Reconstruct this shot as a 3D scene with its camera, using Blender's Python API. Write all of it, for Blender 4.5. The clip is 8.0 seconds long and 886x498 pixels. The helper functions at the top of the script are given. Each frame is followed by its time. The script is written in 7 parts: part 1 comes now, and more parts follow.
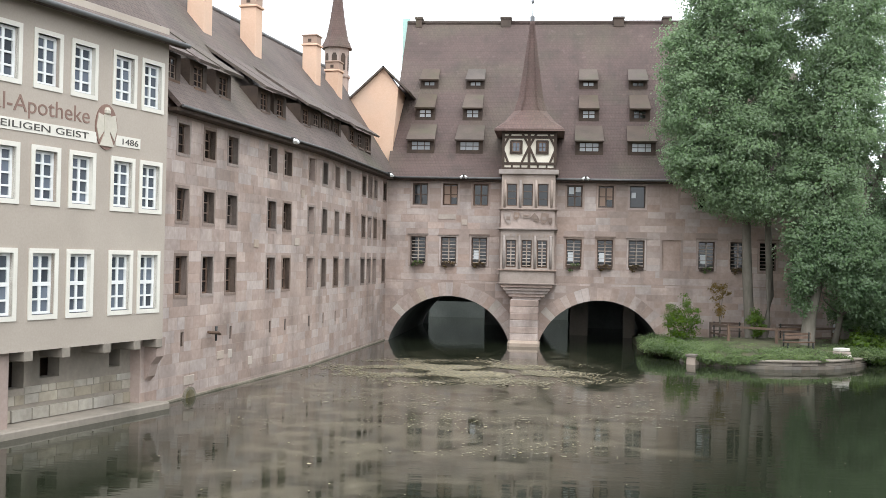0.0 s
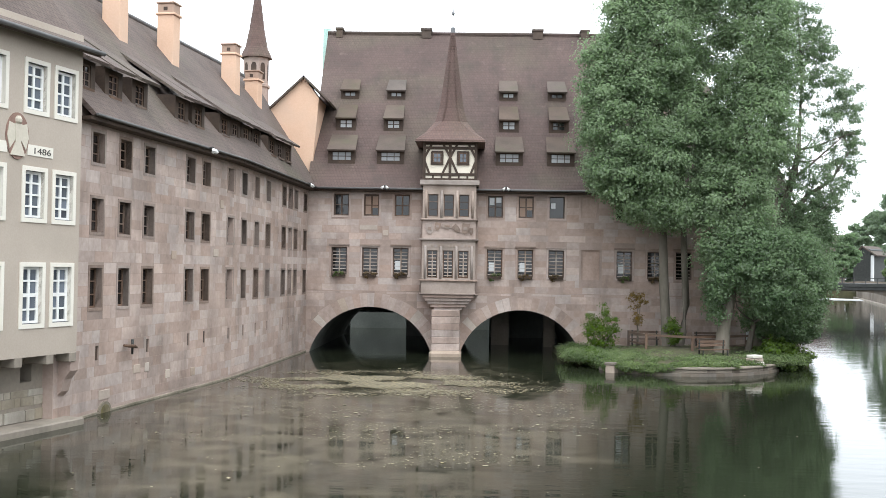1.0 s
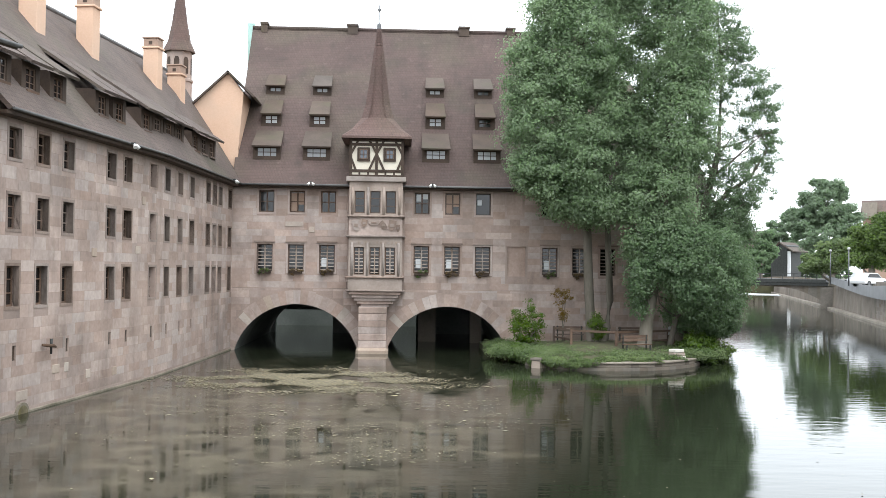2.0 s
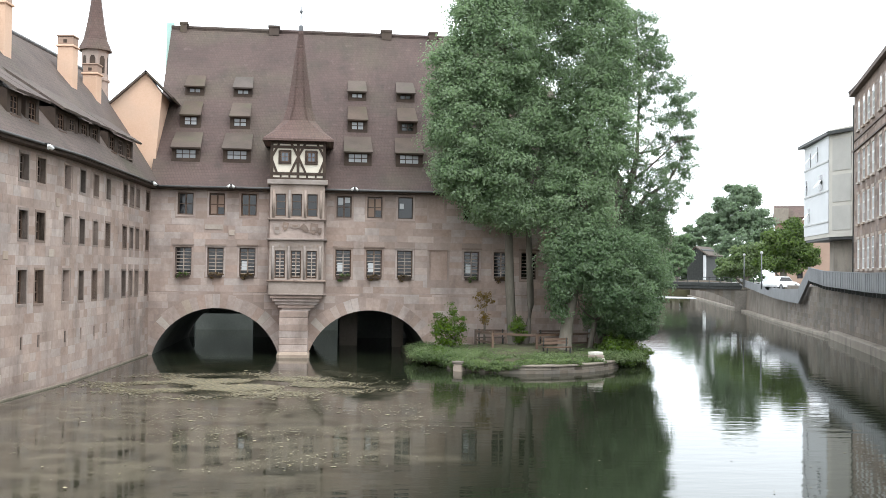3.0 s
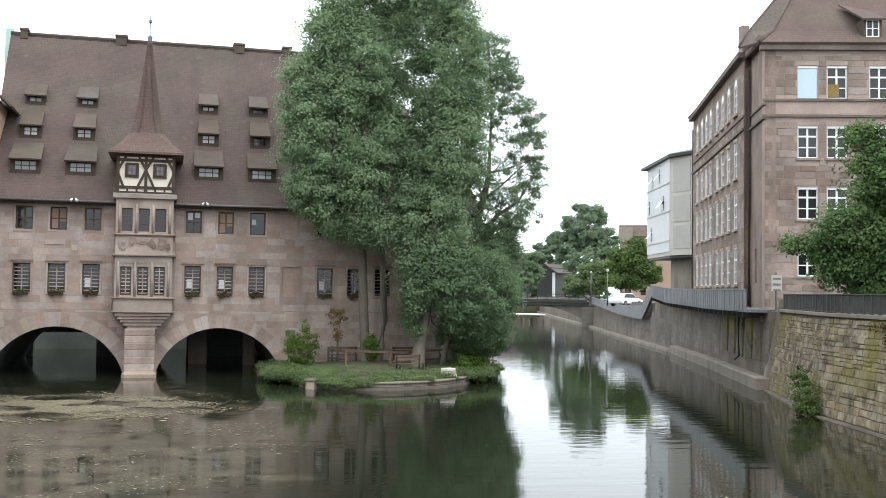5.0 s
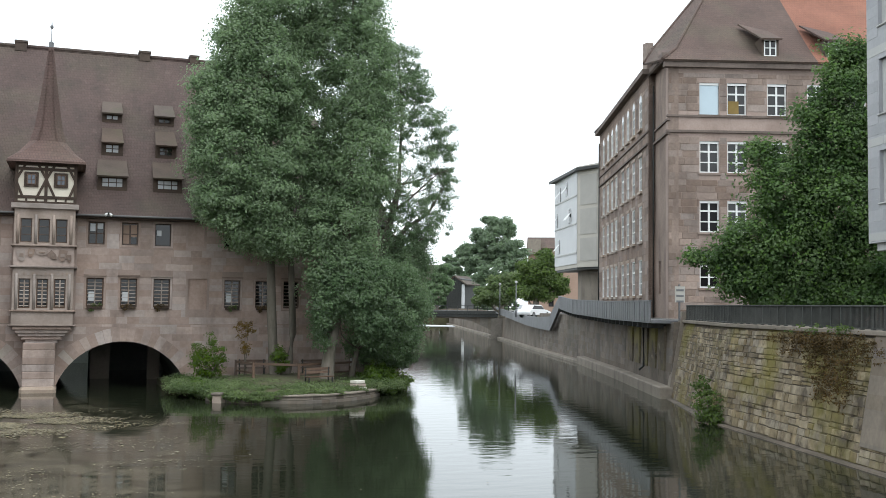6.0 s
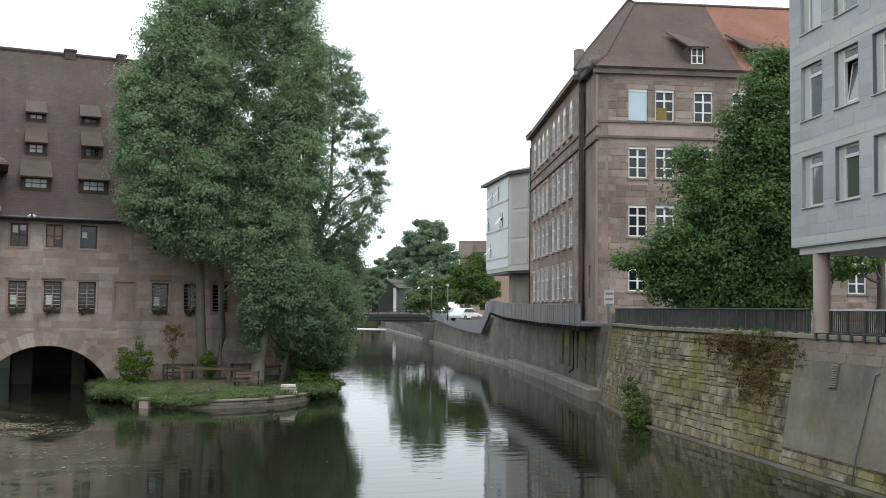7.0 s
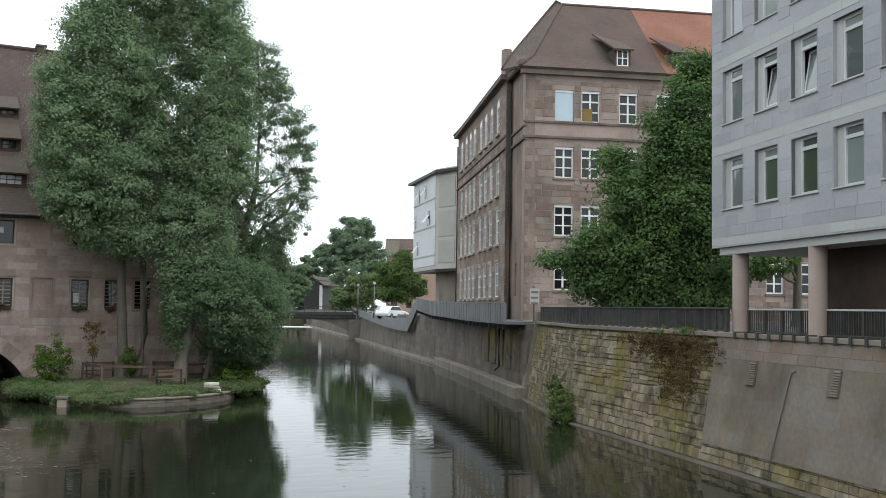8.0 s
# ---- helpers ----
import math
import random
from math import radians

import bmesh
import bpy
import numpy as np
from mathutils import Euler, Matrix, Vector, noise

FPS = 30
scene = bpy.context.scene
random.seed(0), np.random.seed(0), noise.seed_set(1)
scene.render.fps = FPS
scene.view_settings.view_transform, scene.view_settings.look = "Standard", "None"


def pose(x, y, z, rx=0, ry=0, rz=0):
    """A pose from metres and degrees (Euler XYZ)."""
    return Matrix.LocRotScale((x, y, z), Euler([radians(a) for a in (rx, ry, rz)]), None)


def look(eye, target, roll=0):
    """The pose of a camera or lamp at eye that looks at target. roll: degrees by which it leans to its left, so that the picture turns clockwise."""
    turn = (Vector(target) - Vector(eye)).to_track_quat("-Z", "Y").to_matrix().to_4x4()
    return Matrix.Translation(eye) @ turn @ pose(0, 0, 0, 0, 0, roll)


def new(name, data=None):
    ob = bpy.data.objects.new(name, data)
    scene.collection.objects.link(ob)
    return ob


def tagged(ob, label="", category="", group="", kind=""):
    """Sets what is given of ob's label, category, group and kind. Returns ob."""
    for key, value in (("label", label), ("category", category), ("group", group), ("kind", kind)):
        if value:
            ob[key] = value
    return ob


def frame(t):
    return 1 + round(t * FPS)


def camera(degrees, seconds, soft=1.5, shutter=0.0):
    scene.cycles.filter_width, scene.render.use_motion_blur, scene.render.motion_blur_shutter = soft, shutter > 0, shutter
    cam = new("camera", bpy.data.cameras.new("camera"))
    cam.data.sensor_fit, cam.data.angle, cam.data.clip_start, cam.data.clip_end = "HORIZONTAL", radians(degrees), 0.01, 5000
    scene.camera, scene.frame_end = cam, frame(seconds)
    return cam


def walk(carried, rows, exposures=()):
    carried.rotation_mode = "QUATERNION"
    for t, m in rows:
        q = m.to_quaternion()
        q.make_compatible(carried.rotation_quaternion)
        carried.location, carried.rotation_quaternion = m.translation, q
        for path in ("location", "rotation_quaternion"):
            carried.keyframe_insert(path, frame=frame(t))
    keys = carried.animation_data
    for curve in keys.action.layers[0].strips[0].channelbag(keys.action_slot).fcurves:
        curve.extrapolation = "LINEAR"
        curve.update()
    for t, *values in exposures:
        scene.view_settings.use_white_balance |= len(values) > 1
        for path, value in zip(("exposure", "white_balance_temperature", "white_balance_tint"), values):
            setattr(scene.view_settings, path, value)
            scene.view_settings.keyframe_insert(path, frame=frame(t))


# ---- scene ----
# The camera stands on a bridge over the river and turns to the right.
EYE = 4.6
cam = camera(45.93, 8.0, 0.45)
ROWS = [
    (0.0, 90.518, -1.208, 6.020), (0.5, 90.422, -0.986, 3.550), (1.0, 91.176, -0.953, 1.718), (1.5, 91.192, -0.926, -0.037),
    (1.7, 90.967, -0.900, -0.950), (2.8, 91.430, -0.645, -5.680), (3.0, 91.309, -0.789, -6.560), (3.5, 91.391, -0.527, -8.649), (4.0, 91.479, -0.783, -10.607), (4.2, 91.645, -0.875, -11.430), (5.3, 92.474, -0.745, -15.970), (5.5, 92.429, -0.763, -17.045),
    (6.0, 93.055, -0.648, -19.511), (6.5, 93.468, -0.579, -21.427), (7.0, 93.276, -0.621, -23.249), (7.5, 93.422, -1.062, -25.141),
    (8.0, 93.216, -0.836, -27.270),
]
walk(cam, [(t, pose(0, 0, EYE, rx, ry, rz)) for t, rx, ry, rz in ROWS], [(0.0, 1.28, 6120, 9), (3.5, 1.27, 6120, 8), (4.2, 1.24, 6120, 8), (5.5, 0.86, 6100, 7), (7.0, 0.48, 6080, 6), (8.0, 0.42, 6080, 6)])

# ---- daylight: a bright overcast sky ----
world = bpy.data.worlds.new("overcast")
scene.world = world
world.use_nodes = True
wn, wl = world.node_tree.nodes, world.node_tree.links
sky = wn.new("ShaderNodeTexSky")
sky.sky_type, sky.sun_disc = "NISHITA", False
sky.sun_elevation, sky.sun_rotation = radians(58), radians(210)
sky.air_density, sky.dust_density, sky.ozone_density = 1.0, 2.0, 1.0
pale = wn.new("ShaderNodeHueSaturation")
pale.inputs["Saturation"].default_value = 0.12
wl.new(sky.outputs["Color"], pale.inputs["Color"])
cloud = wn.new("ShaderNodeMix")  # the cloud layer evens the sky out
cloud.data_type = "RGBA"
cloud.inputs["Factor"].default_value, cloud.inputs["B"].default_value = 0.8, (7.2, 7.4, 7.5, 1)
wl.new(pale.outputs["Color"], cloud.inputs["A"])
wl.new(cloud.outputs["Result"], wn["Background"].inputs["Color"])
wn["Background"].inputs["Strength"].default_value = 0.15
sun = new("sun", bpy.data.lights.new("sun", "SUN"))
sun.data.energy, sun.data.angle, sun.data.color = 0.8, radians(40), (1.0, 0.97, 0.92)
sun.matrix_world = look((16, -28, 52), (0, 0, 0))


# ---- materials ----
def mat(name, c1, c2, scale=1.0, rough=0.85, metal=0.0, bump=0.3, fine=12.0, vary=0.0, stain=None, stain_scale=0.25, stain_amount=0.5, spec=0.5, stretch=(1, 1, 1), dist=0.02):
    """A surface of two tones at two scales with relief; vary: tone from piece to piece; stain: a third colour in large blotches."""
    m = bpy.data.materials.new(name)
    m.use_nodes = True
    n, l = m.node_tree.nodes, m.node_tree.links
    b = n["Principled BSDF"]
    b.inputs["Roughness"].default_value, b.inputs["Metallic"].default_value = rough, metal
    b.inputs["Specular IOR Level"].default_value = spec
    co = n.new("ShaderNodeTexCoord")
    mp = n.new("ShaderNodeMapping")
    mp.inputs["Scale"].default_value = stretch
    geo_pos = n.new("ShaderNodeNewGeometry")
    l.new(geo_pos.outputs["Position"], mp.inputs["Vector"])
    big = n.new("ShaderNodeTexNoise")
    big.inputs["Scale"].default_value, big.inputs["Detail"].default_value = scale, 6
    l.new(mp.outputs["Vector"], big.inputs["Vector"])
    small = n.new("ShaderNodeTexNoise")
    small.inputs["Scale"].default_value, small.inputs["Detail"].default_value = fine, 5
    l.new(mp.outputs["Vector"], small.inputs["Vector"])
    add = n.new("ShaderNodeMath")
    add.operation = "MULTIPLY_ADD"
    l.new(small.outputs["Fac"], add.inputs[0])
    add.inputs[1].default_value = 0.5
    l.new(big.outputs["Fac"], add.inputs[2])
    ramp = n.new("ShaderNodeMapRange")
    ramp.inputs["From Min"].default_value, ramp.inputs["From Max"].default_value = 0.5, 1.0
    l.new(add.outputs[0], ramp.inputs["Value"])
    mix = n.new("ShaderNodeMix")
    mix.data_type = "RGBA"
    mix.inputs["A"].default_value, mix.inputs["B"].default_value = (*c1, 1), (*c2, 1)
    l.new(ramp.outputs["Result"], mix.inputs["Factor"])
    out = mix.outputs["Result"]
    if stain:
        st = n.new("ShaderNodeTexNoise")
        st.inputs["Scale"].default_value, st.inputs["Detail"].default_value = stain_scale, 8
        l.new(geo_pos.outputs["Position"], st.inputs["Vector"])
        sr = n.new("ShaderNodeMapRange")
        sr.inputs["From Min"].default_value, sr.inputs["From Max"].default_value, sr.inputs["To Max"].default_value = 0.5, 0.72, stain_amount
        l.new(st.outputs["Fac"], sr.inputs["Value"])
        sm = n.new("ShaderNodeMix")
        sm.data_type = "RGBA"
        l.new(out, sm.inputs["A"])
        sm.inputs["B"].default_value = (*stain, 1)
        l.new(sr.outputs["Result"], sm.inputs["Factor"])
        out = sm.outputs["Result"]
    if vary:
        info = n.new("ShaderNodeObjectInfo")
        tot = n.new("ShaderNodeMath")
        tot.operation = "ADD"
        l.new(info.outputs["Random"], tot.inputs[0])
        l.new(geo_pos.outputs["Random Per Island"], tot.inputs[1])
        fr = n.new("ShaderNodeMath")
        fr.operation = "FRACT"
        l.new(tot.outputs[0], fr.inputs[0])
        vr = n.new("ShaderNodeMapRange")
        vr.inputs["To Min"].default_value, vr.inputs["To Max"].default_value = 1 - vary, 1 + vary
        l.new(fr.outputs[0], vr.inputs["Value"])
        hs = n.new("ShaderNodeHueSaturation")
        l.new(out, hs.inputs["Color"])
        l.new(vr.outputs["Result"], hs.inputs["Value"])
        sat = n.new("ShaderNodeMath")
        sat.operation = "PINGPONG"
        l.new(tot.outputs[0], sat.inputs[0])
        sat.inputs[1].default_value = 0.37
        sr2 = n.new("ShaderNodeMapRange")
        sr2.inputs["From Max"].default_value, sr2.inputs["To Min"].default_value, sr2.inputs["To Max"].default_value = 0.37, 0.75, 1.25
        l.new(sat.outputs[0], sr2.inputs["Value"])
        l.new(sr2.outputs["Result"], hs.inputs["Saturation"])
        out = hs.outputs["Color"]
    l.new(out, b.inputs["Base Color"])
    if bump:
        bp = n.new("ShaderNodeBump")
        bp.inputs["Strength"].default_value, bp.inputs["Distance"].default_value = bump, dist
        l.new(add.outputs[0], bp.inputs["Height"])
        l.new(bp.outputs["Normal"], b.inputs["Normal"])
    return m


def overlay(m, colour, scale, lo, hi, amount, stretch=(1, 1, 1), detail=8, rough=0.6):
    """Patches of a further colour with soft uneven edges: moss, damp, run marks."""
    n, l = m.node_tree.nodes, m.node_tree.links
    b = n["Principled BSDF"]
    base = b.inputs["Base Color"].links[0].from_socket
    g = n.new("ShaderNodeNewGeometry")
    mp = n.new("ShaderNodeMapping")
    mp.inputs["Scale"].default_value, mp.inputs["Location"].default_value = stretch, (scale * 31.7, lo * 57.3, amount * 13.1)
    l.new(g.outputs["Position"], mp.inputs["Vector"])
    nz = n.new("ShaderNodeTexNoise")
    nz.inputs["Scale"].default_value, nz.inputs["Detail"].default_value, nz.inputs["Roughness"].default_value = scale, detail, rough
    l.new(mp.outputs["Vector"], nz.inputs["Vector"])
    mr = n.new("ShaderNodeMapRange")
    mr.inputs["From Min"].default_value, mr.inputs["From Max"].default_value, mr.inputs["To Max"].default_value = lo, hi, amount
    l.new(nz.outputs["Fac"], mr.inputs["Value"])
    mx = n.new("ShaderNodeMix")
    mx.data_type = "RGBA"
    l.new(mr.outputs["Result"], mx.inputs["Factor"])
    l.new(base, mx.inputs["A"])
    mx.inputs["B"].default_value = (*colour, 1)
    l.new(mx.outputs["Result"], b.inputs["Base Color"])
    return m


def roof_mat(name, c1, c2, axis, rows=0.17, cols=0.16, stain=(0.1, 0.1, 0.06)):
    """Flat clay tiles in courses: rows up the slope (by height), columns along axis."""
    m = mat(name, c1, c2, 0.35, 0.85, 0, 0.0, 9.0, 0.0, stain, 0.3, 0.45)
    n, l = m.node_tree.nodes, m.node_tree.links
    b = n["Principled BSDF"]
    base = b.inputs["Base Color"].links[0].from_socket
    g = n.new("ShaderNodeNewGeometry")
    dot = n.new("ShaderNodeVectorMath")
    dot.operation = "DOT_PRODUCT"
    dot.inputs[1].default_value = (axis[0], axis[1], 0)
    l.new(g.outputs["Position"], dot.inputs[0])
    sep = n.new("ShaderNodeSeparateXYZ")
    l.new(g.outputs["Position"], sep.inputs[0])
    com = n.new("ShaderNodeCombineXYZ")
    l.new(dot.outputs["Value"], com.inputs[0])
    l.new(sep.outputs["Z"], com.inputs[1])
    br = n.new("ShaderNodeTexBrick")
    br.inputs["Scale"].default_value, br.inputs["Brick Width"].default_value, br.inputs["Row Height"].default_value = 1.0, cols, rows
    br.inputs["Mortar Size"].default_value, br.inputs["Mortar Smooth"].default_value, br.inputs["Bias"].default_value = 0.016, 0.6, 0.0
    br.inputs["Color1"].default_value, br.inputs["Color2"].default_value, br.inputs["Mortar"].default_value = (0.82, 0.82, 0.82, 1), (1.15, 1.12, 1.1, 1), (0.55, 0.55, 0.55, 1)
    l.new(com.outputs[0], br.inputs["Vector"])
    mul = n.new("ShaderNodeMix")
    mul.data_type, mul.blend_type = "RGBA", "MULTIPLY"
    mul.inputs["Factor"].default_value = 0.45
    l.new(base, mul.inputs["A"])
    l.new(br.outputs["Color"], mul.inputs["B"])
    l.new(mul.outputs["Result"], b.inputs["Base Color"])
    bp = n.new("ShaderNodeBump")
    bp.inputs["Strength"].default_value, bp.inputs["Distance"].default_value, bp.invert = 0.6, 0.03, True
    l.new(br.outputs["Fac"], bp.inputs["Height"])
    l.new(bp.outputs["Normal"], b.inputs["Normal"])
    return m


def glass_mat(name, col, rough=0.04, ior=1.5):
    m = bpy.data.materials.new(name)
    m.use_nodes = True
    n, l = m.node_tree.nodes, m.node_tree.links
    b = n["Principled BSDF"]
    b.inputs["Roughness"].default_value, b.inputs["IOR"].default_value = rough, ior
    info = n.new("ShaderNodeObjectInfo")
    mr = n.new("ShaderNodeMapRange")
    mr.inputs["To Min"].default_value, mr.inputs["To Max"].default_value = 0.4, 1.6
    l.new(info.outputs["Random"], mr.inputs["Value"])
    hs = n.new("ShaderNodeHueSaturation")
    hs.inputs["Color"].default_value = (*col, 1)
    l.new(mr.outputs["Result"], hs.inputs["Value"])
    l.new(hs.outputs["Color"], b.inputs["Base Color"])
    nz = n.new("ShaderNodeTexNoise")
    nz.inputs["Scale"].default_value = 1.3
    bp = n.new("ShaderNodeBump")
    bp.inputs["Strength"].default_value, bp.inputs["Distance"].default_value = 0.15, 0.02
    l.new(nz.outputs["Fac"], bp.inputs["Height"])
    l.new(bp.outputs["Normal"], b.inputs["Normal"])
    return m


def leaf_mat(name, c1, c2, thick=0.35):
    m = mat(name, c1, c2, 0.8, 0.8, 0, 0, 2.2, 0.13, spec=0.12)
    n, l = m.node_tree.nodes, m.node_tree.links
    b = n["Principled BSDF"]
    tr = n.new("ShaderNodeBsdfTranslucent")
    l.new(b.inputs["Base Color"].links[0].from_socket, tr.inputs["Color"])
    mx = n.new("ShaderNodeMixShader")
    mx.inputs[0].default_value = thick
    l.new(b.outputs[0], mx.inputs[1])
    l.new(tr.outputs[0], mx.inputs[2])
    l.new(mx.outputs[0], n["Material Output"].inputs["Surface"])
    return m


def water_mat():
    """Dark green river water, with a dull film of drifting scum in the quiet corner before the arches."""
    m = bpy.data.materials.new("river_water")
    m.use_nodes = True
    n, l = m.node_tree.nodes, m.node_tree.links
    b = n["Principled BSDF"]
    b.inputs["IOR"].default_value = 1.33
    g = n.new("ShaderNodeNewGeometry")
    # the film's outline
    off = n.new("ShaderNodeMapping")
    off.vector_type = "POINT"
    off.inputs["Location"].default_value = (0.47, -2.0, 0)
    off.inputs["Scale"].default_value = (0.13, 0.056, 0)
    l.new(g.outputs["Position"], off.inputs["Vector"])
    ln = n.new("ShaderNodeVectorMath")
    ln.operation = "LENGTH"
    l.new(off.outputs["Vector"], ln.inputs[0])
    wob = n.new("ShaderNodeTexNoise")
    wob.inputs["Scale"].default_value, wob.inputs["Detail"].default_value = 0.16, 6
    wob.inputs["Distortion"].default_value = 1.2
    l.new(g.outputs["Position"], wob.inputs["Vector"])
    ad = n.new("ShaderNodeMath")
    ad.operation = "MULTIPLY_ADD"
    l.new(wob.outputs["Fac"], ad.inputs[0])
    ad.inputs[1].default_value = -1.6
    l.new(ln.outputs["Value"], ad.inputs[2])
    film = n.new("ShaderNodeMapRange")
    film.inputs["From Min"].default_value, film.inputs["From Max"].default_value = 0.25, -0.15
    l.new(ad.outputs[0], film.inputs["Value"])
    speck = n.new("ShaderNodeTexNoise")
    speck.inputs["Scale"].default_value, speck.inputs["Detail"].default_value = 0.8, 14
    speck.inputs["Roughness"].default_value, speck.inputs["Distortion"].default_value = 0.66, 0.3
    l.new(g.outputs["Position"], speck.inputs["Vector"])
    sp = n.new("ShaderNodeMapRange")
    sp.inputs["From Min"].default_value, sp.inputs["From Max"].default_value = 0.38, 0.72
    l.new(speck.outputs["Fac"], sp.inputs["Value"])
    fm = n.new("ShaderNodeMath")
    fm.operation = "MULTIPLY"
    l.new(film.outputs["Result"], fm.inputs[0])
    l.new(sp.outputs["Result"], fm.inputs[1])
    col = n.new("ShaderNodeMix")
    col.data_type = "RGBA"
    col.inputs["A"].default_value, col.inputs["B"].default_value = (0.017, 0.020, 0.012, 1), (0.15, 0.132, 0.09, 1)
    l.new(fm.outputs[0], col.inputs["Factor"])
    l.new(col.outputs["Result"], b.inputs["Base Color"])
    ro = n.new("ShaderNodeMapRange")
    ro.inputs["To Min"].default_value, ro.inputs["To Max"].default_value = 0.03, 0.22
    l.new(fm.outputs[0], ro.inputs["Value"])
    l.new(ro.outputs["Result"], b.inputs["Roughness"])
    rip = n.new("ShaderNodeTexNoise")
    rip.inputs["Scale"].default_value, rip.inputs["Detail"].default_value = 1.4, 4
    mp = n.new("ShaderNodeMapping")
    mp.inputs["Rotation"].default_value, mp.inputs["Scale"].default_value = (0, 0, radians(22)), (0.45, 1.3, 1)
    l.new(g.outputs["Position"], mp.inputs["Vector"])
    l.new(mp.outputs["Vector"], rip.inputs["Vector"])
    bp = n.new("ShaderNodeBump")
    bp.inputs["Strength"].default_value, bp.inputs["Distance"].default_value = 0.09, 0.03
    calm = n.new("ShaderNodeMapRange")
    calm.inputs["To Min"].default_value, calm.inputs["To Max"].default_value = 0.21, 0.035
    l.new(film.outputs["Result"], calm.inputs["Value"])
    l.new(calm.outputs["Result"], bp.inputs["Strength"])
    l.new(rip.outputs["Fac"], bp.inputs["Height"])
    l.new(bp.outputs["Normal"], b.inputs["Normal"])
    return m


STONE = mat("pink_sandstone", (0.325, 0.250, 0.213), (0.505, 0.405, 0.355), 0.5, 0.9, 0, 0.5, 7.0, 0.15, (0.17, 0.135, 0.115), 0.35, 0.55)
JOINT = mat("weathered_stone_joint", (0.31, 0.232, 0.196), (0.43, 0.338, 0.292), 0.7, 0.95, 0, 0.5, 10.0, 0.0, (0.15, 0.12, 0.10), 0.3, 0.5)
PALE_STONE = mat("pale_sandstone", (0.36, 0.29, 0.24), (0.50, 0.42, 0.35), 0.8, 0.9, 0, 0.4, 9.0, 0.1, (0.2, 0.16, 0.13), 0.6, 0.5)
ORIEL_STONE = mat("grey_pink_oriel_stone", (0.28, 0.225, 0.19), (0.40, 0.33, 0.285), 0.9, 0.9, 0, 0.4, 9.0, 0.06, (0.18, 0.145, 0.12), 0.8, 0.6)
DARK_STONE = mat("dark_red_sandstone", (0.20, 0.152, 0.126), (0.335, 0.262, 0.22), 0.5, 0.9, 0, 0.5, 8.0, 0.24, (0.12, 0.09, 0.075), 0.4, 0.5)
QUAY_STONE = mat("river_wall_stone", (0.125, 0.098, 0.066), (0.375, 0.31, 0.205), 1.6, 0.95, 0, 1.0, 5.0, 0.3)
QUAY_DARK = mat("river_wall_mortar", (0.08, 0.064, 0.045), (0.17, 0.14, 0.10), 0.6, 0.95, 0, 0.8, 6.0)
QUAY_SMOOTH = mat("smooth_quay_facing", (0.17, 0.145, 0.118), (0.275, 0.235, 0.19), 0.45, 0.95, 0, 0.5, 7.0, 0.045)
for q in (QUAY_STONE, QUAY_DARK):
    overlay(q, (0.05, 0.038, 0.028), 1.3, 0.52, 0.66, 0.8)
    overlay(q, (0.36, 0.31, 0.23), 1.7, 0.58, 0.7, 0.6)
    overlay(q, (0.20, 0.175, 0.035), 0.3, 0.48, 0.61, 0.7, detail=12)
overlay(QUAY_SMOOTH, (0.10, 0.085, 0.068), 0.55, 0.5, 0.7, 0.7, (1, 1, 0.45))
overlay(QUAY_SMOOTH, (0.16, 0.145, 0.06), 0.4, 0.52, 0.66, 0.5)
overlay(QUAY_SMOOTH, (0.07, 0.05, 0.038), 0.35, 0.6, 0.68, 0.6)
QUAY_TOP = mat("brown_quay_parapet_stone", (0.19, 0.148, 0.12), (0.29, 0.237, 0.195), 0.5, 0.95, 0, 0.5, 8.0, 0.05, (0.12, 0.10, 0.08), 0.4, 0.5)
PANEL_GREY = mat("warm_grey_panel", (0.40, 0.38, 0.35), (0.47, 0.45, 0.41), 0.8, 0.8, 0, 0.1, 14.0)
FAR_QUAY = mat("damp_brown_quay_stone", (0.12, 0.10, 0.082), (0.22, 0.188, 0.155), 0.4, 0.95, 0, 0.5, 5.0, 0.15, (0.08, 0.075, 0.055), 0.3, 0.6)
RAIL_IRON = mat("weathered_railing_iron", (0.05, 0.052, 0.048), (0.085, 0.087, 0.08), 3.0, 0.6, 0.2, 0.1, 30.0)
CONCRETE = mat("grey_brown_concrete", (0.20, 0.172, 0.14), (0.30, 0.258, 0.21), 0.4, 0.9, 0, 0.3, 8.0, 0.0, (0.14, 0.12, 0.095), 0.3, 0.5)
ROOF = roof_mat("old_brown_roof_tiles", (0.073, 0.049, 0.043), (0.113, 0.076, 0.066), (1, 0))
ROOF_WING = roof_mat("weathered_wing_roof_tiles", (0.088, 0.066, 0.057), (0.140, 0.105, 0.090), (0.138, 0.990))
ROOF_RED = roof_mat("red_roof_tiles", (0.20, 0.085, 0.055), (0.30, 0.13, 0.085), (0.956, -0.292))
ROOF_STONE = roof_mat("brown_hip_roof_tiles", (0.082, 0.053, 0.044), (0.132, 0.086, 0.07), (0.956, -0.292))
SLATE = mat("mossy_dormer_roof_tiles", (0.066, 0.05, 0.04), (0.105, 0.078, 0.062), 0.9, 0.85, 0, 0.5, 10.0, 0.1, (0.08, 0.08, 0.045), 0.8, 0.5)
PLASTER = mat("beige_grey_plaster", (0.375, 0.318, 0.262), (0.455, 0.392, 0.33), 0.35, 0.92, 0, 0.15, 20.0, 0, (0.28, 0.245, 0.2), 0.3, 0.4)
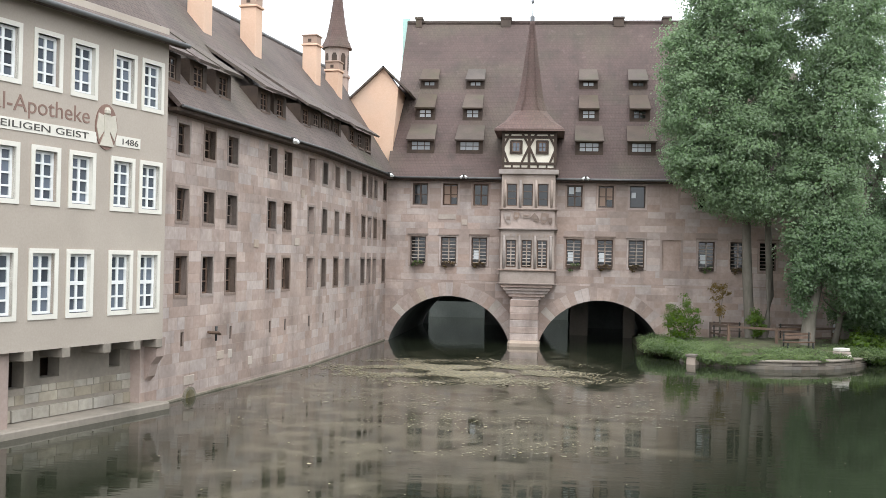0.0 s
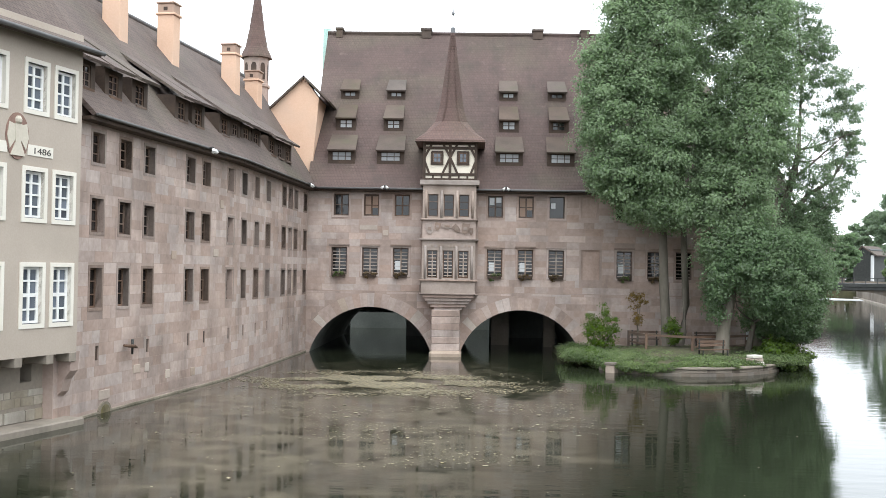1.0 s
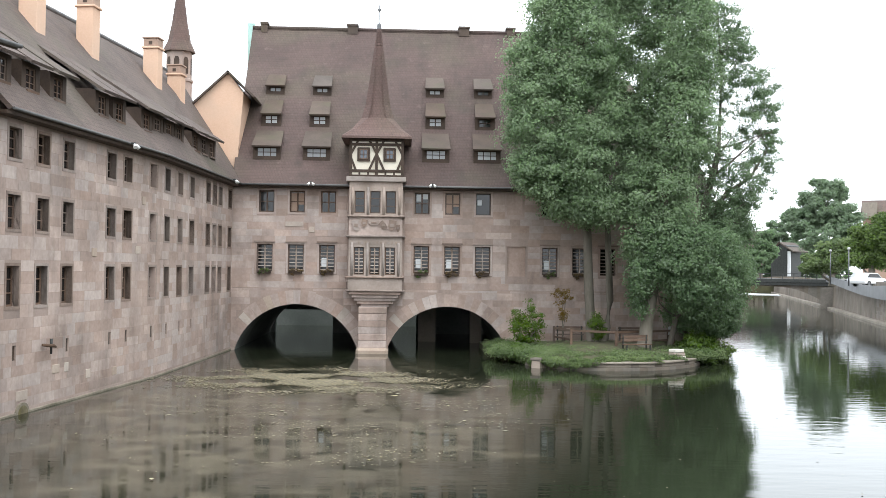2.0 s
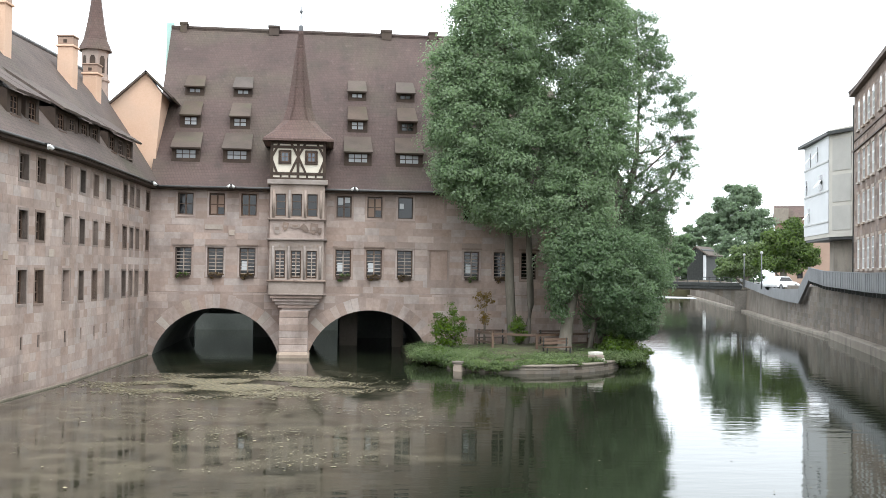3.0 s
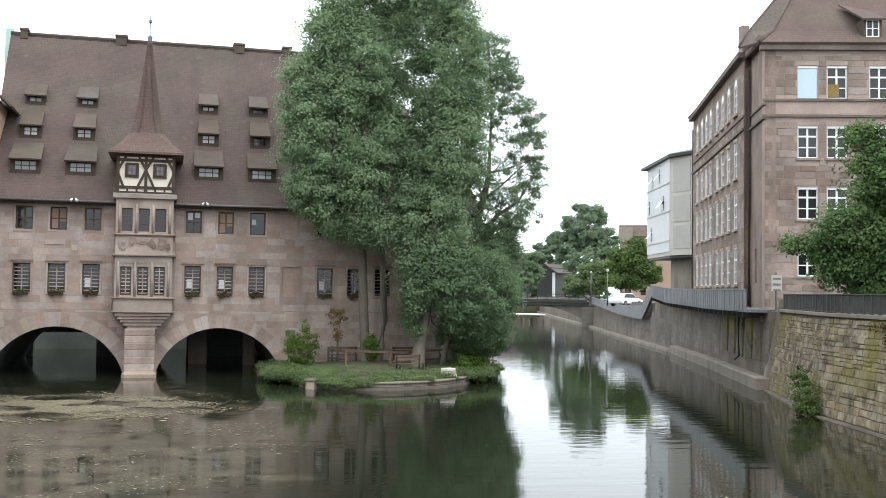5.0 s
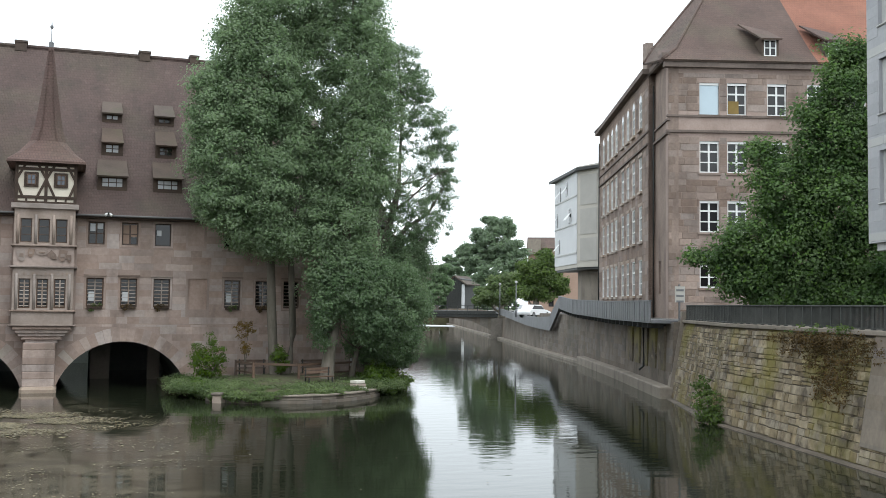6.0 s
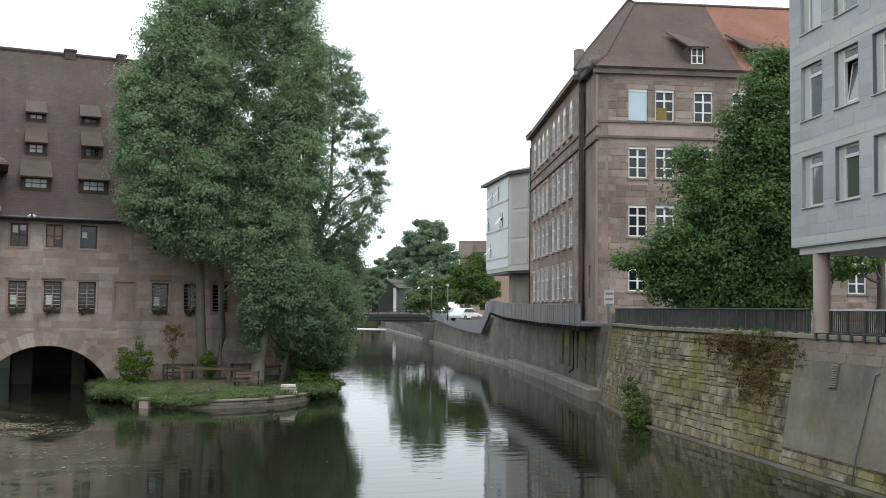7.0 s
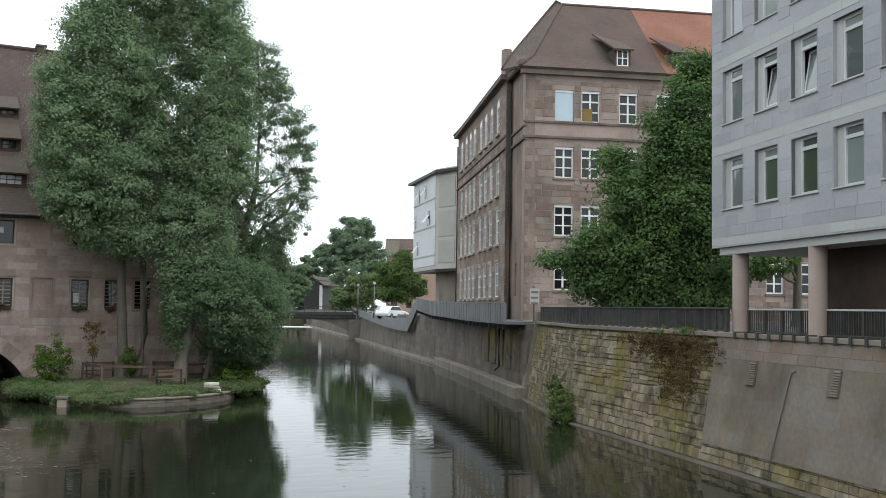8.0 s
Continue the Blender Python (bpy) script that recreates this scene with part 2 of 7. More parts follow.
PEACH = mat("peach_render", (0.60, 0.39, 0.27), (0.70, 0.49, 0.36), 0.5, 0.92, 0, 0.15, 14.0, 0, (0.45, 0.32, 0.24), 0.5, 0.4)
CREAM = mat("cream_infill_render", (0.66, 0.59, 0.48), (0.76, 0.70, 0.59), 1.0, 0.9, 0, 0.15, 14.0)
WHITE = mat("white_window_paint", (0.74, 0.74, 0.72), (0.82, 0.82, 0.80), 2.0, 0.45, 0, 0.05, 30.0)
CREAM_TRIM = mat("cream_painted_stone_trim", (0.66, 0.62, 0.54), (0.75, 0.71, 0.63), 1.5, 0.8, 0, 0.1, 20.0)
# real timber, and also the dark of unlit rooms and openings
TIMBER_AND_SHADE = mat("dark_timber_and_room_shade", (0.035, 0.022, 0.015), (0.07, 0.045, 0.03), 2.0, 0.8, 0, 0.4, 18.0)
OAK = mat("weathered_brown_window_wood", (0.08, 0.05, 0.035), (0.16, 0.108, 0.078), 2.0, 0.8, 0, 0.3, 18.0, 0.25)
GLASS = glass_mat("dark_window_glass", (0.013, 0.012, 0.012))
GLASS_PALE = glass_mat("pale_dormer_glass", (0.40, 0.41, 0.42))
# pale base imitates reflected sky, besides the coating's high IOR
GLASS_OFFICE = glass_mat("coated_sky_toned_glass", (0.20, 0.225, 0.225), 0.04, 2.3)
# blue-grey base holds the sky's light on the panes
GLASS_BLUE = glass_mat("sky_lit_window_glass", (0.10, 0.115, 0.14))
BLIND = mat("pale_blue_roller_blind", (0.50, 0.60, 0.66), (0.56, 0.66, 0.72), 1.0, 0.7, 0, 0.05, 20)
LOUVRE = mat("pale_grey_louvre_slats", (0.24, 0.185, 0.15), (0.38, 0.31, 0.26), 2.0, 0.7, 0, 0.1, 20.0, 0.15)
METAL = mat("dark_painted_iron", (0.025, 0.027, 0.026), (0.055, 0.056, 0.052), 3.0, 0.55, 0.3, 0.1, 30.0)
LEAD = mat("grey_sheet_metal", (0.135, 0.138, 0.145), (0.205, 0.208, 0.215), 0.8, 0.5, 0.4, 0.1, 12.0, 0, (0.12, 0.12, 0.12), 0.5, 0.3)
GUTTER = mat("dull_zinc_gutter", (0.10, 0.10, 0.10), (0.16, 0.155, 0.15), 1.0, 0.6, 0.3, 0.1, 12.0)
COPPER = mat("green_copper_sheet", (0.34, 0.52, 0.47), (0.46, 0.63, 0.57), 1.0, 0.7, 0.1, 0.1, 12.0)
GREY_CLAD = mat("grey_stone_cladding", (0.39, 0.392, 0.408), (0.475, 0.477, 0.492), 0.5, 0.75, 0, 0.15, 9.0, 0.085, (0.32, 0.325, 0.33), 0.4, 0.4)
GREY_PALE = mat("pale_grey_stone_band", (0.48, 0.48, 0.47), (0.55, 0.55, 0.53), 0.4, 0.75, 0, 0.1, 14.0, 0.05)
COLUMN = mat("pinkish_column_stone", (0.33, 0.25, 0.215), (0.40, 0.315, 0.275), 0.8, 0.8, 0, 0.15, 16.0)
WHITE_PANEL = mat("white_facade_panel", (0.58, 0.585, 0.59), (0.66, 0.665, 0.67), 0.4, 0.6, 0, 0.05, 12.0)
BEIGE_PANEL = mat("beige_facade_panel", (0.48, 0.45, 0.395), (0.55, 0.52, 0.46), 0.5, 0.85, 0, 0.1, 12.0)
BRICK_RED = mat("dull_brown_render", (0.30, 0.20, 0.15), (0.38, 0.27, 0.205), 0.4, 0.9, 0, 0.2, 9.0)
BARK = mat("grey_brown_bark", (0.11, 0.095, 0.075), (0.21, 0.185, 0.15), 1.2, 0.95, 0, 0.9, 9.0, 0, (0.08, 0.085, 0.05), 0.8, 0.4, stretch=(1, 1, 0.3), dist=0.05)
SOIL = mat("earth_and_grass_ground", (0.055, 0.05, 0.028), (0.10, 0.095, 0.045), 0.8, 0.95, 0, 0.6, 7.0, 0, (0.05, 0.075, 0.02), 0.5, 0.6)
PAVING = mat("grey_yard_paving", (0.13, 0.125, 0.115), (0.19, 0.18, 0.17), 0.5, 0.9, 0, 0.2, 9.0)
GROUND = mat("river_bed_and_earth", (0.06, 0.055, 0.04), (0.10, 0.09, 0.07), 0.05, 0.95, 0, 0.2, 1.0)
LEAF_POPLAR = leaf_mat("poplar_leaves", (0.185, 0.262, 0.14), (0.335, 0.43, 0.255), 0.55)
LEAF_DARK = leaf_mat("dark_alder_leaves", (0.145, 0.212, 0.118), (0.265, 0.35, 0.205), 0.55)
LEAF_MAPLE = leaf_mat("maple_leaves", (0.06, 0.115, 0.042), (0.19, 0.285, 0.10), 0.42)
LEAF_FAR = leaf_mat("grey_green_bank_leaves", (0.165, 0.235, 0.14), (0.29, 0.37, 0.235), 0.5)
LEAF_IVY = leaf_mat("ground_ivy_leaves", (0.085, 0.135, 0.042), (0.175, 0.235, 0.085), 0.45)
LEAF_GRASS = leaf_mat("grass_and_ivy_leaves", (0.10, 0.15, 0.06), (0.24, 0.30, 0.14), 0.45)
LEAF_SHRUB = leaf_mat("bright_shrub_leaves", (0.07, 0.12, 0.022), (0.13, 0.19, 0.045))
LEAF_RUST = leaf_mat("yellowing_shrub_leaves", (0.16, 0.11, 0.04), (0.26, 0.18, 0.07))
DEBRIS = mat("floating_leaves_and_scum", (0.125, 0.105, 0.06), (0.32, 0.275, 0.18), 6.0, 0.8, 0, 0.1, 20.0, 0.5)
WATER = water_mat()
MUD = mat("mud_stained_stone", (0.15, 0.128, 0.094), (0.27, 0.235, 0.18), 0.8, 0.95, 0, 0.5, 7.0, 0, (0.10, 0.095, 0.055), 0.5, 0.6)
BASE_STONE = mat("yellowish_rubble_stone", (0.235, 0.205, 0.16), (0.40, 0.355, 0.285), 1.2, 0.95, 0, 0.7, 7.0, 0.16, (0.17, 0.145, 0.115), 0.9, 0.6)
CORNICE = mat("sooty_cornice_stone", (0.10, 0.078, 0.066), (0.19, 0.15, 0.128), 0.6, 0.9, 0, 0.4, 8.0)
overlay(STONE, (0.15, 0.118, 0.10), 0.9, 0.52, 0.72, 0.55, (1, 1, 0.3))
overlay(STONE, (0.50, 0.43, 0.37), 1.6, 0.6, 0.74, 0.5)
overlay(JOINT, (0.15, 0.118, 0.10), 0.9, 0.52, 0.72, 0.5, (1, 1, 0.3))
overlay(DARK_STONE, (0.095, 0.07, 0.058), 0.7, 0.52, 0.72, 0.6, (1, 1, 0.35))
overlay(FAR_QUAY, (0.06, 0.05, 0.038), 0.6, 0.5, 0.68, 0.6, (1, 1, 0.3))
overlay(CONCRETE, (0.11, 0.095, 0.075), 0.8, 0.52, 0.7, 0.6, (1, 1, 0.5))
for q in (ROOF, ROOF_WING, ROOF_STONE):
    overlay(q, (0.045, 0.035, 0.03), 0.9, 0.52, 0.72, 0.5, (1, 1, 0.35))
    overlay(q, (0.17, 0.125, 0.105), 2.2, 0.6, 0.75, 0.45)
FRAME_PALE = mat("pale_aluminium_window_frame", (0.60, 0.61, 0.61), (0.68, 0.69, 0.69), 1.0, 0.5, 0, 0.05, 20.0)
# dark green base imitates greenery mirrored in the lower panes
GLASS_GREEN = glass_mat("green_reflection_office_glass", (0.10, 0.125, 0.09), 0.04, 1.8)
CAR_WHITE = mat("white_car_paint", (0.72, 0.72, 0.72), (0.78, 0.78, 0.78), 1.0, 0.25, 0, 0, 10)
CAR_SILVER = mat("silver_car_paint", (0.34, 0.35, 0.36), (0.4, 0.41, 0.42), 1.0, 0.3, 0.4, 0, 10)
CAR_RED = mat("red_car_paint", (0.35, 0.03, 0.03), (0.4, 0.045, 0.04), 1.0, 0.25, 0, 0, 10)
RUBBER = mat("black_rubber", (0.02, 0.02, 0.02), (0.035, 0.035, 0.035), 3.0, 0.9, 0, 0.1, 20)
RUST_TEXT = mat("red_brown_sign_paint", (0.20, 0.12, 0.095), (0.26, 0.165, 0.13), 3.0, 0.85, 0, 0.05, 20)
DARK_TEXT = mat("dark_sign_paint", (0.05, 0.045, 0.04), (0.09, 0.08, 0.07), 3.0, 0.85, 0, 0.05, 20)
RELIEF = mat("painted_plaster_relief", (0.50, 0.45, 0.37), (0.60, 0.55, 0.46), 2.0, 0.9, 0, 0.2, 16)
OCHRE = mat("ochre_curtain_cloth", (0.20, 0.135, 0.04), (0.26, 0.18, 0.06), 2.0, 0.9, 0, 0.1, 20)

# ---- builders ----
WORLD_OF = {}


def thing(name, label, category, loc=(0, 0, 0), group="", kind=""):
    ob = new(name)
    ob.empty_display_size = 0.3
    ob.location = loc
    WORLD_OF[ob] = Matrix.Translation(loc)
    return tagged(ob, label, category, group, kind)


def mesh_of(bm, material, name="mesh", smooth=False):
    me = bpy.data.meshes.new(name)
    bm.to_mesh(me)
    bm.free()
    me.materials.append(material)
    if smooth:
        for p in me.polygons:
            p.use_smooth = True
    return me


def part(name, data, material, parent, label="", m=Matrix()):
    """Link a bmesh or mesh as one mesh object under a thing or part; m is its pose in the world."""
    me = mesh_of(data, material, name) if isinstance(data, bmesh.types.BMesh) else data
    ob = new(name, me)
    WORLD_OF[ob] = m
    if parent:
        ob.parent = parent
        ob.matrix_basis = WORLD_OF[parent].inverted() @ m
    else:
        ob.matrix_basis = m
    return tagged(ob, label)


def box(bm, x0, x1, y0, y1, z0, z1, bevel=0.0):
    v = [bm.verts.new(p) for p in ((x0, y0, z0), (x1, y0, z0), (x1, y1, z0), (x0, y1, z0), (x0, y0, z1), (x1, y0, z1), (x1, y1, z1), (x0, y1, z1))]
    f = [bm.faces.new([v[i] for i in q]) for q in ((3, 2, 1, 0), (4, 5, 6, 7), (0, 1, 5, 4), (1, 2, 6, 5), (2, 3, 7, 6), (3, 0, 4, 7))]
    if bevel:
        bmesh.ops.bevel(bm, geom=list({e for q in f for e in q.edges}), offset=bevel, segments=1, affect="EDGES")
    return bm


def boxes(*rows):
    bm = bmesh.new()
    for r in rows:
        box(bm, *r)
    return bm


def quad(bm, *pts):
    return bm.faces.new([bm.verts.new(p) for p in pts])


def prism(bm, outline, d):
    """Extrude an outline of points by the vector d."""
    a = [bm.verts.new(p) for p in outline]
    b = [bm.verts.new(Vector(p) + Vector(d)) for p in outline]
    bm.faces.new(a)
    bm.faces.new(b[::-1])
    for i in range(len(a)):
        j = (i + 1) % len(a)
        bm.faces.new((a[j], a[i], b[i], b[j]))
    bmesh.ops.recalc_face_normals(bm, faces=bm.faces)
    return bm


def slab(bm, pts, t):
    """A plate of thickness t below the given planar polygon."""
    n = (Vector(pts[1]) - Vector(pts[0])).cross(Vector(pts[2]) - Vector(pts[0])).normalized()
    if n.z < 0:
        n = -n
    return prism(bm, pts, -t * n)


def tube(bm, pts, radii, sides=8):
    """A tapered tube along points."""
    rings = []
    for i, p in enumerate(pts):
        a, b = Vector(pts[max(i - 1, 0)]), Vector(pts[min(i + 1, len(pts) - 1)])
        q = (b - a).to_track_quat("Z", "X")
        rings.append([bm.verts.new(Vector(p) + q @ Vector((radii[i] * math.cos(k * math.tau / sides), radii[i] * math.sin(k * math.tau / sides), 0))) for k in range(sides)])
    for a, b in zip(rings, rings[1:]):
        for k in range(sides):
            f = bm.faces.new((a[k], a[(k + 1) % sides], b[(k + 1) % sides], b[k]))
            f.smooth = True
    bm.faces.new(rings[0][::-1])
    bm.faces.new(rings[-1])
    return bm


def lathe(bm, cx, cy, prof, sides=12, turn=0.0):
    rings = [[bm.verts.new((cx + r * math.cos(turn + k * math.tau / sides), cy + r * math.sin(turn + k * math.tau / sides), z)) for k in range(sides)] for r, z in prof]
    for a, b in zip(rings, rings[1:]):
        for k in range(sides):
            bm.faces.new((a[k], a[(k + 1) % sides], b[(k + 1) % sides], b[k]))
    bm.faces.new(rings[0][::-1])
    bm.faces.new(rings[-1])
    return bm


def along(p, q):
    """The pose of a wall: x runs from p to q, y into the building (to the left of that way), z up."""
    d = (Vector(q) - Vector(p)).normalized()
    return Matrix(((d.x, -d.y, 0, p[0]), (d.y, d.x, 0, p[1]), (0, 0, 1, 0), (0, 0, 0, 1)))


def wall_mesh(u0, u1, z0, z1, t, holes):
    """A wall of thickness t, with openings (ua, ub, za, zb) cut through it."""
    us = sorted({u0, u1, *[h[0] for h in holes], *[h[1] for h in holes]})
    zs = sorted({z0, z1, *[h[2] for h in holes], *[h[3] for h in holes]})
    us, zs = [u for u in us if u0 <= u <= u1], [z for z in zs if z0 <= z <= z1]
    bm = bmesh.new()

    def solid(i, j):
        if not (0 <= i < len(us) - 1 and 0 <= j < len(zs) - 1):
            return False
        u, z = (us[i] + us[i + 1]) / 2, (zs[j] + zs[j + 1]) / 2
        return not any(h[0] < u < h[1] and h[2] < z < h[3] for h in holes)

    for i in range(len(us) - 1):
        for j in range(len(zs) - 1):
            if not solid(i, j):
                continue
            a, b, c, d = us[i], us[i + 1], zs[j], zs[j + 1]
            quad(bm, (a, 0, c), (b, 0, c), (b, 0, d), (a, 0, d))
            quad(bm, (a, t, d), (b, t, d), (b, t, c), (a, t, c))
            if not solid(i - 1, j):
                quad(bm, (a, 0, c), (a, 0, d), (a, t, d), (a, t, c))
            if not solid(i + 1, j):
                quad(bm, (b, 0, d), (b, 0, c), (b, t, c), (b, t, d))
            if not solid(i, j - 1):
                quad(bm, (a, 0, c), (a, t, c), (b, t, c), (b, 0, c))
            if not solid(i, j + 1):
                quad(bm, (a, 0, d), (b, 0, d), (b, t, d), (a, t, d))
    bmesh.ops.remove_doubles(bm, verts=bm.verts, dist=0.0005)
    return bm


BLOCKS = []  # walls whose stones are laid at the end of the file


def ashlar(wall, m, u0, u1, z0, z1, holes, course, w0, w1, material, near, proud=0.012, lean=0.0, jitter=0.1, gap=0.012, arches=(), seed=1):
    BLOCKS.append((wall, m, u0, u1, z0, z1, holes, course, w0, w1, material, near, proud, lean, jitter, gap, arches, seed))


# ---- the large structure ----
def sheet(name, pts, z, material, label, depth=0.0):
    bm = bmesh.new()
    if depth:
        prism(bm, [(x, y, z) for x, y in pts], (0, 0, -depth))
    else:
        quad(bm, *[(x, y, z) for x, y in pts])
    return tagged(part(name, bm, material, None), label, name.split("_")[0], kind="structure")


sheet("ground", [(-2500, -2500), (2500, -2500), (2500, 2500), (-2500, 2500)], -1.2, GROUND, "dark earth and river bed under everything")
bm = bmesh.new()
bmesh.ops.create_grid(bm, x_segments=2, y_segments=2, size=260, matrix=Matrix.Translation((20, 150, 0)))
tagged(part("water", bm, WATER, None), "still dark green river water with floating scum", "water", kind="structure")

A, B, C = (-11.86, 29.88), (-10.02, 43.06), (-9.25, 57.5)
FAC, W1, W2 = along((0, 57.5), (1, 57.5)), along(A, B), along(B, C)
DA = Vector((math.sin(radians(16.8)), math.cos(radians(16.8))))
KA = Vector((-11.512, 29.3))
APO = along(KA - 12 * DA, KA)
DG = Vector((math.sin(radians(16)), math.cos(radians(16))))
CG = Vector((22.53, 24.54))
GREY = along(CG + 1.18 * DG, CG)
DS = Vector((math.sin(radians(20.8)), math.cos(radians(20.8))))
DF = Vector((math.sin(radians(107)), math.cos(radians(107))))
S0 = Vector((32.68, 53.0))
OUT = Vector((-DS.y, DS.x))
SIDE = along(S0 + 0.42 * OUT + 28.5 * DS, S0 + 0.42 * OUT)
STRIP = along(S0 + 4.2 * DS, S0)
FRONT = along(S0, S0 + DF)
N0, N1, N2 = (15.4, -2.0), (24.54, 36.43), (28.53, 46.02)
R = [(92, 260), (55.4, 131.4), (45.75, 99.4), (39.1, 76.1), (33.35, 59.3), (28.53, 46.02)]
QUAY = 3.95

# land behind the walls
sheet("pavement_right_bank", [(16.6, -12), (25.3, 36.3), (29.3, 45.8), (34.4, 59.0), (40.2, 75.7), (46.4, 97.0), (700, 97.0), (700, -12)], QUAY, PAVING, "grey paved yard on the right bank", 1.0)
sheet("pavement_car_park", [(46.4, 97.0), (46.9, 99.0), (56.5, 131), (93, 260), (700, 260), (700, 97.0)], 3.3, PAVING, "lower grey car park beyond the school", 1.0)
sheet("ground_hospital_yard", [(-200, -12), (-26, -12), (-24, 50), (-20, 74), (-20, 140), (-200, 140)], 0.9, SOIL, "earth yard behind the hospital wing", 1.6)
sheet("ground_left_bank", [(15, 63), (19, 71), (27, 92), (32, 110), (44, 140), (9, 140), (9, 75), (15, 75)], 0.9, SOIL, "earth bank under trees behind the hospital", 1.6)

# ---- window kinds, each made once ----
def sash_meshes(w, h, cols, rows, fr=0.07, bar=0.03, depth=0.07, mid=0.0, mat_f=None, mat_g=None, split=False):
    """A frame with its glazing bars, and the pane behind (split: each pane by itself); origin at the lower left of the opening, y into the wall."""
    us = [fr] + [u for i in range(1, cols) for u in (w * i / cols - bar / 2 * (1.6 if cols == 2 * i else 1), w * i / cols + bar / 2 * (1.6 if cols == 2 * i else 1))] + [w - fr]
    zs = [fr]
    for j in range(1, rows):
        z = h * j / rows
        k = 0.05 if mid and abs(z / h - mid) < 0.51 / rows and (rows < 4 or abs(z / h - mid) < 0.01) else bar / 2
        zs += [z - k, z + k]
    if mid and rows == 1:
        zs += [h * mid - 0.05, h * mid + 0.05]
    zs.append(h - fr)
    cells = [(us[a], us[a + 1], zs[b], zs[b + 1]) for a in range(0, len(us), 2) for b in range(0, len(zs), 2)]
    f = mesh_of(wall_mesh(0, w, 0, h, depth, cells), mat_f or WHITE, "window_frame")
    if split:
        return f, [mesh_of(boxes((c[0] - 0.004, c[1] + 0.004, depth * 0.5, depth * 0.5 + 0.012, c[2] - 0.004, c[3] + 0.004)), mat_g or GLASS, "pane") for c in cells]
    return f, mesh_of(boxes((fr * 0.5, w - fr * 0.5, depth * 0.5, depth * 0.5 + 0.012, fr * 0.5, h - fr * 0.5)), mat_g or GLASS, "pane")


def surround_mesh(w, h, fr, out, material, sill=0.0, deep=0.12):
    """A stone or painted border round an opening, standing out from the wall."""
    bm = wall_mesh(-fr, w + fr, -fr, h + fr, out + deep, [(0, w, 0, h)])
    bmesh.ops.translate(bm, verts=bm.verts, vec=(0, -out, 0))
    return mesh_of(bm, material, "surround")


def window(parent, m, u, z, frame_pane, inset, surround=None, label="", extras=()):
    """window > frame, pane and whatever else it has; placed at (u, z) of the wall m."""
    at = m @ Matrix.Translation((u, inset, z))
    w = part("window", frame_pane[0], None, parent, label, at)
    for g in (frame_pane[1] if isinstance(frame_pane[1], list) else [frame_pane[1]]):
        part("pane", g, None, w, "", at)
    if surround:
        part("surround", surround, None, w, "", m @ Matrix.Translation((u, 0, z)))
    for nm, me in extras:
        part(nm, me, None, w, "", at)
    return w


# both tones are darkened to carry the shade inside the arches
VAULT = mat("shaded_vault_stone", (0.14, 0.15, 0.135), (0.24, 0.25, 0.225), 0.5, 0.8, 0, 0.4, 6.0, 0, (0.03, 0.04, 0.025), 0.4, 0.5)
DIM_STONE = mat("dim_rear_wall_stone", (0.05, 0.056, 0.05), (0.105, 0.112, 0.10), 0.5, 0.9, 0, 0.4, 6.0, 0, (0.03, 0.036, 0.03), 0.3, 0.6)
# ---- the hospital over the river ----
hospital = thing("hospital", "pink sandstone hospital with steep brown roof on two river arches", "building", (0, 57.5, 0))
UP = [-7.82, -6.15, -4.45, 0.69, 2.38, 4.07, 7.70, 9.40, 11.1, 12.8]
LOW = [-7.9, -6.2, -4.5, 0.67, 2.36, 4.05, 7.77, 9.45, 11.0, 12.7]
HOLES = [(u, u + 0.83, 7.55, 8.75) for u in UP] + [(u, u + 0.86, 4.3, 5.8) for u in LOW] + [(5.85, 6.85, 4.2, 5.85), (5.8, 6.65, 7.6, 8.75)]
# wall above the arches
fw = part("wall", wall_mesh(-9.3, 16.5, 3.4, 9.35, 0.7, HOLES), JOINT, hospital, "weathered pink sandstone wall", FAC)
ARCH = [(-5.68, 2.55), (2.58, 2.5)]
RA, RISE = 3.49, 0.75


def soffit(u):
    z = -0.6
    for c, top in ARCH:
        d = u - c
        if abs(d) < RA:
            z = max(z, top - RA + math.sqrt(RA * RA - d * d))
    return z


